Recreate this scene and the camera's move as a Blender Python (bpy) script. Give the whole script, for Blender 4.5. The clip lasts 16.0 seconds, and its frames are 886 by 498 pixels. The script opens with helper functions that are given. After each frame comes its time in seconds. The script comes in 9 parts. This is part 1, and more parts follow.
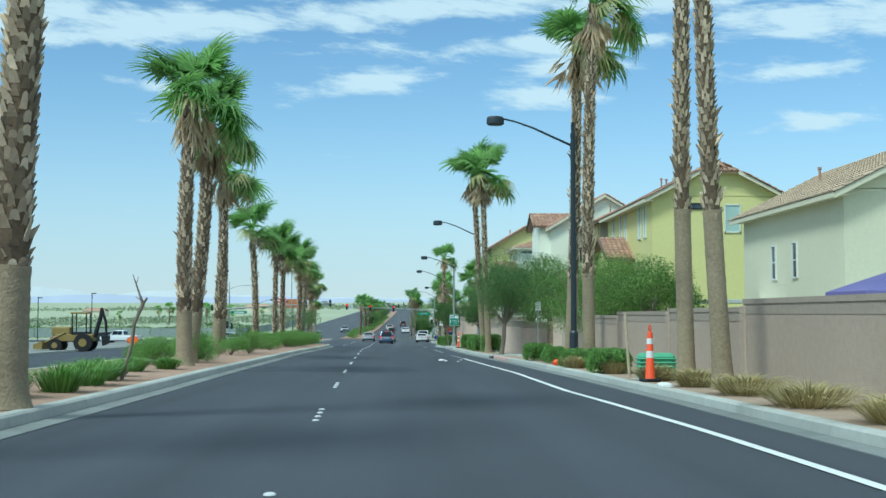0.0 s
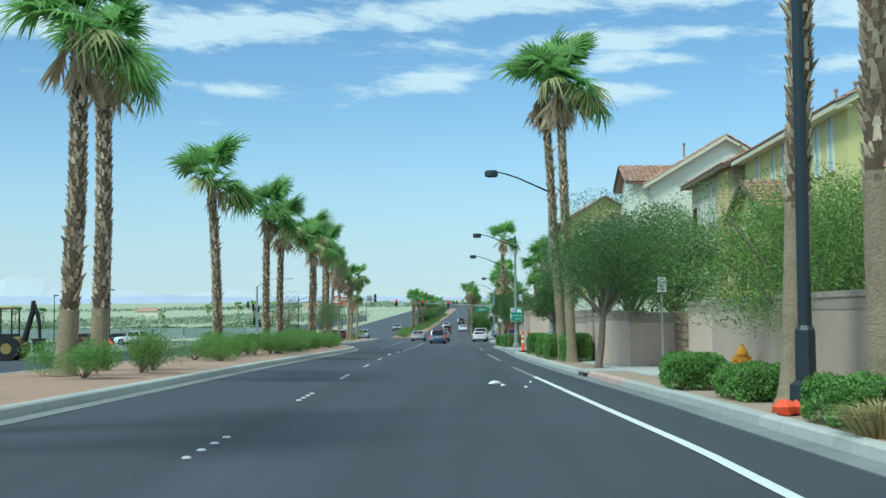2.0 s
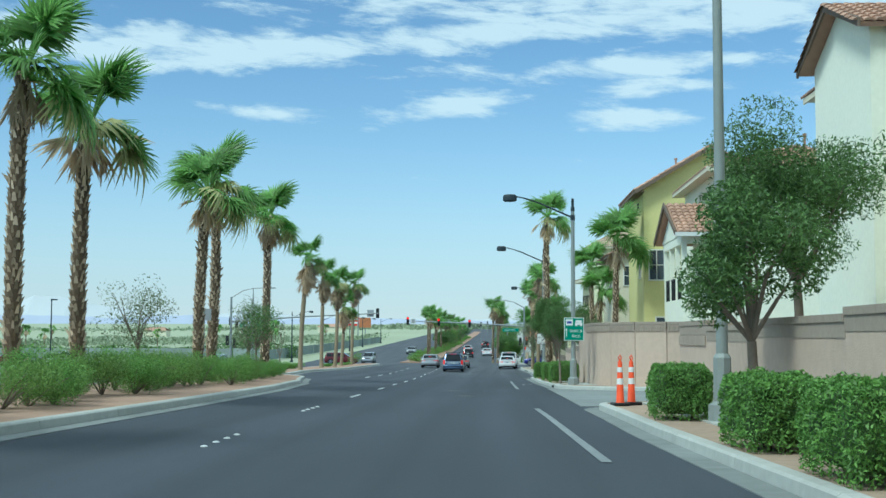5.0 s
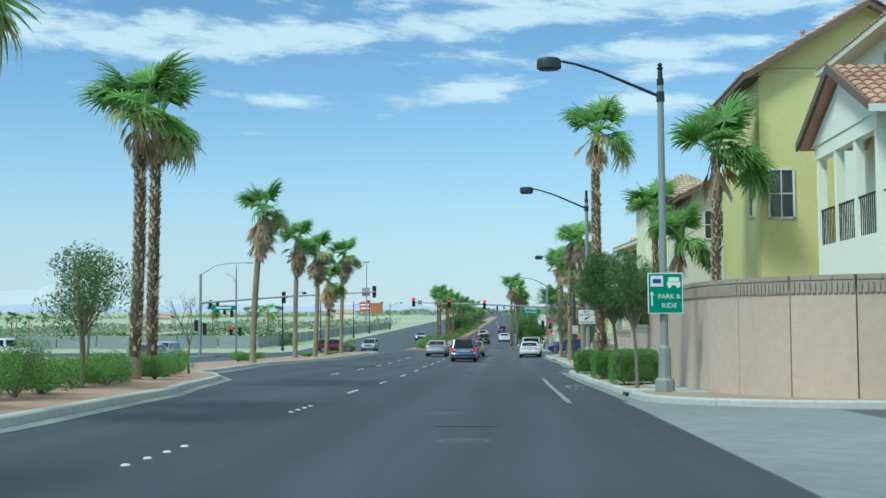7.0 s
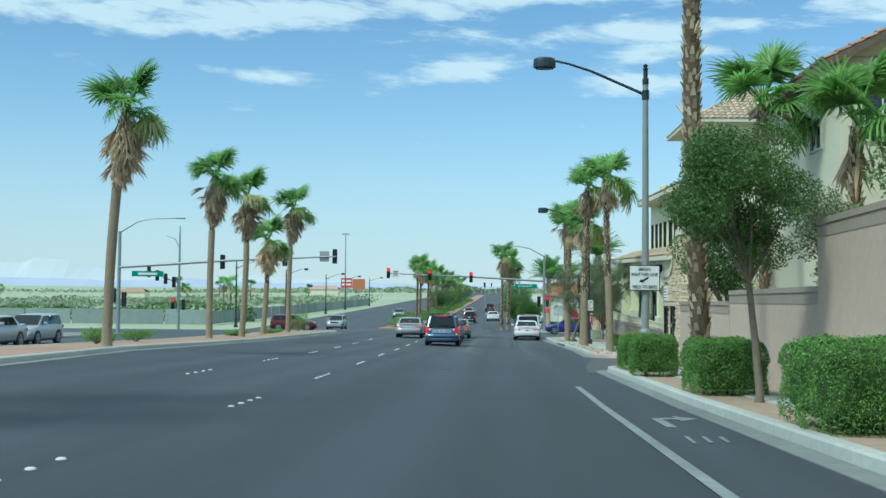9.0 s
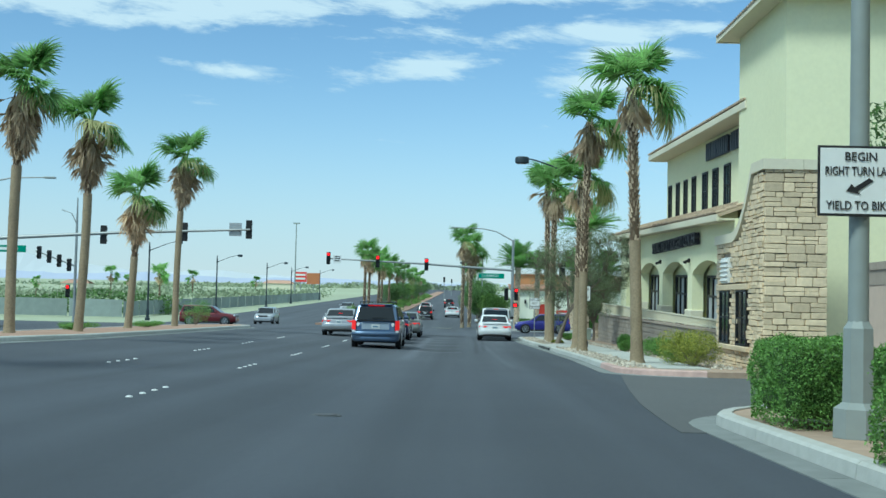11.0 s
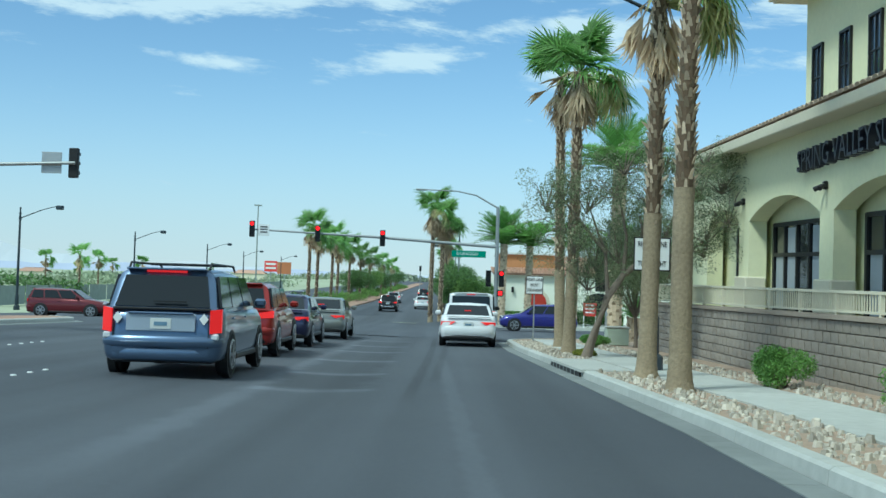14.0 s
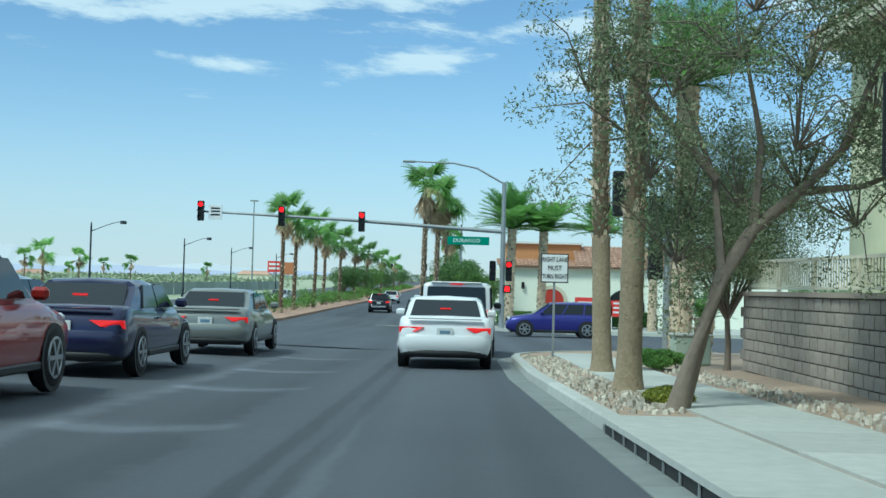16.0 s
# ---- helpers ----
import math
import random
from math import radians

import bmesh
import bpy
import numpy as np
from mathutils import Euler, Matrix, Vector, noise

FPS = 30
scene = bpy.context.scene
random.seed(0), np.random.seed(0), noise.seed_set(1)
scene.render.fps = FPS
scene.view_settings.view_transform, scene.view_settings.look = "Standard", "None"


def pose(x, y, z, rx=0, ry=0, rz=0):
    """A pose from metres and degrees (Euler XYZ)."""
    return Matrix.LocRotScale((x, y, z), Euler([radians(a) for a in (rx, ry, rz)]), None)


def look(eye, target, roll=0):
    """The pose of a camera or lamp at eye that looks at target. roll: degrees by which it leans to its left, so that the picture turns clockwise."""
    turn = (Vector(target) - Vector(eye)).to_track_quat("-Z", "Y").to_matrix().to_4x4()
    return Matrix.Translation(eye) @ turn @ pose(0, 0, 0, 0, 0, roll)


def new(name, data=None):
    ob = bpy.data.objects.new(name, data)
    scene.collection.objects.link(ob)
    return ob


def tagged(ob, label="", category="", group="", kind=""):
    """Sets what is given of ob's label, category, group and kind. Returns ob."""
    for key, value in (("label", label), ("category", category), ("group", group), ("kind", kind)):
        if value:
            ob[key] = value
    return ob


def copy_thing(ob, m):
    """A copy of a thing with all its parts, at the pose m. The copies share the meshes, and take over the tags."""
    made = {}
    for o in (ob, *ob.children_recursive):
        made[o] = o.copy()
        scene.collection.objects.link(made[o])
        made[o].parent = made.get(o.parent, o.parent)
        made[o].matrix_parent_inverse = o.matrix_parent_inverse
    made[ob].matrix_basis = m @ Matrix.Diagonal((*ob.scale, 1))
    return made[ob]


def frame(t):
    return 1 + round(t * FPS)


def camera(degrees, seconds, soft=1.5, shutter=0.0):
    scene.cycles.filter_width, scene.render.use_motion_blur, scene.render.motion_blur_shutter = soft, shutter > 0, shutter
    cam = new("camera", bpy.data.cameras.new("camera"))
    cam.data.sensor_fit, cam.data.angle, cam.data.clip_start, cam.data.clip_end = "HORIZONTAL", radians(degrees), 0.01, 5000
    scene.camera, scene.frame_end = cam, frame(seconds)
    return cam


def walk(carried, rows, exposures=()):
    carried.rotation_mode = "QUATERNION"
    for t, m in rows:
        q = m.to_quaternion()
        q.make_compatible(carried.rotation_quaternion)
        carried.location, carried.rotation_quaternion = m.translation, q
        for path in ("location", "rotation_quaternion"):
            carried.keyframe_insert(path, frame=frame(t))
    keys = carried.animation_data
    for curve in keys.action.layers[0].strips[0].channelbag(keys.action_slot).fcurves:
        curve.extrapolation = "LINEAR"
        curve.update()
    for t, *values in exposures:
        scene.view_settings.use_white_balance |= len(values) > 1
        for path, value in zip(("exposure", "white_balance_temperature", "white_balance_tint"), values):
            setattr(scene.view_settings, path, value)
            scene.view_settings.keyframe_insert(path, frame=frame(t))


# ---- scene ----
cam = camera(41.2, 16.0)
METRES, EYE, TILT, LEAN, TURN = 163.0, 1.2, 2.0, 0.0, -1.6
ROWS = [
    (0.0, 0.0, 0.0, 0.0, -0.0, 1.14, -0.03),
    (0.5, 0.0009, 0.0354, -0.0018, 0.31, 1.1, 0.06),
    (1.0, 0.0013, 0.0685, -0.0034, 1.03, 1.07, 0.2),
    (1.5, 0.0013, 0.1037, -0.0051, 1.99, 1.05, 0.39),
    (2.0, 0.0011, 0.1412, -0.007, 2.96, 1.05, 0.59),
    (2.5, 0.0003, 0.1764, -0.0088, 3.66, 1.13, 0.74),
    (3.0, -0.001, 0.2118, -0.0107, 4.12, 1.35, 0.68),
    (5.5, -0.0066, 0.3777, -0.0192, 4.15, 2.27, -0.05),
    (6.0, -0.008, 0.411, -0.0211, 4.43, 2.1, 0.19),
    (6.5, -0.0097, 0.4465, -0.0228, 4.74, 1.82, 0.33),
    (7.0, -0.0114, 0.4801, -0.0244, 4.95, 1.55, 0.44),
    (7.5, -0.0132, 0.5141, -0.0262, 5.05, 1.29, 0.44),
    (8.0, -0.0148, 0.5453, -0.028, 4.99, 1.04, 0.3),
    (8.5, -0.0166, 0.5786, -0.0299, 4.75, 0.77, 0.01),
    (9.0, -0.0182, 0.614, -0.0319, 4.32, 0.53, -0.35),
    (11.5, -0.0221, 0.7656, -0.0412, 2.13, 0.4, -1.23),
    (12.0, -0.0222, 0.7943, -0.0426, 1.97, 0.25, -1.22),
    (12.5, -0.022, 0.8219, -0.0442, 1.86, 0.15, -1.14),
    (13.0, -0.0215, 0.8474, -0.0454, 1.76, 0.14, -1.19),
    (13.5, -0.0204, 0.8757, -0.047, 1.67, 0.16, -1.39),
    (14.0, -0.0193, 0.9021, -0.0485, 1.57, 0.14, -1.62),
    (14.5, -0.0178, 0.928, -0.0498, 1.59, 0.03, -1.76),
    (15.0, -0.0167, 0.9514, -0.051, 1.7, -0.03, -1.62),
    (15.5, -0.0159, 0.9748, -0.0523, 1.92, 0.02, -1.48),
    (16.0, -0.0155, 0.9979, -0.0535, 2.14, 0.19, -1.39),
]
walk(cam, [(t, pose(0, 0, EYE, TILT, LEAN, TURN) @ pose(METRES * x, METRES * y, METRES * z, 90 + pitch, roll, yaw)) for t, x, y, z, yaw, pitch, roll in ROWS],
     exposures=[(0.0, 0.0, 5500, -11), (16.0, 0.0, 5500, -11)])

# ---- light: high veiled sun behind the camera and to the west, thin streaks of cloud, unseen banks added for fill ----
SUN_EL, SUN_AZ = radians(52), radians(224)      # azimuth clockwise from +y
world = bpy.data.worlds.new("sky")
scene.world = world
world.use_nodes = True
wn, wl = world.node_tree.nodes, world.node_tree.links
wn.clear()
sky = wn.new("ShaderNodeTexSky")
sky.sky_type, sky.sun_disc = "NISHITA", False
sky.sun_elevation, sky.sun_rotation = SUN_EL, SUN_AZ
sky.air_density, sky.dust_density, sky.ozone_density = 1.0, 0.0, 3.0
w_out, w_bg = wn.new("ShaderNodeOutputWorld"), wn.new("ShaderNodeBackground")
w_bg.inputs["Strength"].default_value = 0.125
coord = wn.new("ShaderNodeTexCoord")


def wmath(op, a, b=None, c=None):
    n = wn.new("ShaderNodeMath")
    n.operation = op
    for i, v in enumerate((a, b, c)):
        if v is None:
            continue
        if isinstance(v, (int, float)):
            n.inputs[i].default_value = v
        else:
            wl.new(v, n.inputs[i])
    return n.outputs[0]


w_sep = wn.new("ShaderNodeSeparateXYZ")
wl.new(coord.outputs["Generated"], w_sep.inputs[0])
w_az = wmath("ARCTAN2", w_sep.outputs[0], w_sep.outputs[1])
w_el = wmath("ARCSINE", w_sep.outputs[2])
w_vec = wn.new("ShaderNodeCombineXYZ")
wl.new(wmath("ADD", wmath("MULTIPLY", w_az, 9.0), wmath("MULTIPLY", w_el, 10.0)), w_vec.inputs[0])
wl.new(wmath("MULTIPLY", w_el, 34.0), w_vec.inputs[1])
w_noise = wn.new("ShaderNodeTexNoise")
w_noise.inputs["Scale"].default_value, w_noise.inputs["Detail"].default_value = 1.25, 10.0
w_noise.inputs["Roughness"].default_value, w_noise.inputs["Distortion"].default_value = 0.64, 0.25
wl.new(w_vec.outputs[0], w_noise.inputs["Vector"])
# banks of cloud: azimuth, elevation, half width, half height (degrees), rise, weight
# the last three, all round above the view, are added to brighten shaded walls
BANKS = [(-17.5, 13.5, 4.5, 0.85, 0.0, 0.95), (-11, 13.7, 7.5, 0.75, 0.05, 1.0), (-3, 14.3, 6.5, 0.6, 0.1, 0.95), (8, 15.5, 14, 0.9, -0.03, 1.0), (-12.9, 10.85, 2.6, 0.28, -0.1, 0.75),
         (-2.2, 12.8, 2.6, 0.35, 0.05, 0.75), (-2.4, 11.0, 4.2, 0.5, 0.16, 0.95), (7.2, 12.9, 5.2, 0.5, 0.0, 0.95), (7.8, 11.8, 3.2, 0.5, 0.05, 0.9), (6.8, 10.5, 2.4, 0.38, 0.05, 0.9),
         (20, 8.9, 3.2, 0.35, 0.08, 0.8), (18, 11.3, 4.0, 0.5, 0.05, 0.7), (20, 13.9, 6, 0.8, 0.0, 0.9), (-30, 14, 9, 1.2, 0.0, 0.9), (34, 13, 9, 1.3, 0.0, 0.9), (0, 25, 300, 4.5, 0.0, 1.5), (0, 44, 500, 11, 0.0, 1.6), (0, 72, 600, 20, 0.0, 1.6)]
total = None
for az, el, wa, we, rise, weight in BANKS:
    da = wmath("SUBTRACT", w_az, radians(az))
    de = wmath("SUBTRACT", wmath("SUBTRACT", w_el, radians(el)), wmath("MULTIPLY", da, rise))
    d2 = wmath("ADD", wmath("POWER", wmath("ABSOLUTE", wmath("DIVIDE", da, radians(wa * 1.25))), 2.0), wmath("POWER", wmath("ABSOLUTE", wmath("DIVIDE", de, radians(we * 1.45))), 2.0))
    bank = wmath("MULTIPLY", wmath("POWER", 2.718, wmath("MULTIPLY", d2, -1.0)), weight)
    total = bank if total is None else wmath("MAXIMUM", total, bank)
w_ramp = wn.new("ShaderNodeMapRange")
w_ramp.interpolation_type = "SMOOTHSTEP"
wl.new(wmath("ADD", wmath("MULTIPLY", total, 0.62), wmath("MULTIPLY_ADD", w_noise.outputs[0], 1.7, -0.98)), w_ramp.inputs["Value"])
w_ramp.inputs["From Min"].default_value, w_ramp.inputs["From Max"].default_value = 0.06, 0.42
w_ramp.inputs["To Max"].default_value = 0.85
w_mix = wn.new("ShaderNodeMix")
w_mix.data_type = "RGBA"
wl.new(w_ramp.outputs[0], w_mix.inputs["Factor"])
wl.new(sky.outputs[0], w_mix.inputs["A"])
w_mix.inputs["B"].default_value = (6.2, 6.7, 7.1, 1)
# pale haze towards the horizon
w_haze = wn.new("ShaderNodeMix")
w_haze.data_type = "RGBA"
wl.new(wmath("MULTIPLY", wmath("POWER", 2.718, wmath("MULTIPLY", wmath("POWER", wmath("ABSOLUTE", wmath("DIVIDE", w_el, radians(6.5))), 2.0), -1.0)), 0.75), w_haze.inputs["Factor"])
wl.new(w_mix.outputs["Result"], w_haze.inputs["A"])
w_haze.inputs["B"].default_value = (4.5, 4.9, 5.7, 1)
wl.new(w_haze.outputs["Result"], w_bg.inputs["Color"])
wl.new(w_bg.outputs[0], w_out.inputs[0])
sun = new("sun", bpy.data.lights.new("sun", "SUN"))
sun.data.energy, sun.data.angle, sun.data.color = 2.8, radians(12.0), (1.0, 0.95, 0.86)
sun_dir = Vector((math.sin(SUN_AZ) * math.cos(SUN_EL), math.cos(SUN_AZ) * math.cos(SUN_EL), math.sin(SUN_EL)))
sun.matrix_world = look(sun_dir * 300, (0, 0, 0))

# ---- materials ----
def mat(name, color, rough=0.7, metal=0.0, var=0.18, scale=4.0, big=0.25, bump=0.0, bump_scale=30.0, island=0.0, spec=0.4, tint=None, translucent=0.0, coat=0.0, objvar=0.0, streak=0.0, fade=None):
    """A surface with fine grain, broad stains and relief; island: colour differs from piece to piece."""
    m = bpy.data.materials.new(name)
    m.use_nodes = True
    n, l = m.node_tree.nodes, m.node_tree.links
    b = n["Principled BSDF"]
    b.inputs["Roughness"].default_value, b.inputs["Metallic"].default_value = rough, metal
    b.inputs["Specular IOR Level"].default_value = spec
    b.inputs["Coat Weight"].default_value = coat
    co = n.new("ShaderNodeTexCoord")
    fine, broad = n.new("ShaderNodeTexNoise"), n.new("ShaderNodeTexNoise")
    geo = n.new("ShaderNodeNewGeometry")
    fine.inputs["Scale"].default_value, fine.inputs["Detail"].default_value = scale, 8
    broad.inputs["Scale"].default_value, broad.inputs["Detail"].default_value = big, 4
    for t in (fine, broad):
        l.new(geo.outputs["Position"], t.inputs["Vector"])
    val = n.new("ShaderNodeMath")
    val.operation = "MULTIPLY_ADD"
    l.new(fine.outputs[0], val.inputs[0])
    val.inputs[1].default_value, val.inputs[2].default_value = var * 2.2, 1 - var * 1.1
    val2 = n.new("ShaderNodeMath")
    val2.operation = "MULTIPLY_ADD"
    l.new(broad.outputs[0], val2.inputs[0])
    val2.inputs[1].default_value, val2.inputs[2].default_value = var * 2.0, 1 - var
    mul = n.new("ShaderNodeMath")
    mul.operation = "MULTIPLY"
    l.new(val.outputs[0], mul.inputs[0])
    l.new(val2.outputs[0], mul.inputs[1])
    last = mul.outputs[0]
    if streak:
        sv, sn, sm, sx = n.new("ShaderNodeVectorMath"), n.new("ShaderNodeTexNoise"), n.new("ShaderNodeMath"), n.new("ShaderNodeMath")
        sv.operation, sm.operation, sx.operation = "MULTIPLY", "MULTIPLY_ADD", "MULTIPLY"
        sv.inputs[1].default_value = (1.1, 0.018, 1.0)
        l.new(geo.outputs["Position"], sv.inputs[0])
        l.new(sv.outputs[0], sn.inputs["Vector"])
        sn.inputs["Scale"].default_value, sn.inputs["Detail"].default_value = 0.8, 5
        l.new(sn.outputs[0], sm.inputs[0])
        sm.inputs[1].default_value, sm.inputs[2].default_value = 2.6 * streak, 1 - 1.3 * streak
        l.new(last, sx.inputs[0])
        l.new(sm.outputs[0], sx.inputs[1])
        last = sx.outputs[0]
    for amount, source in ((island, geo.outputs["Random Per Island"]), (objvar, None)):
        if amount:
            if source is None:
                source = n.new("ShaderNodeObjectInfo").outputs["Random"]
            iv = n.new("ShaderNodeMath")
            iv.operation = "MULTIPLY_ADD"
            l.new(source, iv.inputs[0])
            iv.inputs[1].default_value, iv.inputs[2].default_value = 2 * amount, 1 - amount
            m2 = n.new("ShaderNodeMath")
            m2.operation = "MULTIPLY"
            l.new(last, m2.inputs[0])
            l.new(iv.outputs[0], m2.inputs[1])
            last = m2.outputs[0]
    mix = n.new("ShaderNodeMix")
    mix.data_type, mix.blend_type = "RGBA", "MULTIPLY"
    mix.inputs["Factor"].default_value = 1
    if tint:
        tm = n.new("ShaderNodeMix")
        tm.data_type = "RGBA"
        l.new(broad.outputs[0] if not island else geo.outputs["Random Per Island"], tm.inputs["Factor"])
        tm.inputs["A"].default_value, tm.inputs["B"].default_value = (*color, 1), (*tint, 1)
        l.new(tm.outputs["Result"], mix.inputs["A"])
    elif fade:
        # worn to another colour from y0 to y1, with an uneven border
        y0, y1, worn = fade
        sep, add, mr, tm, spot = n.new("ShaderNodeSeparateXYZ"), n.new("ShaderNodeMath"), n.new("ShaderNodeMapRange"), n.new("ShaderNodeMix"), n.new("ShaderNodeTexNoise")
        spot.inputs["Scale"].default_value, spot.inputs["Detail"].default_value = 0.22, 6
        l.new(geo.outputs["Position"], spot.inputs["Vector"])
        l.new(geo.outputs["Position"], sep.inputs[0])
        add.operation, tm.data_type = "MULTIPLY_ADD", "RGBA"
        l.new(spot.outputs[0], add.inputs[0])
        add.inputs[1].default_value = 50.0
        l.new(sep.outputs[1], add.inputs[2])
        l.new(add.outputs[0], mr.inputs["Value"])
        mr.inputs["From Min"].default_value, mr.inputs["From Max"].default_value = y0 + 25, y1 + 25
        l.new(mr.outputs[0], tm.inputs["Factor"])
        tm.inputs["A"].default_value, tm.inputs["B"].default_value = (*color, 1), (*worn, 1)
        l.new(tm.outputs["Result"], mix.inputs["A"])
    else:
        mix.inputs["A"].default_value = (*color, 1)
    l.new(last, mix.inputs["B"])
    l.new(mix.outputs["Result"], b.inputs["Base Color"])
    if bump:
        bt, bn = n.new("ShaderNodeTexNoise"), n.new("ShaderNodeBump")
        bt.inputs["Scale"].default_value, bt.inputs["Detail"].default_value = bump_scale, 6
        l.new(geo.outputs["Position"], bt.inputs["Vector"])
        bn.inputs["Strength"].default_value, bn.inputs["Distance"].default_value = bump, 0.02
        l.new(bt.outputs[0], bn.inputs["Height"])
        l.new(bn.outputs[0], b.inputs["Normal"])
    if translucent:
        tr, ms, out = n.new("ShaderNodeBsdfTranslucent"), n.new("ShaderNodeMixShader"), n["Material Output"]
        l.new(mix.outputs["Result"], tr.inputs["Color"])
        ms.inputs[0].default_value = translucent
        l.new(b.outputs[0], ms.inputs[1])
        l.new(tr.outputs[0], ms.inputs[2])
        l.new(ms.outputs[0], out.inputs["Surface"])
    return m


def glow(name, color, strength, base=(0.3, 0.02, 0.02)):
    m = mat(name, base, 0.3, var=0.05)
    b = m.node_tree.nodes["Principled BSDF"]
    b.inputs["Emission Color"].default_value, b.inputs["Emission Strength"].default_value = (*color, 1), strength
    return m


ASPHALT = mat("asphalt", (0.054, 0.061, 0.076), 0.8, streak=0.4, fade=(125, 175, (0.078, 0.086, 0.1)), var=0.16, scale=22, big=0.12, bump=0.35, bump_scale=60, spec=0.3)


def wear(m, marks):
    """Soft marks in a surface's colour: runs along the road (y0, y1, x at y0, x at y1, sag) or across it, half as wide as given, lighter or darker by a factor."""
    n, l = m.node_tree.nodes, m.node_tree.links
    pin = n["Principled BSDF"].inputs["Base Color"]
    geo, sep, rag = n.new("ShaderNodeNewGeometry"), n.new("ShaderNodeSeparateXYZ"), n.new("ShaderNodeTexNoise")
    l.new(geo.outputs["Position"], sep.inputs[0])
    l.new(geo.outputs["Position"], rag.inputs["Vector"])
    rag.inputs["Scale"].default_value, rag.inputs["Detail"].default_value = 1.7, 6

    def calc(op, a, b, c=None):
        q = n.new("ShaderNodeMath")
        q.operation = op
        for slot, v in zip(q.inputs, (a, b, c)):
            if v is None:
                continue
            if isinstance(v, (int, float)):
                slot.default_value = v
            else:
                l.new(v, slot)
        return q.outputs[0]

    def ramp(v, a, b):
        q = n.new("ShaderNodeMapRange")
        q.interpolation_type = "SMOOTHSTEP"
        l.new(v, q.inputs["Value"])
        q.inputs["From Min"].default_value, q.inputs["From Max"].default_value = a, b
        return q.outputs[0]

    total = None
    for axis, u0, u1, v0, v1, sag, half, soft, gain in marks:
        u, v = (sep.outputs[1], sep.outputs[0]) if axis == "along" else (sep.outputs[0], sep.outputs[1])
        f = calc("MULTIPLY_ADD", u, 1 / (u1 - u0), -u0 / (u1 - u0))
        bow = calc("MULTIPLY", calc("MULTIPLY", f, calc("SUBTRACT", 1.0, f)), -4 * sag)
        off = calc("SUBTRACT", v, calc("ADD", calc("MULTIPLY_ADD", f, v1 - v0, v0), bow))
        off = calc("MULTIPLY_ADD", calc("SUBTRACT", rag.outputs[0], 0.5), half * 1.2, off)
        core = ramp(calc("ABSOLUTE", off, None), half, half * (1 - soft))
        ends = calc("MULTIPLY", ramp(f, 0.0, 0.12), ramp(f, 1.0, 0.88))
        k = calc("MULTIPLY_ADD", calc("MULTIPLY", core, ends), gain - 1, 1.0)
        total = k if total is None else calc("MULTIPLY", total, k)
    mix = n.new("ShaderNodeMix")
    mix.data_type, mix.blend_type = "RGBA", "MULTIPLY"
    mix.inputs["Factor"].default_value = 1
    l.new(pin.links[0].from_socket, mix.inputs["A"])
    l.new(total, mix.inputs["B"])
    l.new(mix.outputs["Result"], pin)


# near the crossing: dark relaid panels, pale seams between them, a pale joint beside them, tyre tracks
PANELS = (164.7, 168.9, 174.0, 179.3, 183.8, 189.0)
wear(ASPHALT, [("along", a + 0.1, b - 0.2, -1.0, -0.95, 0, 0.85, 0.3, 0.8) for a, b in zip(PANELS, PANELS[1:])]
     + [("across", -1.9, 0.1, y, y + 0.5, 0.5, 0.42, 0.7, 1.45) for y in PANELS]
     + [("along", 154, 192, -1.7, -1.8, 0, 0.3, 0.8, 1.3), ("along", 150, 178, 1.35, 1.0, 0, 0.16, 0.7, 1.22),
        ("along", 162, 196, 0.5, 0.75, -0.1, 0.13, 0.6, 0.76), ("along", 166, 192, 0.85, 1.2, -0.05, 0.12, 0.6, 0.78)])


ASPHALT_OLD = mat("asphalt_worn", (0.1, 0.104, 0.106), 0.85, var=0.2, scale=12, big=0.2, bump=0.3, bump_scale=50, spec=0.3)
ASPHALT_PATCH = mat("asphalt_patch", (0.085, 0.088, 0.092), 0.85, var=0.22, scale=9, big=0.3, bump=0.3, bump_scale=50, spec=0.3)
SEAL = mat("crack_sealant", (0.13, 0.135, 0.135), 0.9, var=0.3, scale=6, big=0.8)
CONCRETE = mat("concrete", (0.44, 0.45, 0.42), 0.85, var=0.16, scale=6, big=0.35, bump=0.2, bump_scale=40, objvar=0.08)
GUTTER = mat("gutter_concrete", (0.2, 0.215, 0.21), 0.85, var=0.25, scale=3, big=0.3, bump=0.2, objvar=0.08)
REDPAINT = mat("red_kerb_paint", (0.50, 0.35, 0.31), 0.8, var=0.3, scale=5, big=0.6)
DIRT = mat("tan_dirt", (0.36, 0.27, 0.20), 0.95, var=0.25, scale=5, big=0.25, bump=0.5, bump_scale=12)
REDDIRT = mat("reddish_dirt", (0.36, 0.235, 0.17), 0.95, var=0.25, scale=5, big=0.3, bump=0.5, bump_scale=12)
DESERT = mat("desert_ground", (0.39, 0.42, 0.29), 0.95, var=0.22, scale=0.6, big=0.012, bump=0.3, bump_scale=3, tint=(0.32, 0.37, 0.25))
LOT = mat("dirt_lot", (0.22, 0.225, 0.21), 0.95, var=0.2, scale=0.8, big=0.03, bump=0.3, bump_scale=4)
MARK = mat("road_paint", (0.72, 0.74, 0.72), 0.6, var=0.12, scale=14, big=0.8)
MARK_WORN = mat("worn_road_paint", (0.23, 0.25, 0.26), 0.7, var=0.35, scale=10, big=0.8)
DOT = mat("lane_marker_ceramic", (0.62, 0.64, 0.63), 0.35, var=0.08)
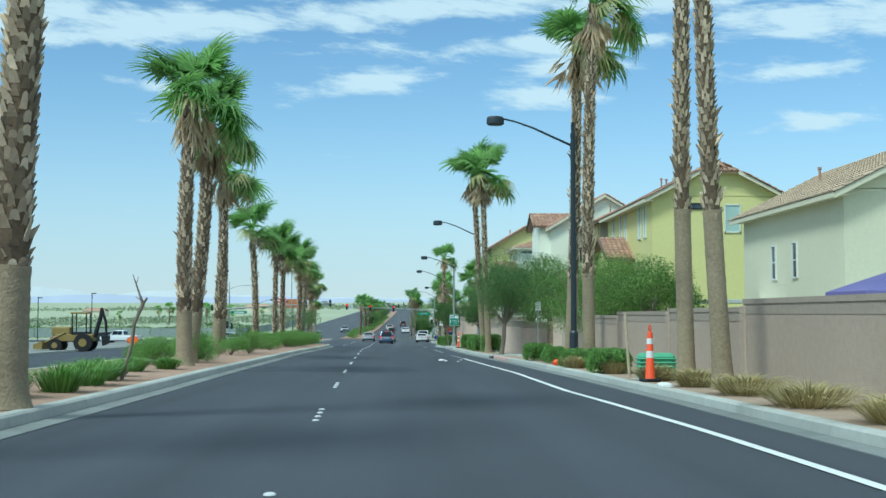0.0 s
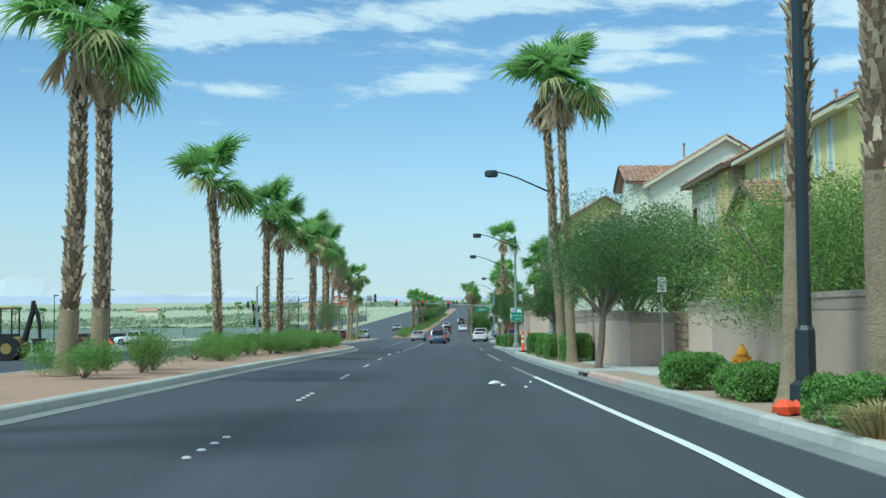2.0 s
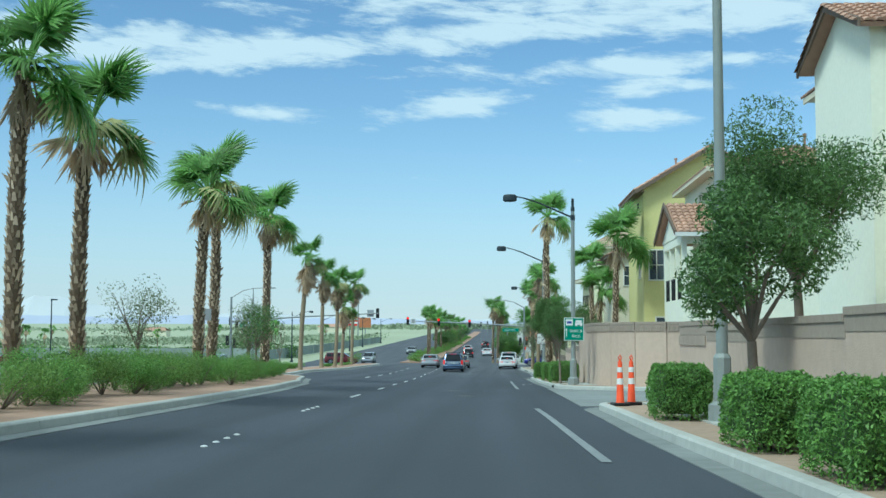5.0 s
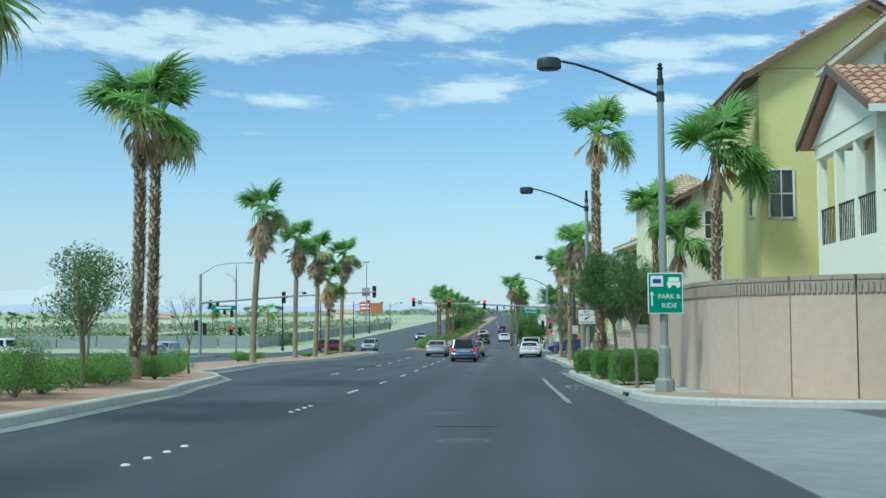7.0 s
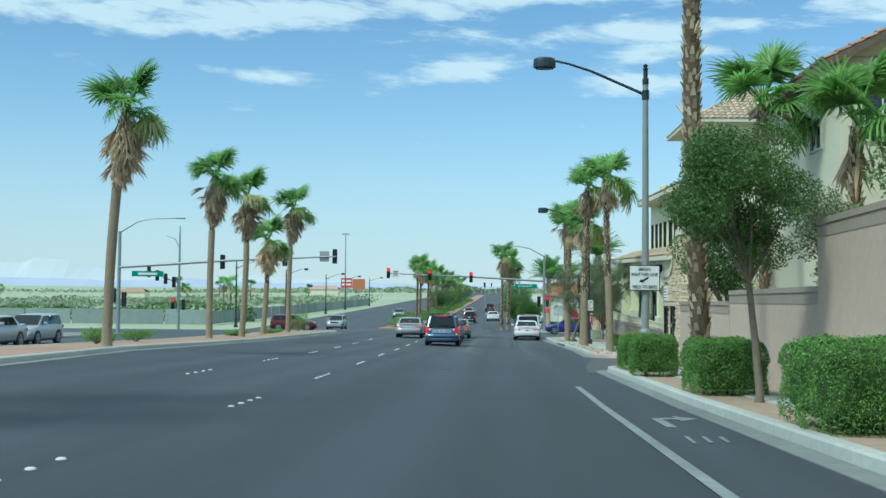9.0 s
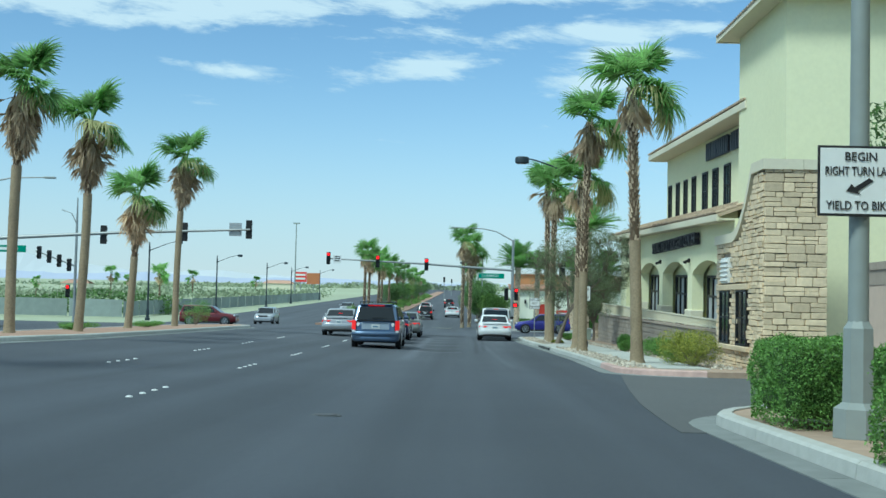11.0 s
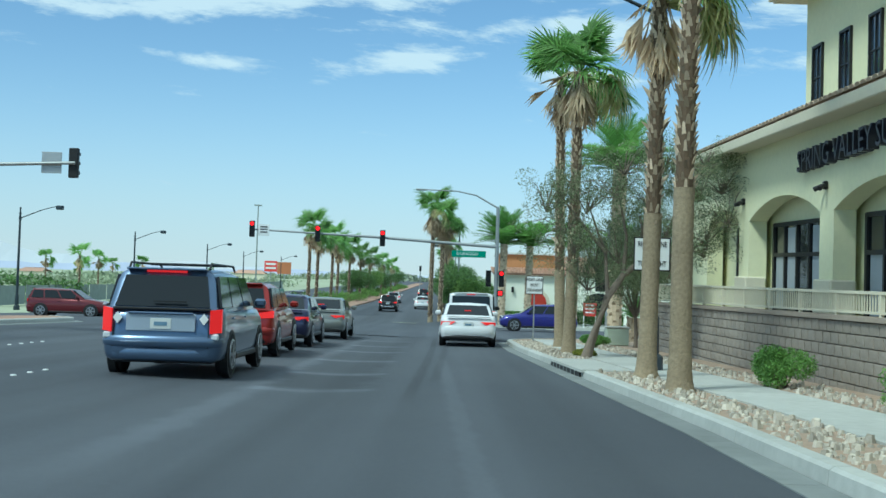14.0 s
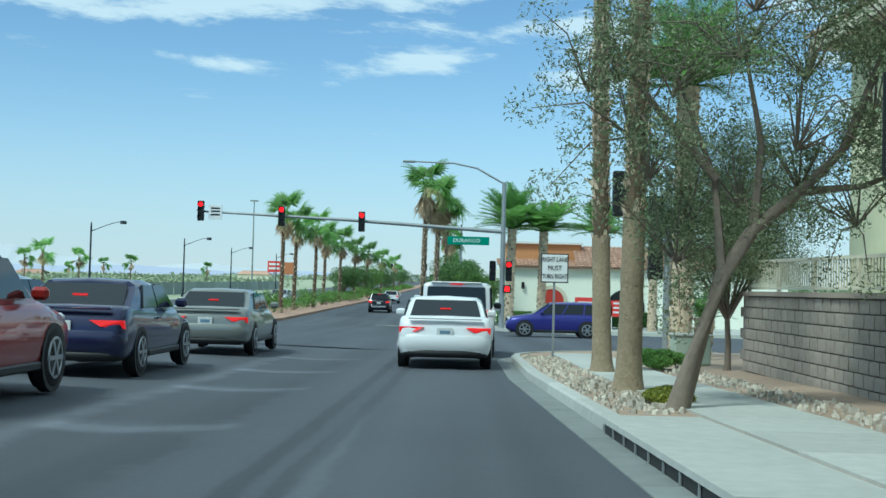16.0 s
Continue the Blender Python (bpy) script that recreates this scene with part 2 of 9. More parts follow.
STUCCO_CREAM = mat("cream_stucco", (0.68, 0.65, 0.50), 0.9, var=0.07, scale=8, big=0.3, bump=0.3, bump_scale=55)
STUCCO_WHITE = mat("white_stucco", (0.84, 0.86, 0.73), 0.9, var=0.06, scale=8, big=0.3, bump=0.3, bump_scale=55)
STUCCO_YELLOW = mat("yellow_stucco", (0.66, 0.62, 0.28), 0.9, var=0.07, scale=8, big=0.3, bump=0.3, bump_scale=55)
STUCCO_TAN = mat("tan_stucco", (0.54, 0.5, 0.38), 0.9, var=0.08, scale=8, big=0.3, bump=0.3, bump_scale=55)
STUCCO_OCHRE = mat("ochre_stucco", (0.62, 0.5, 0.24), 0.9, var=0.07, scale=8, big=0.3, bump=0.3, bump_scale=55)
# window glass with a pale reflection put into its base colour
PALE_GLASS = mat("pale_reflection_glass", (0.42, 0.55, 0.5), 0.25, var=0.08, scale=2, spec=0.8)
STUCCO_OLIVE = mat("pale_olive_stucco", (0.77, 0.77, 0.52), 0.9, var=0.06, scale=8, big=0.3, bump=0.3, bump_scale=55)
STUCCO_ORANGE = mat("orange_stucco", (0.55, 0.27, 0.12), 0.9, var=0.08, scale=6, big=0.3)
TRIM = mat("cream_trim", (0.66, 0.62, 0.48), 0.8, var=0.06, scale=9)
TRIM_WHITE = mat("white_trim", (0.7, 0.71, 0.68), 0.7, var=0.05, scale=9)
TRIM_BROWN = mat("brown_trim", (0.16, 0.12, 0.09), 0.8, var=0.12, scale=9)
TILE = mat("clay_roof_tile", (0.40, 0.25, 0.18), 0.85, var=0.15, scale=5, big=0.6, bump=0.2, island=0.22, objvar=0.2)
TILE_PALE = mat("pale_roof_tile", (0.46, 0.36, 0.26), 0.85, var=0.15, scale=5, big=0.6, bump=0.2, island=0.22)
BLOCK = mat("tan_block_wall", (0.42, 0.335, 0.27), 0.92, var=0.12, scale=7, big=0.3, bump=0.4, bump_scale=35, objvar=0.05)
BLOCK_PINK = mat("pinkish_block_wall", (0.55, 0.43, 0.345), 0.92, var=0.12, scale=5, big=0.35, bump=0.35, bump_scale=35, objvar=0.05)
BLOCK_CAP = mat("block_wall_cap", (0.36, 0.30, 0.245), 0.92, var=0.12, scale=9, bump=0.3, objvar=0.05)
SPLITFACE = mat("split_face_block", (0.335, 0.295, 0.25), 0.95, var=0.2, scale=14, big=0.6, bump=0.8, bump_scale=24, objvar=0.1)
MORTAR = mat("mortar", (0.33, 0.285, 0.235), 0.95, var=0.12, scale=12)
STONE = mat("stacked_stone", (0.60, 0.52, 0.38), 0.92, var=0.2, scale=9, big=0.9, bump=0.7, bump_scale=18, objvar=0.2, island=0.14, tint=(0.66, 0.52, 0.34))
BARK = mat("palm_bark", (0.29, 0.225, 0.15), 0.95, var=0.3, scale=9, big=0.7, bump=0.5, bump_scale=30, island=0.35, tint=(0.62, 0.51, 0.37))
BARK_SHADE = mat("palm_core_shade", (0.12, 0.085, 0.055), 0.95, var=0.3, scale=20, bump=0.5)
BARK_SMOOTH = mat("trimmed_palm_trunk", (0.29, 0.235, 0.155), 0.95, var=0.34, scale=18, big=1.3, bump=0.9, bump_scale=34)
FROND = mat("palm_frond", (0.22, 0.40, 0.11), 0.42, var=0.15, scale=2, big=0.5, island=0.2, translucent=0.5, objvar=0.3)
FROND_PALE = mat("pale_palm_frond", (0.46, 0.46, 0.2), 0.6, var=0.15, scale=2, translucent=0.2, objvar=0.25)
FROND_DEAD = mat("dead_palm_frond", (0.58, 0.46, 0.31), 0.9, var=0.2, scale=4, translucent=0.25, objvar=0.3)
LEAF = mat("tree_leaf", (0.095, 0.18, 0.055), 0.55, var=0.12, scale=1.2, big=0.4, island=0.45, tint=(0.12, 0.21, 0.06), translucent=0.25)
LEAF_BRIGHT = mat("bright_tree_leaf", (0.13, 0.25, 0.055), 0.55, var=0.12, scale=1.2, big=0.4, island=0.4, tint=(0.19, 0.3, 0.07), translucent=0.25)
LEAF_OLIVE = mat("grey_green_leaf", (0.155, 0.205, 0.1), 0.6, var=0.12, scale=1.2, big=0.4, island=0.45, tint=(0.22, 0.26, 0.145), translucent=0.25)
HEDGE = mat("hedge_leaf", (0.15, 0.30, 0.065), 0.55, var=0.12, scale=3, big=0.8, island=0.45, tint=(0.15, 0.28, 0.06), translucent=0.2)
HEDGE_SHADE = mat("hedge_shade_core", (0.05, 0.09, 0.025), 0.9, var=0.3, scale=12, bump=0.5)
SHRUB = mat("shrub_leaf", (0.15, 0.31, 0.065), 0.55, var=0.15, scale=2, big=0.5, island=0.4, tint=(0.2, 0.35, 0.085), translucent=0.3)
SHRUB_YELLOW = mat("yellow_green_leaf", (0.2, 0.27, 0.05), 0.55, var=0.15, scale=2, big=0.8, island=0.4, tint=(0.36, 0.36, 0.06), translucent=0.2)
DRYGRASS = mat("dry_grass", (0.42, 0.36, 0.17), 0.8, var=0.2, scale=3, island=0.35, translucent=0.2)
WOOD = mat("tree_bark", (0.2, 0.165, 0.13), 0.95, var=0.25, scale=11, bump=0.6, bump_scale=28)
LAMP_DARK = mat("dark_green_metal", (0.035, 0.048, 0.058), 0.45, 0.3, var=0.12, scale=9)
LAMP_SLATE = mat("slate_grey_metal", (0.055, 0.07, 0.088), 0.5, 0.2, var=0.12, scale=9)
GALV = mat("galvanised_steel", (0.32, 0.34, 0.34), 0.5, 0.55, var=0.12, scale=6, big=0.7)
STEEL_PAINT = mat("grey_painted_steel", (0.27, 0.30, 0.29), 0.6, 0.1, var=0.1, scale=6)
BLACK = mat("black_plastic", (0.014, 0.015, 0.016), 0.5, var=0.1, scale=9)
RUBBER = mat("tyre_rubber", (0.018, 0.018, 0.019), 0.85, var=0.15, scale=14)
RIM = mat("alloy_rim", (0.42, 0.43, 0.45), 0.32, 0.8, var=0.08)
CHROME = mat("chrome", (0.7, 0.71, 0.73), 0.14, 1.0, var=0.03)
PANE_SHEEN = mat("pane_reflection", (0.34, 0.38, 0.43), 0.3, var=0.1, scale=3, spec=0.5)
GLASS_DARK = mat("tinted_glass", (0.012, 0.016, 0.02), 0.06, 0.0, var=0.05, spec=0.4)
GLASS_SKY = mat("house_window_glass", (0.035, 0.05, 0.075), 0.05, 0.0, var=0.05, spec=0.9)
SIGN_GREEN = mat("green_sign_sheet", (0.01, 0.24, 0.15), 0.45, var=0.05, scale=6)
SIGN_WHITE = mat("white_sign_sheet", (0.74, 0.76, 0.75), 0.45, var=0.05, scale=6)
SIGN_BLACK = mat("sign_black", (0.02, 0.02, 0.022), 0.5, var=0.05)
SIGN_BACK = mat("aluminium_sign_back", (0.42, 0.44, 0.45), 0.45, 0.6, var=0.08)
SIGN_BLUE = mat("sign_blue", (0.03, 0.06, 0.35), 0.5, var=0.05)
LETTER = mat("dark_letter", (0.03, 0.03, 0.045), 0.4, var=0.06)
RED_SIGN = mat("red_sign_sheet", (0.62, 0.05, 0.045), 0.5, var=0.08, scale=6)
ORANGE = mat("orange_plastic", (0.85, 0.1, 0.03), 0.5, var=0.1, scale=6)
ORANGE_SIGN = mat("orange_sign_sheet", (0.9, 0.17, 0.03), 0.5, var=0.06, scale=6)
REFLECT = mat("white_reflective_band", (0.78, 0.78, 0.76), 0.4, var=0.06, scale=8)
HYDRANT_Y = mat("yellow_hydrant_paint", (0.72, 0.33, 0.03), 0.5, var=0.12, scale=9)
GREEN_BOX = mat("green_plastic_cabinet", (0.12, 0.40, 0.23), 0.6, var=0.12, scale=5)
GRAVEL_A = mat("pale_rock", (0.46, 0.42, 0.35), 0.95, var=0.25, scale=12, bump=0.5, island=0.35)
RED_LIGHT = glow("red_signal_lens", (1.0, 0.0, 0.005), 2.6)
TAIL_LIT = glow("lit_tail_lamp", (1.0, 0.008, 0.02), 0.5, (0.45, 0.02, 0.015))
TAIL = mat("tail_lamp_lens", (0.5, 0.02, 0.015), 0.2, var=0.05, coat=0.5)
LENS_DARK = mat("unlit_lens", (0.03, 0.03, 0.03), 0.3, var=0.05)
HEADLIGHT = mat("headlight_lens", (0.62, 0.65, 0.68), 0.15, var=0.05, coat=0.5)
PLATE = mat("plate_sheet", (0.6, 0.63, 0.62), 0.5, var=0.08)
PLATE_BAR = mat("plate_bar", (0.15, 0.25, 0.35), 0.5, var=0.1)
RED_DOOR = mat("red_door_paint", (0.42, 0.04, 0.025), 0.6, var=0.12, scale=7)
YELLOW_MACHINE = mat("machine_yellow", (0.26, 0.19, 0.06), 0.6, var=0.2, scale=6)
PURPLE = mat("lilac_canvas", (0.25, 0.22, 0.5), 0.8, var=0.1, scale=6)
# both ridges carry the air's haze in their base colour
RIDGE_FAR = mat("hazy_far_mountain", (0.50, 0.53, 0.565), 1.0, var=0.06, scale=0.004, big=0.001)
# far leaves made paler: distance haze mixed into the colour
SCRUB_FAR = mat("hazed_far_scrub", (0.26, 0.31, 0.2), 0.9, var=0.2, scale=0.3, big=0.02, island=0.3)
SCREEN = mat("fence_screen_cloth", (0.25, 0.29, 0.275), 0.9, var=0.2, scale=1.5, big=0.1, objvar=0.12)
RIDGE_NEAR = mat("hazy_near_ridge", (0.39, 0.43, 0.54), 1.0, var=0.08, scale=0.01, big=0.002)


def paint(name, color, metal=0.35):
    return mat(name, color, 0.28, metal, var=0.04, scale=3, big=0.5, coat=0.7)


PANEL_PALE = mat("pale_blue_panel", (0.36, 0.42, 0.5), 0.35, 0.2, var=0.05, scale=4, coat=0.5)
PAINT_BLUE = paint("pale_blue_car_paint", (0.10, 0.15, 0.245), 0.5)
PAINT_RED = paint("red_car_paint", (0.30, 0.022, 0.018))
PAINT_NAVY = paint("navy_car_paint", (0.018, 0.022, 0.07))
PAINT_GREY = paint("grey_green_car_paint", (0.22, 0.235, 0.22))
PAINT_WHITE = paint("white_car_paint", (0.72, 0.74, 0.75), 0.0)
PAINT_ROYAL = paint("royal_blue_car_paint", (0.03, 0.03, 0.22))
PAINT_MAROON = paint("maroon_car_paint", (0.13, 0.015, 0.02))
PAINT_SILVER = paint("silver_car_paint", (0.42, 0.44, 0.46), 0.5)
PAINT_BLACK = paint("black_car_paint", (0.015, 0.016, 0.018))

# ---- builders ----
class Mesh:
    """Collects vertices and faces of one part."""
    def __init__(self):
        self.v, self.f = [], []

    def add(self, verts, faces):
        k = len(self.v)
        self.v += [tuple(p) for p in verts]
        self.f += [tuple(i + k for i in f) for f in faces]
        return self

    def box(self, x, y, z, sx, sy, sz, m=None, bevel=0.0):
        """A box by its centre and sizes, its edges chamfered by bevel."""
        hx, hy, hz = sx / 2, sy / 2, sz / 2
        if bevel:
            b = min(bevel, hx * 0.9, hy * 0.9, hz * 0.9)
            pts, faces = [], []
            for dz, s in ((-hz, b), (-hz + b, 0), (hz - b, 0), (hz, b)):
                for px, py in ((-hx + b, -hy + s), (hx - b, -hy + s), (hx - s, -hy + b), (hx - s, hy - b), (hx - b, hy - s), (-hx + b, hy - s), (-hx + s, hy - b), (-hx + s, -hy + b)):
                    pts.append((px, py, dz))
            for r in range(3):
                for i in range(8):
                    j = (i + 1) % 8
                    faces.append((r * 8 + i, r * 8 + j, r * 8 + 8 + j, r * 8 + 8 + i))
            faces += [tuple(range(7, -1, -1)), tuple(range(24, 32))]
        else:
            pts = [(a * hx, b2 * hy, c * hz) for c in (-1, 1) for b2 in (-1, 1) for a in (-1, 1)]
            faces = [(0, 2, 3, 1), (4, 5, 7, 6), (0, 1, 5, 4), (2, 6, 7, 3), (0, 4, 6, 2), (1, 3, 7, 5)]
        out = [Vector(p) for p in pts]
        if m is not None:
            out = [m @ p for p in out]
        return self.add([(p.x + x, p.y + y, p.z + z) for p in out], faces)

    def tube(self, path, radii, n=10, caps=True):
        """A round tube along points with a radius at each."""
        path = [Vector(p) for p in path]
        rings = []
        for i, p in enumerate(path):
            d = (path[min(i + 1, len(path) - 1)] - path[max(i - 1, 0)]).normalized()
            a = d.orthogonal() if abs(d.z) < 0.9 else d.cross(Vector((0, 1, 0)))
            if abs(d.z) < 0.9:
                a = d.cross(Vector((0, 0, 1)))
            a.normalize()
            b = d.cross(a)
            r = radii[i] if hasattr(radii, "__len__") else radii
            rings.append([p + (a * math.cos(2 * math.pi * k / n) + b * math.sin(2 * math.pi * k / n)) * r for k in range(n)])
        return self.loft(rings, caps)

    def loft(self, rings, caps=True, closed=True):
        n = len(rings[0])
        faces = []
        for r in range(len(rings) - 1):
            for k in range(n if closed else n - 1):
                j = (k + 1) % n
                faces.append((r * n + k, r * n + j, r * n + n + j, r * n + n + k))
        if caps:
            faces += [tuple(range(n - 1, -1, -1)), tuple(range((len(rings) - 1) * n, len(rings) * n))]
        return self.add([p for ring in rings for p in ring], faces)

    def prism(self, outline, a, b):
        """An outline of points, swept from offset a to offset b (vectors)."""
        a, b = Vector(a), Vector(b)
        return self.loft([[Vector(p) + a for p in outline], [Vector(p) + b for p in outline]])

    def disc(self, c, r, normal_axis="y", depth=0.02, n=16):
        axis = {"x": Vector((1, 0, 0)), "y": Vector((0, 1, 0)), "z": Vector((0, 0, 1))}[normal_axis]
        c = Vector(c)
        return self.tube([c - axis * depth / 2, c + axis * depth / 2], r, n)

    def quads(self, array):
        k = len(self.v)
        n = array.shape[1]
        self.v += [tuple(p) for p in array.reshape(-1, 3).tolist()]
        self.f += [tuple(range(k + i * n, k + i * n + n)) for i in range(array.shape[0])]
        return self


def data_of(name, mesh, material, smooth=None):
    d = bpy.data.meshes.new(name)
    d.from_pydata(mesh.v, [], mesh.f)
    d.materials.append(material)
    if smooth:
        for p in d.polygons:
            p.use_smooth = True
        d.set_sharp_from_angle(angle=radians(smooth))
    d.update()
    return d


def part(name, mesh, material, parent=None, label="", smooth=None, kind=""):
    ob = new(name, data_of(name, mesh, material, smooth) if isinstance(mesh, Mesh) else mesh)
    if parent is not None:
        ob.parent = parent
    return tagged(ob, label, kind=kind)


def thing(name, label, category, m=None, group="", kind=""):
    ob = new(name)
    ob.empty_display_size = 0.2
    if m is not None:
        ob.matrix_basis = m
    return tagged(ob, label, category, group, kind)


def text_part(name, words, size, material, parent, m, depth=0.004, width=None):
    """Flat lettering with the built-in font, turned into a mesh."""
    cu = bpy.data.curves.new(name, "FONT")
    cu.body, cu.size, cu.extrude, cu.resolution_u = words, size, depth, 2
    cu.align_x, cu.align_y = "CENTER", "CENTER"
    tmp = new("lettering", cu)
    d = bpy.data.meshes.new_from_object(tmp.evaluated_get(bpy.context.evaluated_depsgraph_get()))
    bpy.data.objects.remove(tmp)
    d.materials.clear()
    d.materials.append(material)
    ob = new(name, d)
    ob.parent = parent
    if width and len(d.vertices):
        xs = [v.co.x for v in d.vertices]
        ob.matrix_basis = m @ Matrix.Diagonal((width / (max(xs) - min(xs)), 1, 1, 1))
    else:
        ob.matrix_basis = m
    return ob


# ---- the lie of the land ----
GY = [-300, -60, 0, 20, 40, 60, 80, 100, 120, 140, 160, 200, 235, 335, 600, 1200, 2600, 4500]
GH = [4.5, 0.94, 0.0, -0.29, -0.63, -0.95, -1.27, -1.70, -2.22, -2.61, -2.99, -3.47, -3.89, -2.69, 1.02, 9.4, 26.0, 30.0]


def gz(x, y):
    """Height of the road surface: it falls towards the crossing, rises beyond, and is crowned along the median."""
    xc = float(np.interp(y, [60, 140], [-8.0, -14.0]))
    z = float(np.interp(y, GY, GH))
    fade = float(np.interp(y, [195, 240], [1.0, 0.3]))
    return z + fade * (0.03 * min(max(-1 - x, 0), -1 - xc) - 0.03 * min(max(xc - x, 0), 12))


def curve_of(points):
    ys, xs = [p[0] for p in points], [p[1] for p in points]
    return lambda y: float(np.interp(y, ys, xs))


def steps(a, b, d):
    n = max(1, round(abs(b - a) / d))
    return [a + (b - a) * i / n for i in range(n + 1)]


def strip(name, ys, left, right, h, material, depth=0.3, label="", category="", cols=1, parent=None):
    """A slab along the road between two edges, its top h over the road surface."""
    m = Mesh()
    rings = []
    for y in ys:
        a, b = left(y), right(y)
        xs = [a + (b - a) * i / cols for i in range(cols + 1)]
        top = [(x, y, gz(x, y) + h) for x in xs]
        rings.append(top + [(b, y, gz(b, y) + h - depth), (a, y, gz(a, y) + h - depth)])
    m.loft(rings)
    ob = part(name, m, material, parent)
    return ob if parent is not None else tagged(ob, label, category, kind="structure")


KERB_R1 = curve_of([(-60, 5.1), (12, 4.82), (30, 4.56), (42, 4.3), (50, 3.95), (60, 3.52), (75, 3.1), (90, 2.95)])
KERB_R2 = curve_of([(100, 3.2), (110, 3.17), (136, 2.95), (140, 2.95)])
KERB_R3 = curve_of([(145, 3.6), (150, 3.75), (160, 3.95), (170, 3.7), (183, 3.35), (190, 3.4), (200, 3.4)])
KERB_L1 = curve_of([(-60, -3.1), (13, -4.5), (21, -4.66), (30, -4.98), (41, -5.28), (50, -5.5), (60, -5.72), (80, -5.78), (86, -6.02), (94, -6.35), (104, -7.2), (108, -7.9), (116, -9.0), (121, -10.6)])
KERB_L2 = curve_of([(121, -11.2), (126, -11.5), (139, -12.6), (170, -12.5), (192, -12.6)])
MED_FAR = curve_of([(-60, -6.5), (13, -8.2), (30, -9.2), (53, -10.6), (94, -11.6), (121, -13.8), (140, -17.0), (192, -17.2)])
OPP_FAR = curve_of([(-60, -15.5), (13, -17.5), (53, -20.5), (94, -23.5), (130, -27.0), (150, -28.5), (1200, -32.0)])


def rounded_ends(edge, y0, y1, r0, r1, inward):
    """An edge whose ends curve away from the road with the radii r0 and r1."""
    def f(y):
        x = edge(min(max(y, y0), y1))
        if r0 and y < y0 + r0:
            x += inward * (r0 - math.sqrt(max(0.0, r0 * r0 - (y0 + r0 - y) ** 2)))
        if r1 and y > y1 - r1:
            x += inward * (r1 - math.sqrt(max(0.0, r1 * r1 - (y - y1 + r1) ** 2)))
        return x
    return f


def dense(y0, y1, r0, r1, d=2.0):
    ys = []
    if r0:
        ys += [y0 + r0 * (1 - math.cos(a * math.pi / 16)) for a in range(8)]
    ys += steps(y0 + r0, y1 - r1, d)
    if r1:
        ys += [y1 - r1 + r1 * math.sin(a * math.pi / 16) for a in range(1, 9)]
    return ys


def kerb_run(owner, edge, y0, y1, r0, r1, side, red=()):
    """Kerb stones with open joints along an edge; side +1: the road lies at smaller x. Each stone is a piece."""
    ys = dense(y0, y1, r0, r1, 0.5)
    pts = [Vector((edge(y), y, 0)) for y in ys]
    stone, run = [pts[0]], 0.0
    stones = []
    for a, b in zip(pts, pts[1:]):
        run += (b - a).length
        stone.append(b)
        if run > 3.0:
            stones.append(stone)
            stone, run = [b], 0.0
    if len(stone) > 1:
        stones.append(stone)
    for st in stones:
        m, g = Mesh(), Mesh()
        rings, pans = [], []
        for i, p in enumerate(st):
            d = (st[min(i + 1, len(st) - 1)] - st[max(i - 1, 0)]).normalized()
            out = Vector((-d.y, d.x, 0)) * side
            shrink = d * (0.006 if i == 0 else -0.006 if i == len(st) - 1 else 0)
            q = p + shrink
            z = gz(p.x, p.y)
            rings.append([q + out * 0.03 + Vector((0, 0, z - 0.1)), q + out * 0.005 + Vector((0, 0, z + 0.125)), q - out * 0.03 + Vector((0, 0, z + 0.152)), q - out * 0.17 + Vector((0, 0, z + 0.156)), q - out * 0.17 + Vector((0, 0, z - 0.1))])
            zo = gz(p.x + out.x * 0.34, p.y)
            pans.append([q + out * 0.028 + Vector((0, 0, z + 0.012)), q + out * 0.34 + Vector((0, 0, zo + 0.008)), q + out * 0.34 + Vector((0, 0, zo - 0.1)), q + out * 0.028 + Vector((0, 0, z - 0.1))])
        mid = st[len(st) // 2].y
        painted = any(a <= mid <= b for a, b in red)
        part("kerb_stone", m.loft(rings), REDPAINT if painted else CONCRETE, owner, "faded red painted kerb" if painted else "")
        part("gutter_pan", g.loft(pans), GUTTER, owner)


# ground: one sheet to the horizon
def ground():
    m = Mesh()
    xs = [-4200, -2600, -1500, -800, -450, -250, -140, -90, -60, -45, -36, -30, -24, -18, -14, -10, -5, 0, 5, 10, 15, 22, 32, 50, 90, 160, 320, 700, 1500, 2600, 4200]
    ys = [-300, -150, -60, -30] + steps(0, 240, 10) + [260, 290, 335, 400, 500, 600, 800, 1000, 1200, 1600, 2100, 2600, 3400, 4500]
    rnd = random.Random(4)
    grid = []
    for y in ys:
        row = []
        for x in xs:
            z = gz(x, y) - 0.06
            if x < -36 or x > 15:
                away = min(1, (abs(x) - 15) / 120)
                z += away * (0.5 * noise.noise(Vector((x * 0.01, y * 0.01, 0))))
            if x < -60:
                z -= 0.02 * min(-60 - x, 200) * (1 if y < 700 else 0.4)
            row.append((x, y, z))
        grid.append(row)
    m.loft(grid, caps=False, closed=False)
    tagged(part("ground", m, DESERT), "pale dry desert ground out to the hills", "ground", kind="structure")


ground()

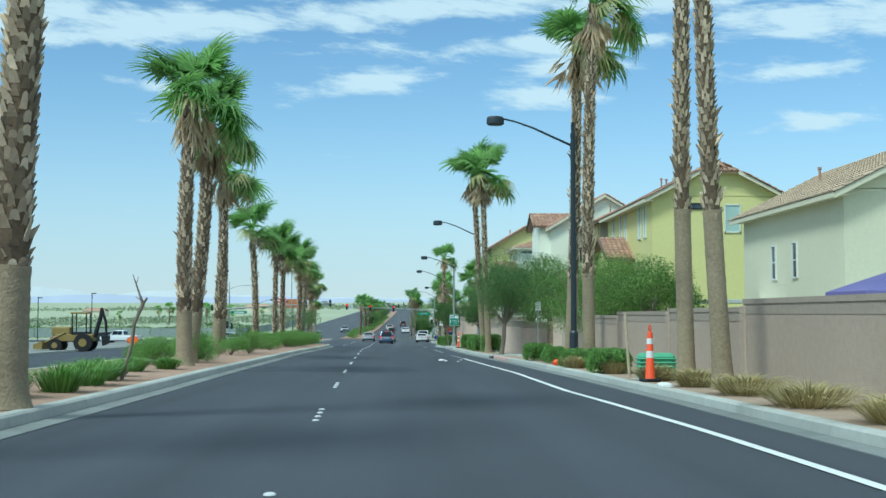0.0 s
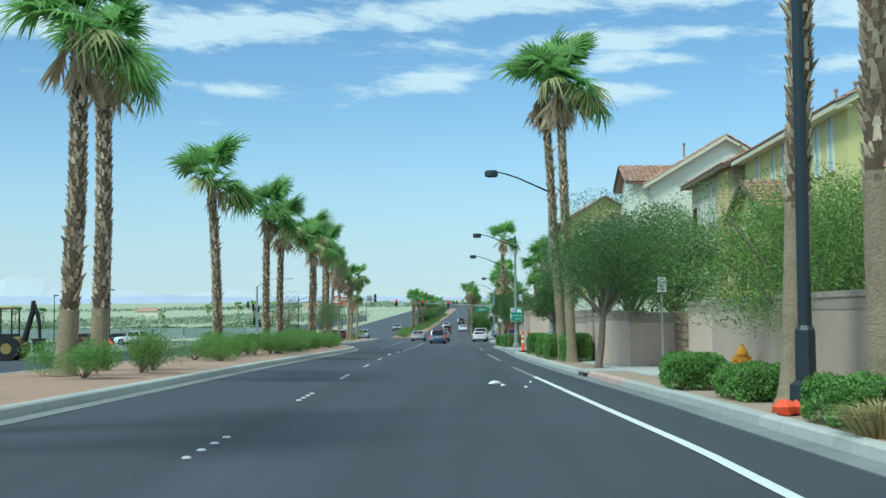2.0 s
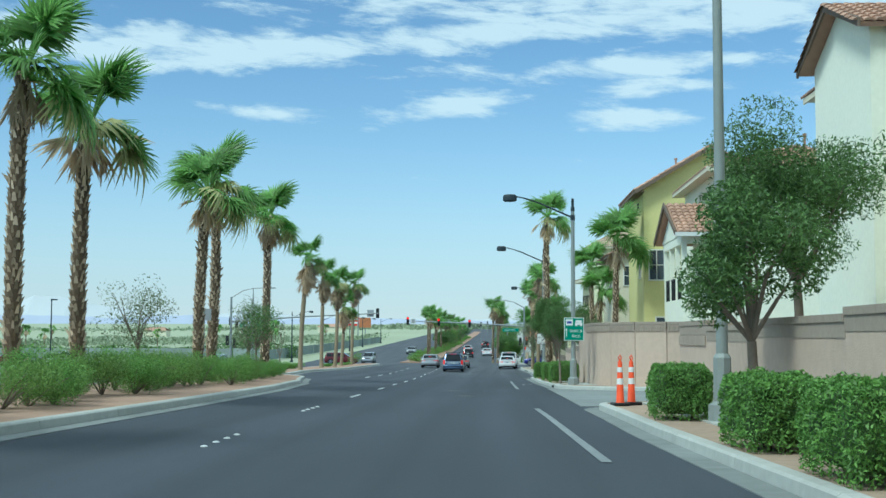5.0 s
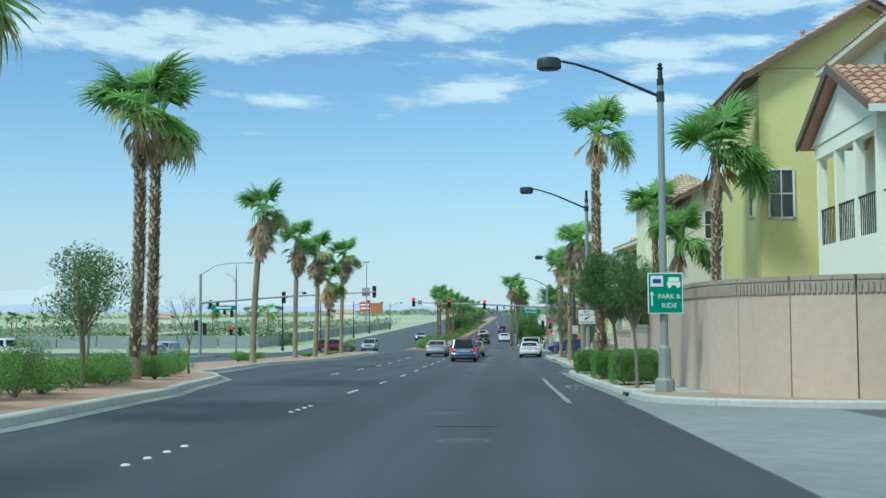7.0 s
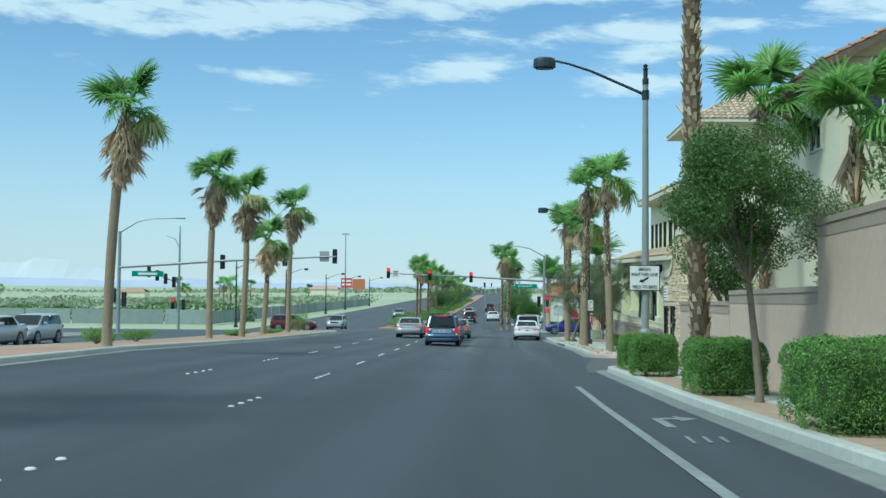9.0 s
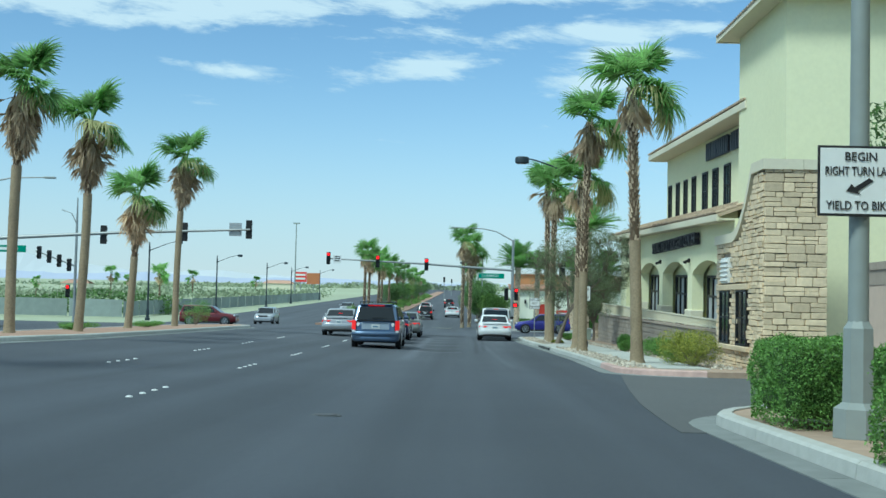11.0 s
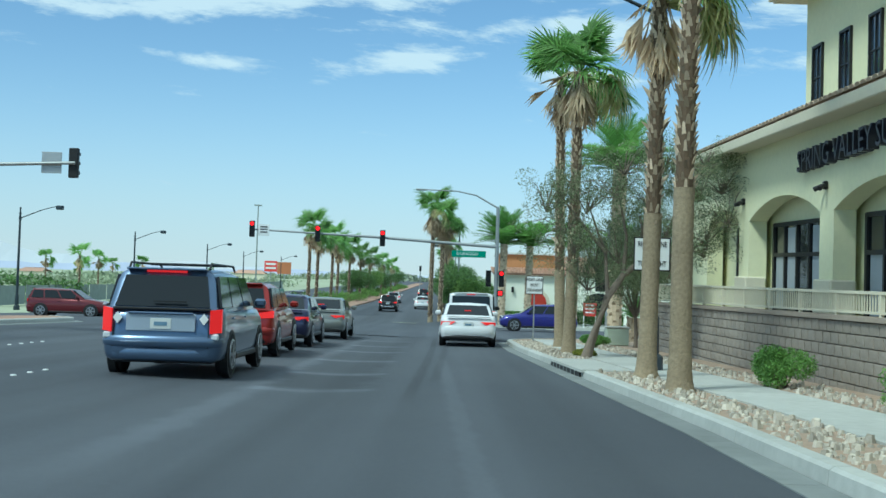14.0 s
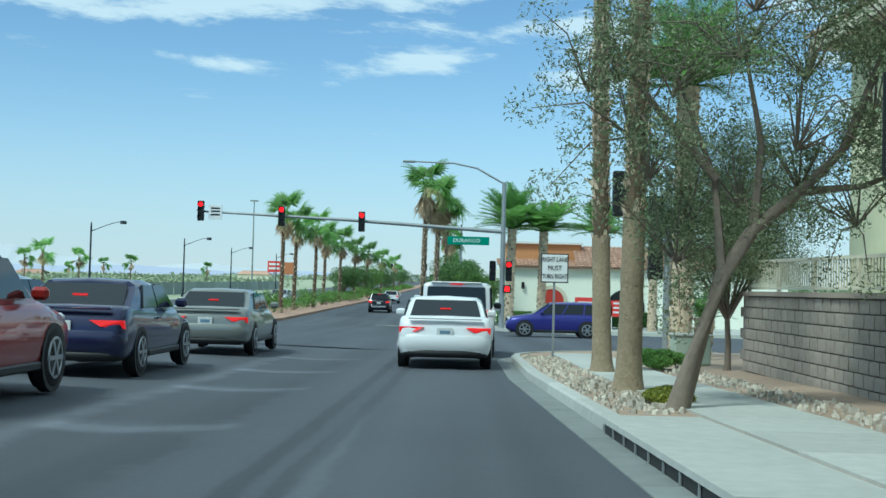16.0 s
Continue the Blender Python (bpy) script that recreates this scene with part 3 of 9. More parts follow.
# the road: one sheet, and the crossing street
m = Mesh()
rows = []
for y in steps(-60, 240, 4) + steps(250, 600, 25) + [700, 850, 1000, 1200]:
    xr = 7.5 if y < 84 or y > 230 else 8.0
    xl = OPP_FAR(y)
    xs = [xl, xl + 4, -20, -17, -14, -12, -10, -8, -5, -3, -1, 2, 5, xr] if y < 240 else [xl, -24, -18, -14, -12.5, -11, -9.5, -8, -5, -3, -1, 1.5, 3, 4.5]
    rows.append([(x, y, gz(x, y) - 0.004) for x in xs])
m.loft(rows, caps=False, closed=False)
tagged(part("road", m, ASPHALT), "dark new asphalt street, faded and patched near the crossing", "road", kind="structure")


def cross_street(y0, y1, x0, x1, name, label, mt, h=0.0):
    m = Mesh()
    m.loft([[(x, y, gz(x, y) + h) for x in steps(x0, x1, 2 if x1 - x0 < 40 else 5)] for y in steps(y0, y1, 2)], caps=False, closed=False)
    tagged(part(name, m, mt), label, "road", kind="structure")


cross_street(195.5, 224, -220, 160, "road_crossing", "dark asphalt of the crossing street", ASPHALT, 0.002)
cross_street(86.5, 103.5, 2.8, 60, "side_street", "grey asphalt of the side street mouth", ASPHALT_OLD, 0.002)
DRIVE_EDGE = curve_of([(132, 2.3), (134.3, 2.38), (138, 2.6), (142, 3.0), (146, 3.45), (150, 3.9)])
strip("driveway", steps(133.5, 149.6, 1.0), DRIVE_EDGE, lambda y: 40.0 if 137.8 < y < 147.8 else 4.2, 0.004, ASPHALT_OLD, 0.05, "grey worn asphalt of a driveway mouth", "road", cols=8)
# concrete valley gutters across the mouths
for nm, y0, y1 in (("valley_gutter", 85.5, 104.5),):
    strip(nm, steps(y0, y1, 1.5), lambda y: 2.75 if y < 120 else 3.0, lambda y: 6.4 if y < 120 else 4.0, 0.012, GUTTER, 0.1, "pale concrete gutter across a street mouth", "gutter")

# medians
def island(name, edge, far, y0, y1, label):
    e = rounded_ends(edge, y0, y1, 0, 1.2, -1)
    f = rounded_ends(far, y0, y1, 0, 1.2, 1)
    owner = strip(name, dense(y0, y1, 0, 1.2, 2.0), lambda y: f(y) + 0.1, lambda y: e(y) - 0.1, 0.13, REDDIRT, 0.3, label, "median", cols=3)
    kerb_run(owner, e, y0, y1, 0, 1.2, -1)
    m = Mesh()
    m.loft([[(f(y), y, gz(f(y), y) - 0.1), (f(y), y, gz(f(y), y) + 0.15), (f(y) + 0.18, y, gz(f(y), y) + 0.15), (f(y) + 0.18, y, gz(f(y), y) - 0.1)] for y in dense(y0, y1, 0, 1.2, 3)])
    part("far_kerb", m, CONCRETE, owner)
    return owner


island("median_planter", KERB_L1, MED_FAR, -60, 121, "raised median with reddish soil and kerb stones")
island("median_strip", KERB_L2, MED_FAR, 121.5, 192, "raised median strip of reddish soil with kerb stones")

# verge and footway on the other side
WALL1 = curve_of([(-60, 7.4), (20, 6.95), (40, 6.9), (57.2, 6.8), (57.5, 5.3), (61, 5.05), (84, 5.05)])
for name, edge, y0, y1, r0, r1, far, red in (
        ("verge_wall_side", KERB_R1, -60, 85.5, 0, 2.2, lambda y: 9.0, ((49, 57),)),
        ("verge_middle", KERB_R2, 101.3, 136.8, 4.2, 2.6, lambda y: 30.0, ()),
        ("verge_corner", KERB_R3, 148.0, 196, 2.0, 6.0, lambda y: 34.0, ((147.5, 152.5),))):
    e = rounded_ends(edge, y0, y1, r0, r1, 1)
    ys = dense(y0, y1, r0, r1, 2.0)
    owner = strip(name, ys, lambda y: e(y) + 0.1, far, 0.135, DIRT, 0.3, "tan bare soil verge behind concrete kerb stones", "verge", cols=6)
    kerb_run(owner, e, y0, y1, r0, r1, 1, red)

# footway slabs with joints
def footway(name, y0, y1, left, right, r=None):
    owner = thing(name, "pale concrete footway slabs with tooled joints", "footway", kind="structure")
    y = y0
    while y < y1 - 0.2:
        ye = min(y + 1.5, y1) - 0.012
        m = Mesh()
        m.loft([[(left(v), v, gz(left(v), v) + 0.16), (right(v), v, gz(right(v), v) + 0.16), (right(v), v, gz(right(v), v) + 0.05), (left(v), v, gz(left(v), v) + 0.05)] for v in (y, (y + ye) / 2, ye)])
        part("slab", m, CONCRETE, owner)
        y += 1.5


footway("footway_wall_side", 44, 84.0, lambda y: KERB_R1(y) + 1.0 if y > 50 else KERB_R1(y) + 1.25, lambda y: WALL1(y) - 0.12 if y > 57.4 else WALL1(y) - 0.35)
footway("footway_middle", 106.5, 136.5, lambda y: KERB_R2(y) + 0.95, lambda y: KERB_R2(y) + 1.75)
footway("footway_corner", 149.5, 192, lambda y: KERB_R3(y) + 1.05, lambda y: KERB_R3(y) + 2.35)

# left of the oncoming lanes: kerb and the bare lot
m = Mesh()
m.loft([[(OPP_FAR(y) - 0.25, y, gz(OPP_FAR(y), y) - 0.1), (OPP_FAR(y) - 0.25, y, gz(OPP_FAR(y), y) + 0.15), (OPP_FAR(y), y, gz(OPP_FAR(y), y) + 0.15), (OPP_FAR(y), y, gz(OPP_FAR(y), y) - 0.1)] for y in steps(-60, 192, 4)])
tagged(part("kerb_far_side", m, CONCRETE), "pale concrete kerb of the oncoming lanes", "kerb", kind="structure")
m = Mesh()
m.loft([[(OPP_FAR(y) - 0.26, y, gz(OPP_FAR(y), y) + 0.1), (OPP_FAR(y) - 20, y, gz(OPP_FAR(y) - 20, y) + 0.02), (OPP_FAR(y) - 70, y, gz(-60, y) - 0.25), (-190, y, gz(-60, y) - 1.9)] for y in steps(-60, 194, 8)], caps=False, closed=False)
tagged(part("lot", m, LOT), "bare graded dirt lot beside the road", "lot", kind="structure")

# beyond the crossing: median and verge
NEAR2 = lambda y: float(np.interp(y, [228, 300, 600], [-9.0, -8.2, -7.5]))
FAR2 = lambda y: float(np.interp(y, [228, 300, 600], [-13.5, -12.5, -11.0]))
own = strip("median_beyond", steps(230, 700, 8), FAR2, NEAR2, 0.15, REDDIRT, 0.3, "raised planted median beyond the crossing", "median", cols=2)
EDGE2 = lambda y: float(np.interp(y, [226, 232, 300, 700], [6.0, 2.2, 2.6, 3.2]))
own = strip("verge_beyond", steps(226, 700, 6), EDGE2, lambda y: 60.0, 0.15, CONCRETE, 0.3, "pale concrete verge beyond the crossing", "verge", cols=4)

# markings
def dash(name, pts, w, mt, label, h=0.006):
    m = Mesh()
    rings = []
    pts = [Vector((x, y, 0)) for x, y in pts]
    for i, p in enumerate(pts):
        d = (pts[min(i + 1, len(pts) - 1)] - pts[max(i - 1, 0)]).normalized()
        o = Vector((d.y, -d.x, 0)) * w / 2
        rings.append([(q.x, q.y, gz(q.x, q.y) + h) for q in (p - o, p + o)])
    m.loft(rings, caps=False, closed=False)
    return tagged(part(name, m, mt), label, "marking", kind="structure")


EDGE_LINE = curve_of([(-30, 4.1), (9, 3.62), (14, 3.55), (24, 3.15), (35, 3.1), (46, 2.72), (54, 2.45)])
dash("edge_line", [(EDGE_LINE(y), y) for y in steps(-20, 54, 1.5)], 0.13, MARK, "fresh white edge line")
dash("edge_line_worn", [(float(np.interp(y, [54, 62, 78, 84], [2.45, 2.15, 1.95, 1.7])), y) for y in steps(54.2, 62, 1.5)], 0.12, MARK_WORN, "worn grey edge line")
dash("edge_line_stub", [(float(np.interp(y, [70, 84], [1.95, 1.62])), y) for y in steps(70, 84, 1.5)], 0.13, MARK_WORN, "worn grey edge line")
dash("lane_line_turn", [(float(np.interp(y, [107, 126], [1.55, 1.55])), y) for y in steps(104, 126, 1.5)], 0.13, MARK_WORN, "worn grey turn lane line")
DOTS = curve_of([(-20, -0.1), (15.8, -1.25), (25.6, -1.6), (35, -1.92), (46, -2.25), (56, -2.55), (81, -3.25), (101, -3.55), (111, -3.9), (136, -4.4), (146, -4.7), (163, -5.05), (190, -5.5)])
DOTS2 = curve_of([(100, -6.6), (146, -7.3), (163, -7.9), (190, -8.4)])
dot = data_of("lane_marker", Mesh().tube([(0, 0, 0), (0, 0, 0.012), (0, 0, 0.02)], [0.05, 0.045, 0.026], 10), DOT, 40)


def marker(x, y):
    ob = part("lane_marker", dot, DOT)
    ob.location = (x, y, gz(x, y))
    tagged(ob, "round white ceramic lane marker on the asphalt", "lane marker", "lane markers along the lane line")


for k in range(-2, 19):
    for j in range(4):
        y = 15.8 + k * 9.22 + j * 0.72
        marker(DOTS(y), y)
for k in range(6):
    for j in range(4):
        y = 126 + k * 9.22 + j * 0.72
        marker(DOTS2(y), y)

# patches and cracks in the asphalt
PATCH_PALE = mat("asphalt_patch_pale", (0.092, 0.099, 0.105), 0.85, var=0.3, scale=7, big=0.5, bump=0.3, bump_scale=50)
dash("road_seam", [(x, 47.25 + 0.06 * math.sin(x * 2)) for x in steps(-3.2, 3.0, 0.4)], 0.05, SEAL, "thin sealed crack across the lane", 0.007)
for x, y, w, d in ((-0.4, 96.4, 0.9, 0.2),):
    m = Mesh().loft([[(x - w / 2, v, gz(x - w / 2, v) + 0.005), (x + w / 2, v, gz(x + w / 2, v) + 0.005)] for v in steps(y - d / 2, y + d / 2, 0.5)], caps=False, closed=False)
    tagged(part("road_patch", m, ASPHALT_PATCH), "slightly paler asphalt patch in the lane", "patch", kind="structure")
# turn arrow and worn word in the lane
m = Mesh()
for pts in (((2.0, 115.6), (2.14, 115.6), (2.14, 117.2), (2.0, 117.2)), ((2.14, 117.0), (2.36, 117.0), (2.36, 117.35), (2.14, 117.35))):
    m.add([(x, y, gz(x, y) + 0.006) for x, y in pts], [(0, 1, 2, 3)])
m.add([(x, y, gz(x, y) + 0.006) for x, y in ((2.36, 116.7), (2.66, 117.2), (2.36, 117.7))], [(0, 1, 2)])
tagged(part("turn_arrow", m, MARK_WORN), "worn white turn arrow on the asphalt", "marking", kind="structure")
for k in range(3):
    dash("worn_word", [(2.0 + 0.2 * k, 113.4 + 0.1 * k), (2.04 + 0.2 * k, 114.3)], 0.05, MARK_WORN, "worn white lane word reduced to bars")
# storm drain mouths in the kerb: a black solid stands for the shade inside
for k, (edge, y0, y1) in enumerate(((KERB_R3, 169.9, 174.4), (KERB_R1, 53.6, 54.9), (KERB_R2, 107.8, 108.8))):
    ym = (y0 + y1) / 2
    t = thing("storm_drain", "storm drain mouth, its shade a black solid, under a concrete lintel", "drain", kind="structure")
    m = Mesh().loft([[(edge(y) - 0.05, y, gz(edge(y), y) - 0.05), (edge(y) - 0.05, y, gz(edge(y), y) + 0.115), (edge(y) + 0.1, y, gz(edge(y), y) + 0.115), (edge(y) + 0.1, y, gz(edge(y), y) - 0.05)] for y in steps(y0, y1, 0.4)])
    part("mouth", m, BLACK, t)
    m = Mesh().loft([[(edge(y) - 0.075, y, gz(edge(y), y) + 0.115), (edge(y) - 0.07, y, gz(edge(y), y) + 0.165), (edge(y) + 0.95, y, gz(edge(y), y) + 0.168), (edge(y) + 0.95, y, gz(edge(y), y) + 0.1)] for y in steps(y0 - 0.3, y1 + 0.3, 0.5)])
    part("lintel", m, CONCRETE, t)
    for y in steps(y0, y1, 0.55)[1:-1]:
        part("bar", Mesh().tube([(edge(y) - 0.06, y, gz(edge(y), y) - 0.02), (edge(y) - 0.06, y, gz(edge(y), y) + 0.12)], 0.012, 6), GALV, t)

# ---- palms ----
def fan_frond(seed, blades=21, reach=0.86, stalk=0.8, droop=0.5, spread=3.7, fold=0.25):
    """A fan leaf on a long arching stalk, pointing along +y: blades joined near the hub, split and hanging at their tips."""
    r = random.Random(seed)
    m = Mesh()
    arch = [Vector((0, stalk * f, 0.14 * stalk * math.sin(math.pi * f * 0.75) - 0.1 * stalk * droop * f * f)) for f in (0, 0.35, 0.7, 1.0)]
    m.tube(arch, [0.026, 0.019, 0.015, 0.012], 4)
    base = arch[-1]
    for i in range(blades):
        a = (i / (blades - 1) - 0.5) * spread * r.uniform(0.97, 1.03)
        L = reach * (1 - 0.26 * (abs(a) / (spread / 2)) ** 2) * r.uniform(0.82, 1.1)
        w = 0.040 * r.uniform(0.85, 1.15)
        d = Vector((math.sin(a), math.cos(a), fold * (1 - math.cos(a)) * 0.5 - 0.15 * droop))
        s = Vector((math.cos(a), -math.sin(a), 0))
        hang = droop * r.uniform(0.6, 1.5)
        sway = r.uniform(-0.1, 0.1)
        prev = None
        for f, ww in ((0.03, 0.35), (0.42, 1.0), (0.7, 0.62), (0.88, 0.36), (1.0, 0.05)):
            drop = hang * L * max(0, f - 0.38) ** 1.6
            c = base + d * L * f * (1 - 0.3 * hang * max(0, f - 0.5)) + s * sway * max(0, f - 0.4) * L + Vector((0, 0, -drop + (0.02 if i % 2 else -0.01) * f))
            ring = [c - s * w * ww + Vector((0, 0, 0.014 * ww)), c, c + s * w * ww + Vector((0, 0, 0.014 * ww))]
            if prev:
                m.add(prev + ring, [(0, 1, 4, 3), (1, 2, 5, 4)])
            prev = ring
    return m


def dead_frond(seed, blades=10):
    """A dry leaf folded shut along its stalk, pointing along +y."""
    r = random.Random(seed)
    m = Mesh()
    m.tube([(0, 0, 0), (0, 0.25, 0.04), (0, 0.5, 0.02)], [0.024, 0.018, 0.012], 4)
    for i in range(blades):
        a = (i / (blades - 1) - 0.5) * r.uniform(0.5, 1.1)
        L = r.uniform(0.55, 1.0)
        curl = Vector((r.uniform(-0.1, 0.1), 0, r.uniform(-0.14, 0.1)))
        s = Vector((0.034, 0, r.uniform(-0.03, 0.03)))
        p0, p1 = Vector((0, 0.45, 0.02)), Vector((math.sin(a) * L * 0.5, 0.45 + L * 0.55, 0.05))
        p2 = Vector((math.sin(a) * L * 0.75, 0.45 + L, 0)) + curl
        m.add([p0 - s * 0.4, p0 + s * 0.4, p1 + s, p1 - s, p2], [(0, 1, 2, 3), (3, 2, 4)])
    return m


FRONDS = [data_of("frond", fan_frond(k, dr_b, 0.86, st, dr), FROND) for k, dr, st, dr_b in ((1, 0.25, 0.78, 21), (2, 0.5, 0.88, 21), (3, 0.85, 0.85, 21), (4, 0.65, 0.7, 19))]
FRONDS_PALE = [data_of("frond", fan_frond(k, 17, 0.9, 0.75, 1.25, 2.8), FROND_PALE) for k in (5, 6)]
FRONDS_DEAD = [data_of("dead_frond", dead_frond(k), FROND_DEAD) for k in (7, 8, 9)]
WIND = Vector((0.3, 0.05, 0.0))


def leaf_place(at, az, el, twist, scale, sway=1.0):
    """Where a leaf sits: it points along azimuth and elevation, bent over by the wind from the west."""
    d = (Vector((math.cos(az) * math.cos(el), math.sin(az) * math.cos(el), math.sin(el))) + WIND * sway).normalized()
    up = Vector((0, 0, 1)) if abs(d.z) < 0.97 else Vector((-math.cos(az), -math.sin(az), 0.2))
    side = d.cross(up).normalized()
    m4 = Matrix((side, d, side.cross(d))).transposed().to_4x4()
    m4.translation = at
    return m4 @ Matrix.Rotation(twist, 4, "Y") @ Matrix.Diagonal((scale, scale, scale, 1))


def gathered(pieces):
    """Many leaves in one mesh, from shared leaf meshes and their places."""
    m = Mesh()
    for d, mt in pieces:
        m.add([mt @ v.co for v in d.vertices], [tuple(p.vertices) for p in d.polygons])
    return m


def palm(x, y, h, seed, trimmed=1.3, r=0.2, lean=(0, 0), skirt=0.5, crown=1.0, base_h=0.13, pale=0.15, green=38, label="", group="palms along the street", z=None, flare=1.5, far=False):
    """A fan palm: trimmed foot, rough boots of old leaf bases, a skirt of dead leaves and the green crown."""
    rnd = random.Random(seed)
    z0 = gz(x, y) + base_h if z is None else z
    t = thing("palm_tree", label or "tall fan palm with rough trunk and green crown", "palm", pose(x, y, z0), group)
    top = h - 1.3 * crown
    bend = rnd.uniform(-0.12, 0.12)
    path = lambda f: Vector((lean[0] * f + bend * math.sin(f * 3.1), lean[1] * f, f * top))
    m = Mesh()
    zs = steps(0, trimmed, 0.3 if far else 0.055)
    m.tube([path(q / top) for q in zs], [r * (1 + (flare - 1) * (0.55 * math.exp(-q * 9) + 0.45 * math.exp(-q * 2))) * rnd.uniform(0.975, 1.02) for q in zs], 14)
    part("trimmed_trunk", m, BARK_SMOOTH, t, smooth=50)
    # core coloured dark to give the shadows in the gaps between boots
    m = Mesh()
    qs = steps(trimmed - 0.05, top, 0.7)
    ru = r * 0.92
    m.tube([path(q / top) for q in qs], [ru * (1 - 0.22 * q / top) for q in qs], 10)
    part("trunk_core", m, BARK_SHADE, t)
    m = Mesh()
    count = int((top - trimmed) / (0.06 if far else 0.019 if y > 70 else 0.0125))
    for k in range(count):
        q = trimmed + (top - trimmed) * k / count - (rnd.uniform(0, 0.3) if k < 0.05 * count else 0)
        rr = ru * (1 - 0.22 * q / top)
        a = k * 2.39996 + rnd.uniform(-0.2, 0.2)
        c = path(q / top)
        o, s = Vector((math.cos(a), math.sin(a), 0)), Vector((-math.sin(a), math.cos(a), 0))
        L, w, e = rnd.uniform(0.1, 0.2), rr * rnd.uniform(0.2, 0.36) * (1 if not far else 1.5), rnd.uniform(0.025, 0.065)
        if rnd.random() < 0.035:
            e, L = e + 0.08, L + 0.08
        p = [c + o * rr * 0.96 - s * w, c + o * rr * 0.96 + s * w, c + o * (rr + e) + s * w * 0.6 + Vector((0, 0, L * 0.85)), c + o * (rr + e) - s * w * 0.6 + Vector((0, 0, L * 0.85)), c + o * (rr + e * 1.2) + Vector((0, 0, L)), c + o * rr * 0.9 + Vector((0, 0, L * 0.6))]
        m.add(p, [(0, 1, 2, 3), (3, 2, 4), (1, 0, 5), (2, 1, 5), (0, 3, 5), (4, 2, 5), (3, 4, 5)])
    part("bark", m, BARK, t, "rough brown boots of old leaf bases", kind="stuff")
    head = path(1.0)
    crown_leaves, skirt_leaves = [], []
    for k in range(green):
        share = (k * 0.618034 + 0.05) % 1.0
        el = radians(-50 + 136 * share ** 0.8)
        az = k * 2.39996 + rnd.uniform(-0.35, 0.35)
        yellow = el < 0.15 and rnd.random() < pale * 2.5
        leaf = rnd.choice(FRONDS_PALE) if yellow else rnd.choice(FRONDS[:2] if el > 0.75 else FRONDS)
        at = head + Vector((0.08 + 0.05 * math.cos(az), 0.05 * math.sin(az), (0.35 * share - 0.2) * crown))
        place = leaf_place(at, az, el, rnd.uniform(-0.7, 0.7), crown * rnd.uniform(0.85, 1.15), rnd.uniform(0.4, 1.6))
        if far:
            crown_leaves.append((leaf, place))
        else:
            part("frond", leaf, FROND_PALE if yellow else FROND, t).matrix_basis = place
    if far:
        part("crown", gathered(crown_leaves), FROND, t, "green fan leaves", kind="stuff")
    n_dead = int((190 if skirt > 0.45 else 90) * skirt)
    deep = 0.15 + 1.55 * skirt
    for k in range(n_dead):
        az = k * 2.39996 + rnd.uniform(-0.3, 0.3)
        low = rnd.random() ** 0.8
        at = path(max(0.1, (top + (0.1 - low * deep) * crown) / top)) + Vector((math.cos(az), math.sin(az), 0)) * ru * 0.7
        el = radians(-64 - 22 * low + rnd.uniform(-8, 8)) if rnd.random() > 0.07 else radians(rnd.uniform(-55, -15))
        skirt_leaves.append((rnd.choice(FRONDS_DEAD), leaf_place(at, az, el, rnd.uniform(-1.2, 1.2), crown * rnd.uniform(0.75, 1.15) * (1 - 0.3 * low), 0.25)))
    if skirt_leaves:
        part("skirt", gathered(skirt_leaves), FROND_DEAD, t, "hanging tan skirt of dead leaves", kind="stuff")
    return t


# median, nearest first: x, y, height, trimmed foot, skirt, lean
for k, (x, y, h, tr, sk, ln) in enumerate((
        (-4.95, 14.6, 11.5, 1.75, 0.3, (0.4, 0.3)), (-6.6, 8.0, 11.0, 1.7, 0.4, (0.1, 0)),
        (-6.1, 32.2, 9.2, 1.5, 0.25, (0.12, 0)), (-6.5, 35.0, 9.0, 1.5, 0.4, (0.5, 0)), (-7.85, 48.0, 9.3, 1.4, 0.22, (0.25, 0)), (-8.24, 51.5, 9.6, 1.5, 0.22, (0.05, 0)),
        (-8.73, 67.4, 8.6, 0.4, 0.1, (-0.3, 0)), (-9.05, 79.8, 8.6, 0.5, 0.15, (0.05, 0)), (-8.93, 83.2, 8.2, 0.5, 0.2, (0.1, 0)),
        (-8.8, 93.6, 8.3, 0.6, 0.26, (0.2, 0)), (-9.2, 96.8, 9.1, 0.6, 0.3, (0.1, 0)), (-9.97, 110.0, 9.5, 0.6, 0.34, (0.1, 0)), (-10.5, 113.3, 9.9, 0.6, 0.3, (0.1, 0)),
        (-12.96, 138.3, 9.6, 0.3, 1.1, (0.5, 0)), (-14.3, 157.4, 9.7, 0.3, 1.0, (0.15, 0)), (-13.9, 162.9, 9.4, 0.3, 1.0, (0.15, 0)), (-14.4, 171.1, 7.5, 0.3, 0.8, (0.2, 0)), (-14.4, 179.5, 10.2, 0.3, 1.0, (0.25, 0)))):
    palm(x, y, h - (0.45 if y < 60 else 0.85 if 90 < y < 120 else 0.5), 100 + k, h - 4.4 if y > 130 else tr, 0.25 if y < 16 else 0.21 if y < 60 else 0.185 if y < 125 else 0.16, ln, sk, 1.12 if y < 90 else 1.04 if y < 120 else 1.0, pale=0.16 if 90 < y < 120 else 0.1,
         label="fan palm with a thick skirt of dead leaves on the median" if sk > 0.7 else "fan palm with rough trunk and green crown on the median", group="palms on the median", flare=1.25 if tr < 1 else 1.45)
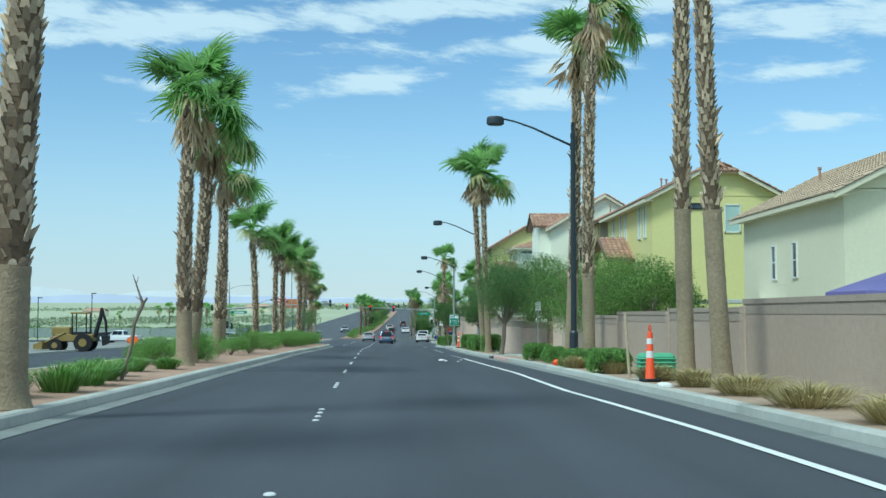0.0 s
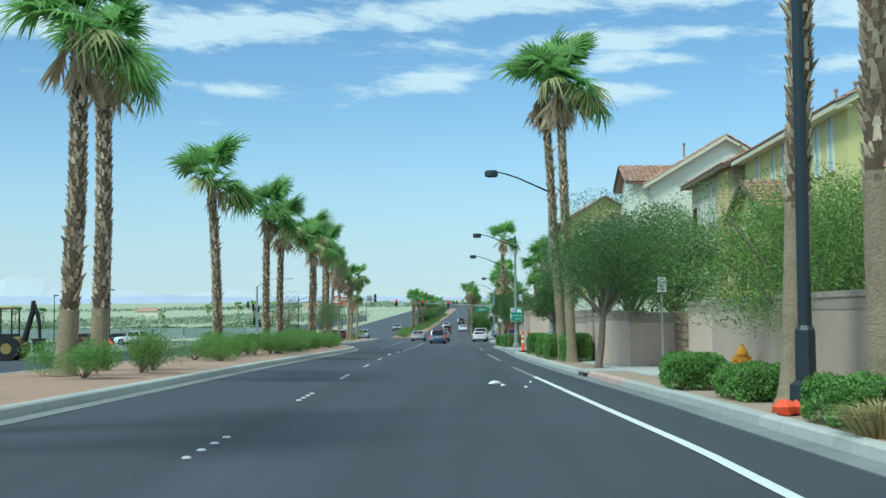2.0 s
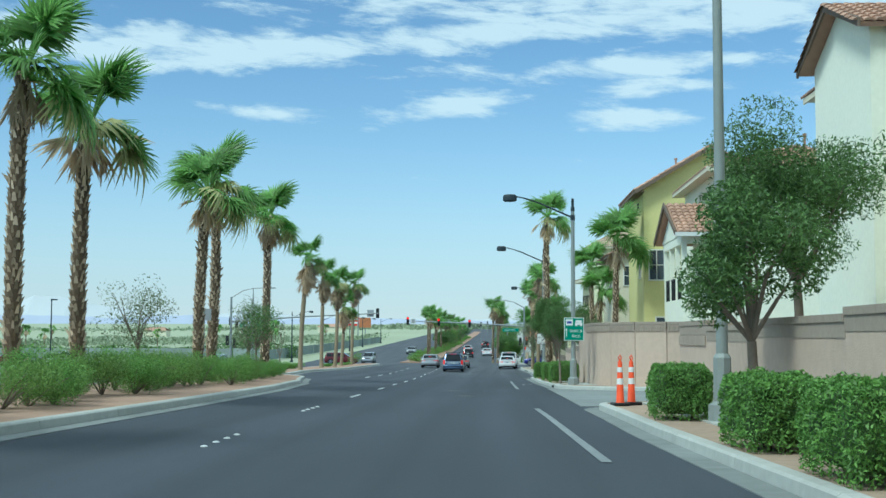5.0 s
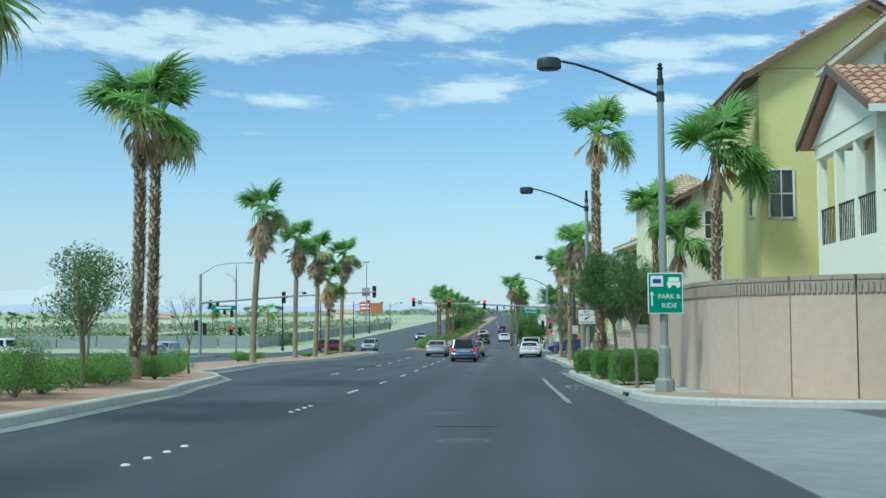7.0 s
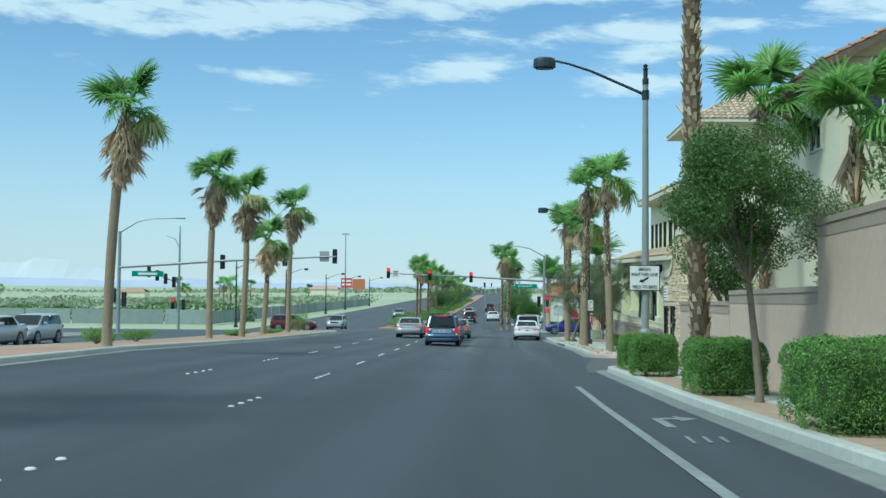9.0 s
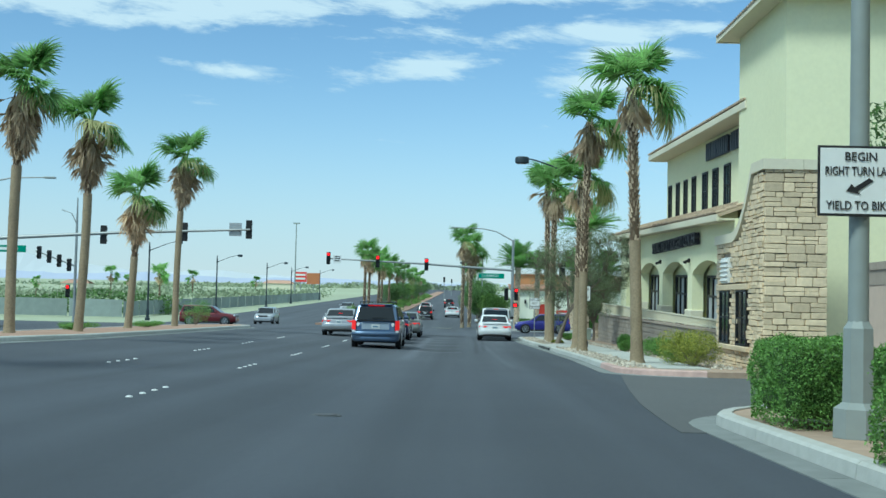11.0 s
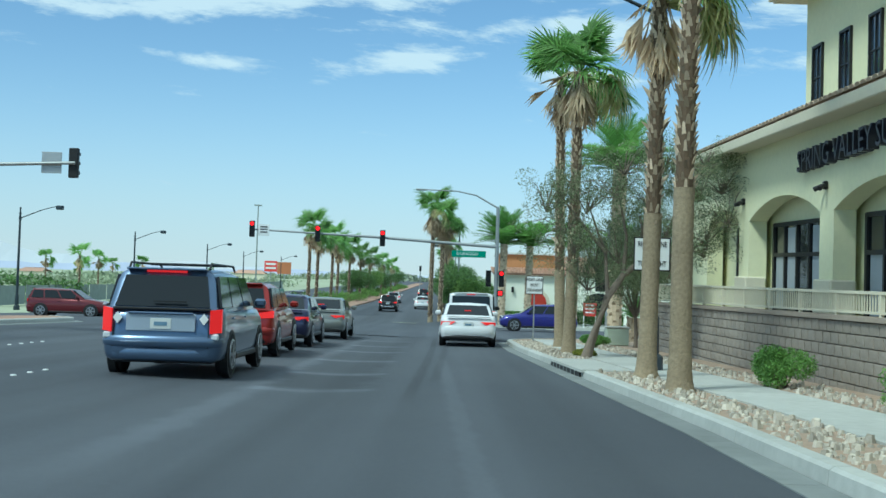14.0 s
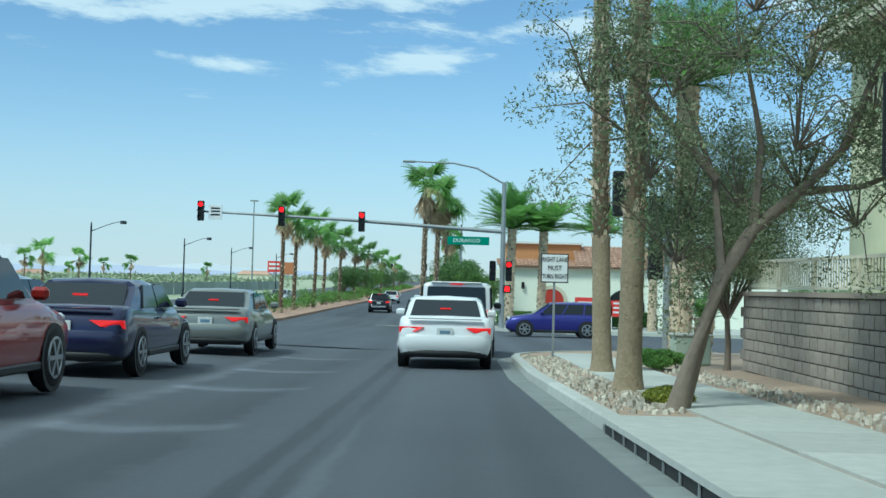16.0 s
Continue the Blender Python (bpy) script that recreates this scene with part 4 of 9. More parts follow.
# verge: the trunks are shaved high up
for k, (x, y, h, tr, sk, ln) in enumerate((
        (5.72, 24.3, 13.0, 3.6, 0.3, (0.1, 0)), (5.76, 21.6, 13.5, 3.3, 0.3, (-0.35, 0)), (5.45, 40.2, 12.4, 2.9, 0.35, (0.3, 0)), (5.6, 36.8, 12.9, 2.9, 0.35, (0.2, 0)),
        (4.03, 64.45, 11.2, 3.6, 0.3, (-0.55, 0)), (4.14, 62.2, 10.8, 3.6, 0.3, (-0.3, 0)), (3.75, 123.0, 10.4, 0.9, 0.25, (-0.2, 0)),
        (4.8, 153.0, 8.9, 3.4, 0.22, (-0.25, 0)), (4.5, 164.6, 9.9, 3.0, 0.5, (0.15, 0)), (4.62, 168.1, 8.1, 2.9, 0.45, (0.1, 0)), (4.65, 183.5, 9.6, 2.4, 0.45, (-0.15, 0)), (4.42, 178.9, 8.9, 2.4, 0.45, (0.1, 0)))):
    palm(x, y, h, 200 + k, tr, 0.2 if 120 < y < 126 else 0.158 if y > 100 else 0.155 if y > 60 else 0.19 if y > 30 else 0.175, ln, sk, 1.0 if y > 100 else 1.15, label="fan palm with shaved lower trunk beside the footway", group="palms on the verge", flare=1.55)
# in the gardens behind the wall
palm(6.5, 114.8, 7.6, 300, 0.3, 0.16, (0.1, 0), 0.12, 1.15, 1.0, label="broad fan palm behind the garden wall", group="garden palms", pale=0.02, green=40)
palm(6.4, 122.5, 5.4, 301, 0.3, 0.15, (0.1, 0), 0.1, 1.0, 1.0, label="low fan palm behind the garden wall", group="garden palms", pale=0.02)
palm(6.6, 131.0, 7.4, 302, 0.3, 0.16, (0.0, 0), 0.1, 1.0, 1.0, label="broad fan palm behind the garden wall", group="garden palms", pale=0.02)
# beyond the crossing
for k, (x, y, h) in enumerate(((0.2, 234.3, 9.8), (0.9, 236.5, 9.2), (1.2, 262, 8.8), (1.3, 285, 8.5), (1.4, 330, 8.0), (1.6, 380, 8.0), (-10.4, 247.9, 8.6), (-10.6, 256, 8.2), (-10.2, 266, 8.4), (-10.5, 276, 7.8), (-10.2, 290, 8.0), (-10, 306, 7.6), (-10, 326, 7.6), (-9.5, 350, 7.2), (-9.2, 385, 7.0))):
    palm(x, y, h, 400 + k, 0.4, 0.17, (0.1, 0), 0.55 if k < 2 else 0.45, 1.15, green=26, label="fan palm beyond the crossing", group="palms beyond the crossing", flare=1.2, far=y > 240)
# far palms along the lot and the arterial beyond it
rnd = random.Random(12)
far_palm = palm(-46, 300, 6.5, 500, 0.3, 0.16, (0, 0), 0.3, 1.2, green=20, label="distant fan palm beyond the lot", group="distant palms", flare=1.2, far=True)
for k in range(22):
    x, y = -52 - k * 7.5 + rnd.uniform(-3, 3), 330 + rnd.uniform(-40, 160)
    copy_thing(far_palm, pose(x, y, gz(x, y) - 1.0 * min(1, (-x - 50) / 60), 0, 0, rnd.uniform(0, 360)) @ Matrix.Scale(rnd.uniform(0.75, 1.15), 4))


def feather_frond(seed, L=2.4, n=34):
    r = random.Random(seed)
    m = Mesh()
    pts = [Vector((0, L * f, 0.9 * L * (0.35 * f - 0.46 * f * f))) for f in (0, 0.25, 0.5, 0.75, 1.0)]
    m.tube(pts, [0.03, 0.024, 0.017, 0.01, 0.004], 4)
    for i in range(n):
        f = 0.12 + 0.88 * i / n
        c = Vector((0, L * f, 0.9 * L * (0.35 * f - 0.46 * f * f)))
        ll = 0.5 * math.sin(math.pi * (0.2 + 0.75 * f)) + 0.1
        for s in (-1, 1):
            tip = c + Vector((s * ll * 0.75, ll * 0.6, -0.12 * r.random() + 0.08))
            m.add([c + Vector((0, -0.03, 0)), c + Vector((0, 0.035, 0)), tip + Vector((0, 0.01, 0)), tip - Vector((0, 0.01, 0))], [(0, 1, 2, 3)])
    return m


FEATHERS = [data_of("frond", feather_frond(k), FROND) for k in (1, 2)]


def date_palm(x, y, h, seed, r=0.22, lean=(0, 0), n=46, size=1.0, z=None):
    rnd = random.Random(seed)
    t = thing("date_palm", "date palm with arching feather fronds", "palm", pose(x, y, gz(x, y) + 0.13 if z is None else z), "date palms at the corner")
    m = Mesh()
    m.tube([(lean[0] * f, lean[1] * f, h * f) for f in (0, 0.3, 0.6, 1)], [r * 1.15, r, r, r * 1.1], 12)
    for k in range(int(h / 0.05)):
        q, a = k * 0.05, k * 2.39996
        o, s = Vector((math.cos(a), math.sin(a), 0)), Vector((-math.sin(a), math.cos(a), 0))
        c = Vector((lean[0] * q / h, lean[1] * q / h, q))
        m.add([c + o * r - s * 0.08, c + o * r + s * 0.08, c + o * (r + 0.06) + s * 0.05 + Vector((0, 0, 0.11)), c + o * (r + 0.06) - s * 0.05 + Vector((0, 0, 0.11)), c + o * r * 0.9 + Vector((0, 0, 0.16))], [(0, 1, 2, 3), (3, 2, 4), (1, 0, 4), (2, 1, 4), (0, 3, 4)])
    part("trunk", m, BARK, t)
    for k in range(n):
        el = math.asin(rnd.uniform(0.0, 0.99))
        f = part("frond", rnd.choice(FEATHERS), FROND, t)
        sc = size * rnd.uniform(0.8, 1.05)
        f.matrix_basis = Matrix.Translation((lean[0], lean[1], h)) @ Matrix.Rotation(k * 2.39996, 4, "Z") @ Matrix.Rotation(el, 4, "X") @ Matrix.Diagonal((sc, sc, sc, 1))
    return t


for k, (x, y, h, size, n) in enumerate(((5.3, 232, 5.8, 1.15, 64), (7.2, 232.5, 5.7, 1.15, 64), (10.6, 233, 5.6, 1.0, 50), (13.5, 231, 5.4, 1.0, 50), (7.25, 190, 6.3, 1.0, 60), (8.4, 193.2, 0.95, 0.38, 40))):
    date_palm(x, y, h, 600 + k, 0.24, (0.1, 0), n=n, size=size)


# ---- broad-leaved trees, hedges and shrubs ----
def leaf_cloud(rnd, centres, radii, count, size, flat=0.0):
    """Small leaves strewn through clumps; most sit towards the outside of their clump."""
    c = np.array(centres)[rnd.integers(0, len(centres), count)]
    d = rnd.normal(size=(count, 3))
    d /= np.linalg.norm(d, axis=1)[:, None]
    rad = rnd.uniform(0.25, 1.0, count) ** 0.5
    p = c + d * rad[:, None] * np.array(radii)
    a = rnd.normal(size=(count, 3))
    a /= np.linalg.norm(a, axis=1)[:, None]
    b = np.cross(a, rnd.normal(size=(count, 3)))
    b /= np.linalg.norm(b, axis=1)[:, None]
    s = size * rnd.uniform(0.6, 1.3, count)[:, None]
    return np.stack([p - a * s, p + b * s * 0.62, p + a * s], axis=1)


def tree(x, y, h, seed, spread=1.6, low=0.35, leaf=LEAF, leaves=5000, size=0.07, trunk=0.09, lean=(0, 0), clumps=26, label="", z=None, squash=0.8, name="street_tree", gap=1.0, group=""):
    """Tapered trunk, forking limbs and a crown of many small leaves in uneven clumps."""
    rnd, nr = random.Random(seed), np.random.default_rng(seed)
    t = thing(name, label or "leafy street tree with slim trunk", "tree", pose(x, y, gz(x, y) + 0.13 if z is None else z), group)
    fork = Vector((lean[0] * 0.5, lean[1] * 0.5, h * low))
    m = Mesh()
    m.tube([(0, 0, -0.05), (0.02, 0, 0.12), fork * 0.5 + Vector((0.03, 0.02, 0)), fork], [trunk * 1.5, trunk * 1.1, trunk, trunk * 0.85], 8)
    part("trunk", m, WOOD, t, smooth=60)
    centre = Vector((lean[0], lean[1], h * (low + 1) / 2 + 0.02 * h))
    half = h * (1 - low) / 2 * 1.0
    tips = []
    for k in range(clumps):
        d = Vector((rnd.gauss(0, 1), rnd.gauss(0, 1), rnd.gauss(0, 0.9))).normalized() * rnd.uniform(0.35, 0.88)
        tips.append(centre + Vector((d.x * spread, d.y * spread, d.z * half)))
    limbs = Mesh()
    for k in range(0, clumps, 2):
        tip = tips[k]
        mid = (fork + tip) / 2 + Vector((rnd.uniform(-0.15, 0.15), rnd.uniform(-0.15, 0.15), 0.12))
        limbs.tube([fork, mid, tip], [trunk * 0.55, trunk * 0.35, trunk * 0.1], 5)
    part("limb", limbs, WOOD, t, kind="stuff")
    r = 0.42 * spread
    q = leaf_cloud(nr, [tuple(v) for v in tips], (r * gap, r * gap, r * squash * gap), int(leaves * 3.6), size * 0.66)
    part("crown", Mesh().quads(q), leaf, t, kind="stuff")
    return t


def hedge(x, y, sx, sy, sz, seed, leaf=HEDGE, label="clipped green box hedge on the verge", base=0.13, leaves=5600, size=0.029):
    rnd, nr = random.Random(seed), np.random.default_rng(seed)
    t = thing("hedge", label, "hedge", pose(x, y, gz(x, y) + base, 0, 0, rnd.uniform(-4, 4)), "clipped hedges along the footway")
    # solid core, its dark green standing for the shade between the leaves
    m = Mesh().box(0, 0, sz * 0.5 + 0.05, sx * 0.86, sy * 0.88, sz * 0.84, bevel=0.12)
    part("inner_growth", m, HEDGE_SHADE, t)
    stems = Mesh()
    for k in range(7):
        a = rnd.uniform(0, 6.28)
        stems.tube([(0.2 * sx * math.cos(a), 0.2 * sy * math.sin(a), -0.03), (0.34 * sx * math.cos(a), 0.34 * sy * math.sin(a), 0.3)], [0.018, 0.012], 5)
    part("stem", stems, WOOD, t, kind="stuff")
    # leaves over the faces, a bit ragged, thinner near the ground
    n = int(leaves * 1.7)
    u, v = nr.uniform(-1, 1, n), nr.uniform(-1, 1, n)
    face = nr.choice(5, n, p=[0.3, 0.175, 0.175, 0.175, 0.175])
    j = nr.normal(0, 0.022, n)
    lump = 0.05 * np.sin(u * 5 + seed) * np.cos(v * 4 + seed * 2)
    p = np.zeros((n, 3))
    top = face == 0
    p[top] = np.stack([u[top] * sx / 2, v[top] * sy / 2, sz + j[top] + lump[top] * 0.8], 1)
    for f, s, axis in ((1, -1, 0), (2, 1, 0), (3, -1, 1), (4, 1, 1)):
        k = face == f
        zz = (v[k] * 0.5 + 0.5) ** 0.85 * sz * 0.97 + 0.03
        inset = 0.10 * np.clip(0.35 - zz / sz, 0, 1)
        if axis == 0:
            p[k] = np.stack([s * (sx / 2 + j[k] + lump[k] - inset), u[k] * sy / 2, zz], 1)
        else:
            p[k] = np.stack([u[k] * sx / 2, s * (sy / 2 + j[k] + lump[k] - inset), zz], 1)
    # shoulders and corners rounded off
    ex, ey, ez = np.abs(p[:, 0] / (sx / 2)), np.abs(p[:, 1] / (sy / 2)), np.clip(p[:, 2] / sz, 0, 1.1)
    p[:, 2] -= 0.06 * sz * np.maximum(ex, ey) ** 8 * ez ** 2
    pull = 1 - 0.05 * ez ** 6
    p[:, 0] *= pull * (1 - 0.05 * ey ** 7)
    p[:, 1] *= pull * (1 - 0.05 * ex ** 7)
    a = nr.normal(size=(n, 3))
    a /= np.linalg.norm(a, axis=1)[:, None]
    b = np.cross(a, nr.normal(size=(n, 3)))
    b /= np.linalg.norm(b, axis=1)[:, None]
    s = size * nr.uniform(0.6, 1.3, n)[:, None]
    part("leaves", Mesh().quads(np.stack([p - a * s, p + b * s * 0.8, p + a * s], 1)), leaf, t, kind="stuff")
    return t


def shrub(x, y, r, h, seed, leaf=SHRUB, label="loose green shrub", base=0.13, leaves=1500, size=0.05, group="shrubs on the median", z=None):
    rnd, nr = random.Random(seed), np.random.default_rng(seed)
    t = thing("shrub", label, "shrub", pose(x, y, gz(x, y) + base if z is None else z, 0, 0, rnd.uniform(0, 360)), group)
    m = Mesh()
    tips = []
    for k in range(9):
        a, q = rnd.uniform(0, 6.28), rnd.uniform(0.2, 0.75)
        tips.append((r * q * math.cos(a), r * q * math.sin(a), h * rnd.uniform(0.3, 0.72)))
        m.tube([(0, 0, -0.03), (tips[-1][0] * 0.5, tips[-1][1] * 0.5, tips[-1][2] * 0.6), tips[-1]], [0.02, 0.014, 0.006], 4)
    part("stem", m, WOOD, t, kind="stuff")
    q = leaf_cloud(nr, tips, (r * 0.44, r * 0.44, h * 0.33), int(leaves * 2.2), size * 0.7)
    q[..., 2] = np.maximum(q[..., 2], 0.01)
    part("leaves", Mesh().quads(q), leaf, t, kind="stuff")
    return t


def grass_tuft(x, y, r, h, seed, material=DRYGRASS, label="dry yellow bunch grass on the verge", n=520, base=0.13):
    nr = np.random.default_rng(seed)
    a, q = nr.uniform(0, 6.283, n), nr.uniform(0, 1, n) ** 0.6
    root = np.stack([np.cos(a) * q * r * 0.45, np.sin(a) * q * r * 0.45, np.zeros(n)], 1)
    out = np.stack([np.cos(a) * q, np.sin(a) * q, np.zeros(n)], 1)
    L = h * nr.uniform(0.6, 1.1, n)[:, None]
    mid = root + out * r * 0.35 + np.array([0, 0, 1]) * L * 0.65
    tip = root + out * r * 0.95 + np.array([0, 0, 1]) * L * (1 - 0.35 * q[:, None])
    side = np.stack([-np.sin(a), np.cos(a), np.zeros(n)], 1) * 0.009
    m = Mesh().quads(np.stack([root - side, root + side, mid + side * 0.8, mid - side * 0.8], 1))
    m.quads(np.stack([mid - side * 0.8, mid + side * 0.8, tip], 1))
    t = thing("grass_tuft", label, "grass", pose(x, y, gz(x, y) + base), "dry grass tufts")
    part("blade", m, material, t, kind="stuff")
    return t


# street trees and garden trees
tree(4.35, 56.2, 4.8, 1, 2.4, 0.3, LEAF, 20000, 0.05, 0.1, (0.35, 0.4), 34, "dark leafy street tree leaning over the footway")
tree(7.6, 62.5, 4.9, 2, 2.4, 0.3, LEAF, 7000, 0.085, 0.12, (0, 0), 30, "dark leafy tree behind the garden wall", name="garden_tree", group="garden trees")
tree(7.2, 70.5, 5.0, 12, 1.9, 0.3, LEAF, 5000, 0.085, 0.12, (0, 0), 26, "dark leafy tree behind the garden wall", name="garden_tree", group="garden trees")
tree(4.35, 73.5, 3.7, 3, 1.1, 0.35, LEAF, 4000, 0.07, 0.08, (0, 0), 20, "small dense street tree beside the wall")
tree(7.5, 46.2, 4.0, 4, 3.0, 0.2, LEAF_BRIGHT, 22000, 0.05, 0.13, (0, 0), 52, "wide bright green feathery tree behind the wall", name="garden_tree", group="garden trees", squash=0.6)
tree(9.0, 43.0, 3.6, 5, 1.7, 0.25, LEAF_BRIGHT, 4000, 0.08, 0.1, (0, 0), 22, "bright green feathery tree behind the wall", name="garden_tree", group="garden trees")
tree(6.75, 80.2, 6.1, 6, 1.8, 0.42, LEAF, 9000, 0.07, 0.1, (-0.1, 0), 34, "dark leafy tree behind the end of the wall", name="garden_tree", group="garden trees")
tree(3.95, 119.2, 4.5, 7, 1.15, 0.42, LEAF, 13000, 0.05, 0.06, (-0.3, 0), 26, "young dense street tree with pale slim trunk")
tree(3.5, 109.0, 3.8, 8, 0.85, 0.4, LEAF, 3600, 0.045, 0.045, (-0.1, 0), 18, "slim young street tree with an open crown beside the kerb")
tree(5.6, 120.5, 3.6, 9, 0.9, 0.5, LEAF_OLIVE, 2200, 0.06, 0.05, (0, 0), 16, "thin grey-green tree beside the garden wall")
tree(6.5, 135, 5.2, 10, 1.4, 0.3, LEAF, 4500, 0.08, 0.08, (0, 0), 24, "leafy tree at the driveway mouth")
tree(-9.64, 90, 3.0, 20, 1.25, 0.34, LEAF_OLIVE, 700, 0.07, 0.05, (0, 0), 22, "thin young tree on the median", group="young trees on the median")
tree(-9.6, 105.2, 3.2, 21, 1.1, 0.34, LEAF_OLIVE, 800, 0.07, 0.05, (0, 0), 22, "thin young tree on the median", group="young trees on the median")
tree(-8.9, 103.2, 3.1, 22, 1.1, 0.36, LEAF, 1000, 0.07, 0.05, (0, 0), 22, "thin young tree on the median", group="young trees on the median")


def bare_tree(x, y, h, seed, label):
    rnd = random.Random(seed)
    t = thing("bare_tree", label, "tree", pose(x, y, gz(x, y) + 0.13), "bare trees")
    m = Mesh()

    def grow(p, d, L, r, depth):
        q = p + d * L
        m.tube([p, (p + q) / 2 + Vector((rnd.uniform(-0.03, 0.03), rnd.uniform(-0.03, 0.03), 0)), q], [r, r * 0.8, r * 0.6], 5)
        if depth:
            for _ in range(rnd.choice((2, 3, 3))):
                grow(q, (d + Vector((rnd.gauss(0, 0.4), rnd.gauss(0, 0.4), rnd.uniform(0, 0.3)))).normalized(), L * rnd.uniform(0.55, 0.8), r * 0.55, depth - 1)
    grow(Vector((0, 0, -0.05)), Vector((0, 0, 1)), h * 0.3, 0.05, 5)
    part("branch", m, WOOD, t, kind="stuff")


bare_tree(-9.9, 106.4, 3.6, 31, "leafless young tree on the median")
bare_tree(-10.65, 118.0, 3.4, 32, "leafless young tree on the median")
# bare dead sapling on the median
t = thing("dead_sapling", "crooked leafless dead sapling on the median", "tree", pose(-5.5, 22.6, gz(-5.5, 22.6) + 0.1))
m = Mesh().tube([(0, 0, -0.1), (0.12, 0, 0.35), (0.22, 0, 0.7), (0.26, 0, 1.1), (0.42, 0, 1.48), (0.36, 0, 1.65), (0.29, 0, 1.85), (0.22, 0, 2.05)], [0.035, 0.034, 0.032, 0.034, 0.04, 0.02, 0.015, 0.006], 7)
m.tube([(0.42, 0, 1.48), (0.5, 0, 1.6)], [0.03, 0.02], 6).tube([(0.29, 0, 1.85), (0.33, 0, 2.0)], [0.01, 0.004], 5).tube([(0.38, 0, 1.55), (0.28, 0, 1.62)], [0.014, 0.005], 5)
part("trunk", m, WOOD, t, smooth=60)

# leaning tree at the corner
t = thing("leaning_tree", "grey-green tree with a leaning crooked trunk", "tree", pose(4.5, 175.9, gz(4.5, 175.9) + 0.13))
m = Mesh()
m.tube([(0, 0, -0.05), (0.2, 0.1, 0.55), (0.55, 0.3, 1.5), (0.95, 0.5, 2.05), (1.5, 0.6, 2.5), (2.0, 0.6, 3.0)], [0.14, 0.1, 0.09, 0.08, 0.065, 0.045], 9)
part("trunk", m, WOOD, t, smooth=60)
m = Mesh()
BOUGHS = (((0.55, 0.3, 1.5), (0.5, 0.5, 2.6), (0.0, 0.5, 3.9)), ((0.95, 0.5, 2.05), (1.0, 0.4, 3.0), (0.7, 0.2, 4.3)), ((0.5, 0.4, 2.6), (-0.2, 0.4, 3.4), (-0.7, 0.3, 4.0)), ((2.0, 0.6, 3.0), (2.3, 0.4, 3.9), (2.5, 0.2, 4.6)), ((1.5, 0.6, 2.5), (2.3, 0.8, 2.6), (3.0, 0.8, 2.9)))
for a, b, c in BOUGHS:
    m.tube([a, b, c], [0.06, 0.04, 0.012], 6)
part("limb", m, WOOD, t, smooth=60, kind="stuff")
nr = np.random.default_rng(77)
rnd = random.Random(77)
MASSES = [Vector(c) for _, _, c in BOUGHS] + [Vector(q) for q in ((-0.5, 0.3, 3.4), (0.9, 0.4, 4.9), (1.9, 0.3, 5.0), (2.9, 0.5, 5.2), (3.4, 0.7, 4.5), (3.6, 0.8, 3.7), (1.5, 0.4, 4.1), (1.4, 0.4, 3.3), (2.3, 0.5, 3.6), (2.8, 0.6, 4.3), (3.0, 0.7, 3.2), (-1.0, 0.3, 3.9), (-0.3, 0.3, 2.9), (0.3, 0.9, 2.5), (0.9, 1.0, 2.7), (0.1, 0.7, 2.0), (1.6, 1.0, 2.9), (2.3, 1.0, 2.5))]
tips, twigs = [], Mesh()
for q in MASSES:
    for _ in range(13):
        tip = q + Vector((rnd.gauss(0, 0.5), rnd.gauss(0, 0.5), rnd.gauss(0, 0.42)))
        tips.append(tuple(tip))
        twigs.tube([q + Vector((0, 0, -0.35)), (q + tip) / 2 + Vector((0, 0, 0.05)), tip], [0.016, 0.01, 0.004], 4)
part("twig", twigs, WOOD, t, kind="stuff")
part("crown", Mesh().quads(leaf_cloud(nr, tips, (0.32, 0.32, 0.26), 60000, 0.03)), LEAF_OLIVE, t, kind="stuff")
tree(7.3, 185.6, 4.8, 42, 1.6, 0.2, LEAF_OLIVE, 26000, 0.04, 0.06, (0, 0), 34, "thin grey-green tree beside the clinic", name="garden_tree")

# hedges along the footway
for k, (x, y, sx, sy, sz) in enumerate(((4.85, 44.7, 1.0, 1.6, 0.6), (5.2, 41.3, 0.95, 1.8, 0.5), (5.15, 36.2, 0.95, 1.6, 0.5), (5.2, 30.9, 1.0, 1.9, 0.58),
        (4.35, 63.3, 0.95, 1.6, 0.92), (3.98, 66.9, 0.9, 1.6, 0.85), (3.9, 70.4, 0.9, 1.6, 0.85), (3.85, 77.0, 0.95, 1.7, 0.9),
        (3.55, 128.9, 1.05, 1.3, 0.95), (3.85, 121.6, 1.25, 1.7, 0.95), (3.95, 114.0, 1.35, 2.2, 1.0), (3.7, 133.2, 1.0, 1.5, 0.9))):
    hedge(x, y, sx, sy, sz, 700 + k, leaves=15000 if y > 100 else 7000, size=0.019 if y > 100 else 0.027, label="clipped green box hedge on the verge" if sz > 0.7 else "low clipped green hedge beside the kerb")
for k, (x, y, r) in enumerate(((5.35, 25.6, 0.7), (5.5, 22.6, 0.7), (5.6, 19.6, 0.9), (5.6, 16.5, 1.0), (5.7, 13.5, 0.9), (5.2, 30.0, 0.5), (4.85, 34.8, 0.55))):
    grass_tuft(x, y, r, 0.42, 720 + k)
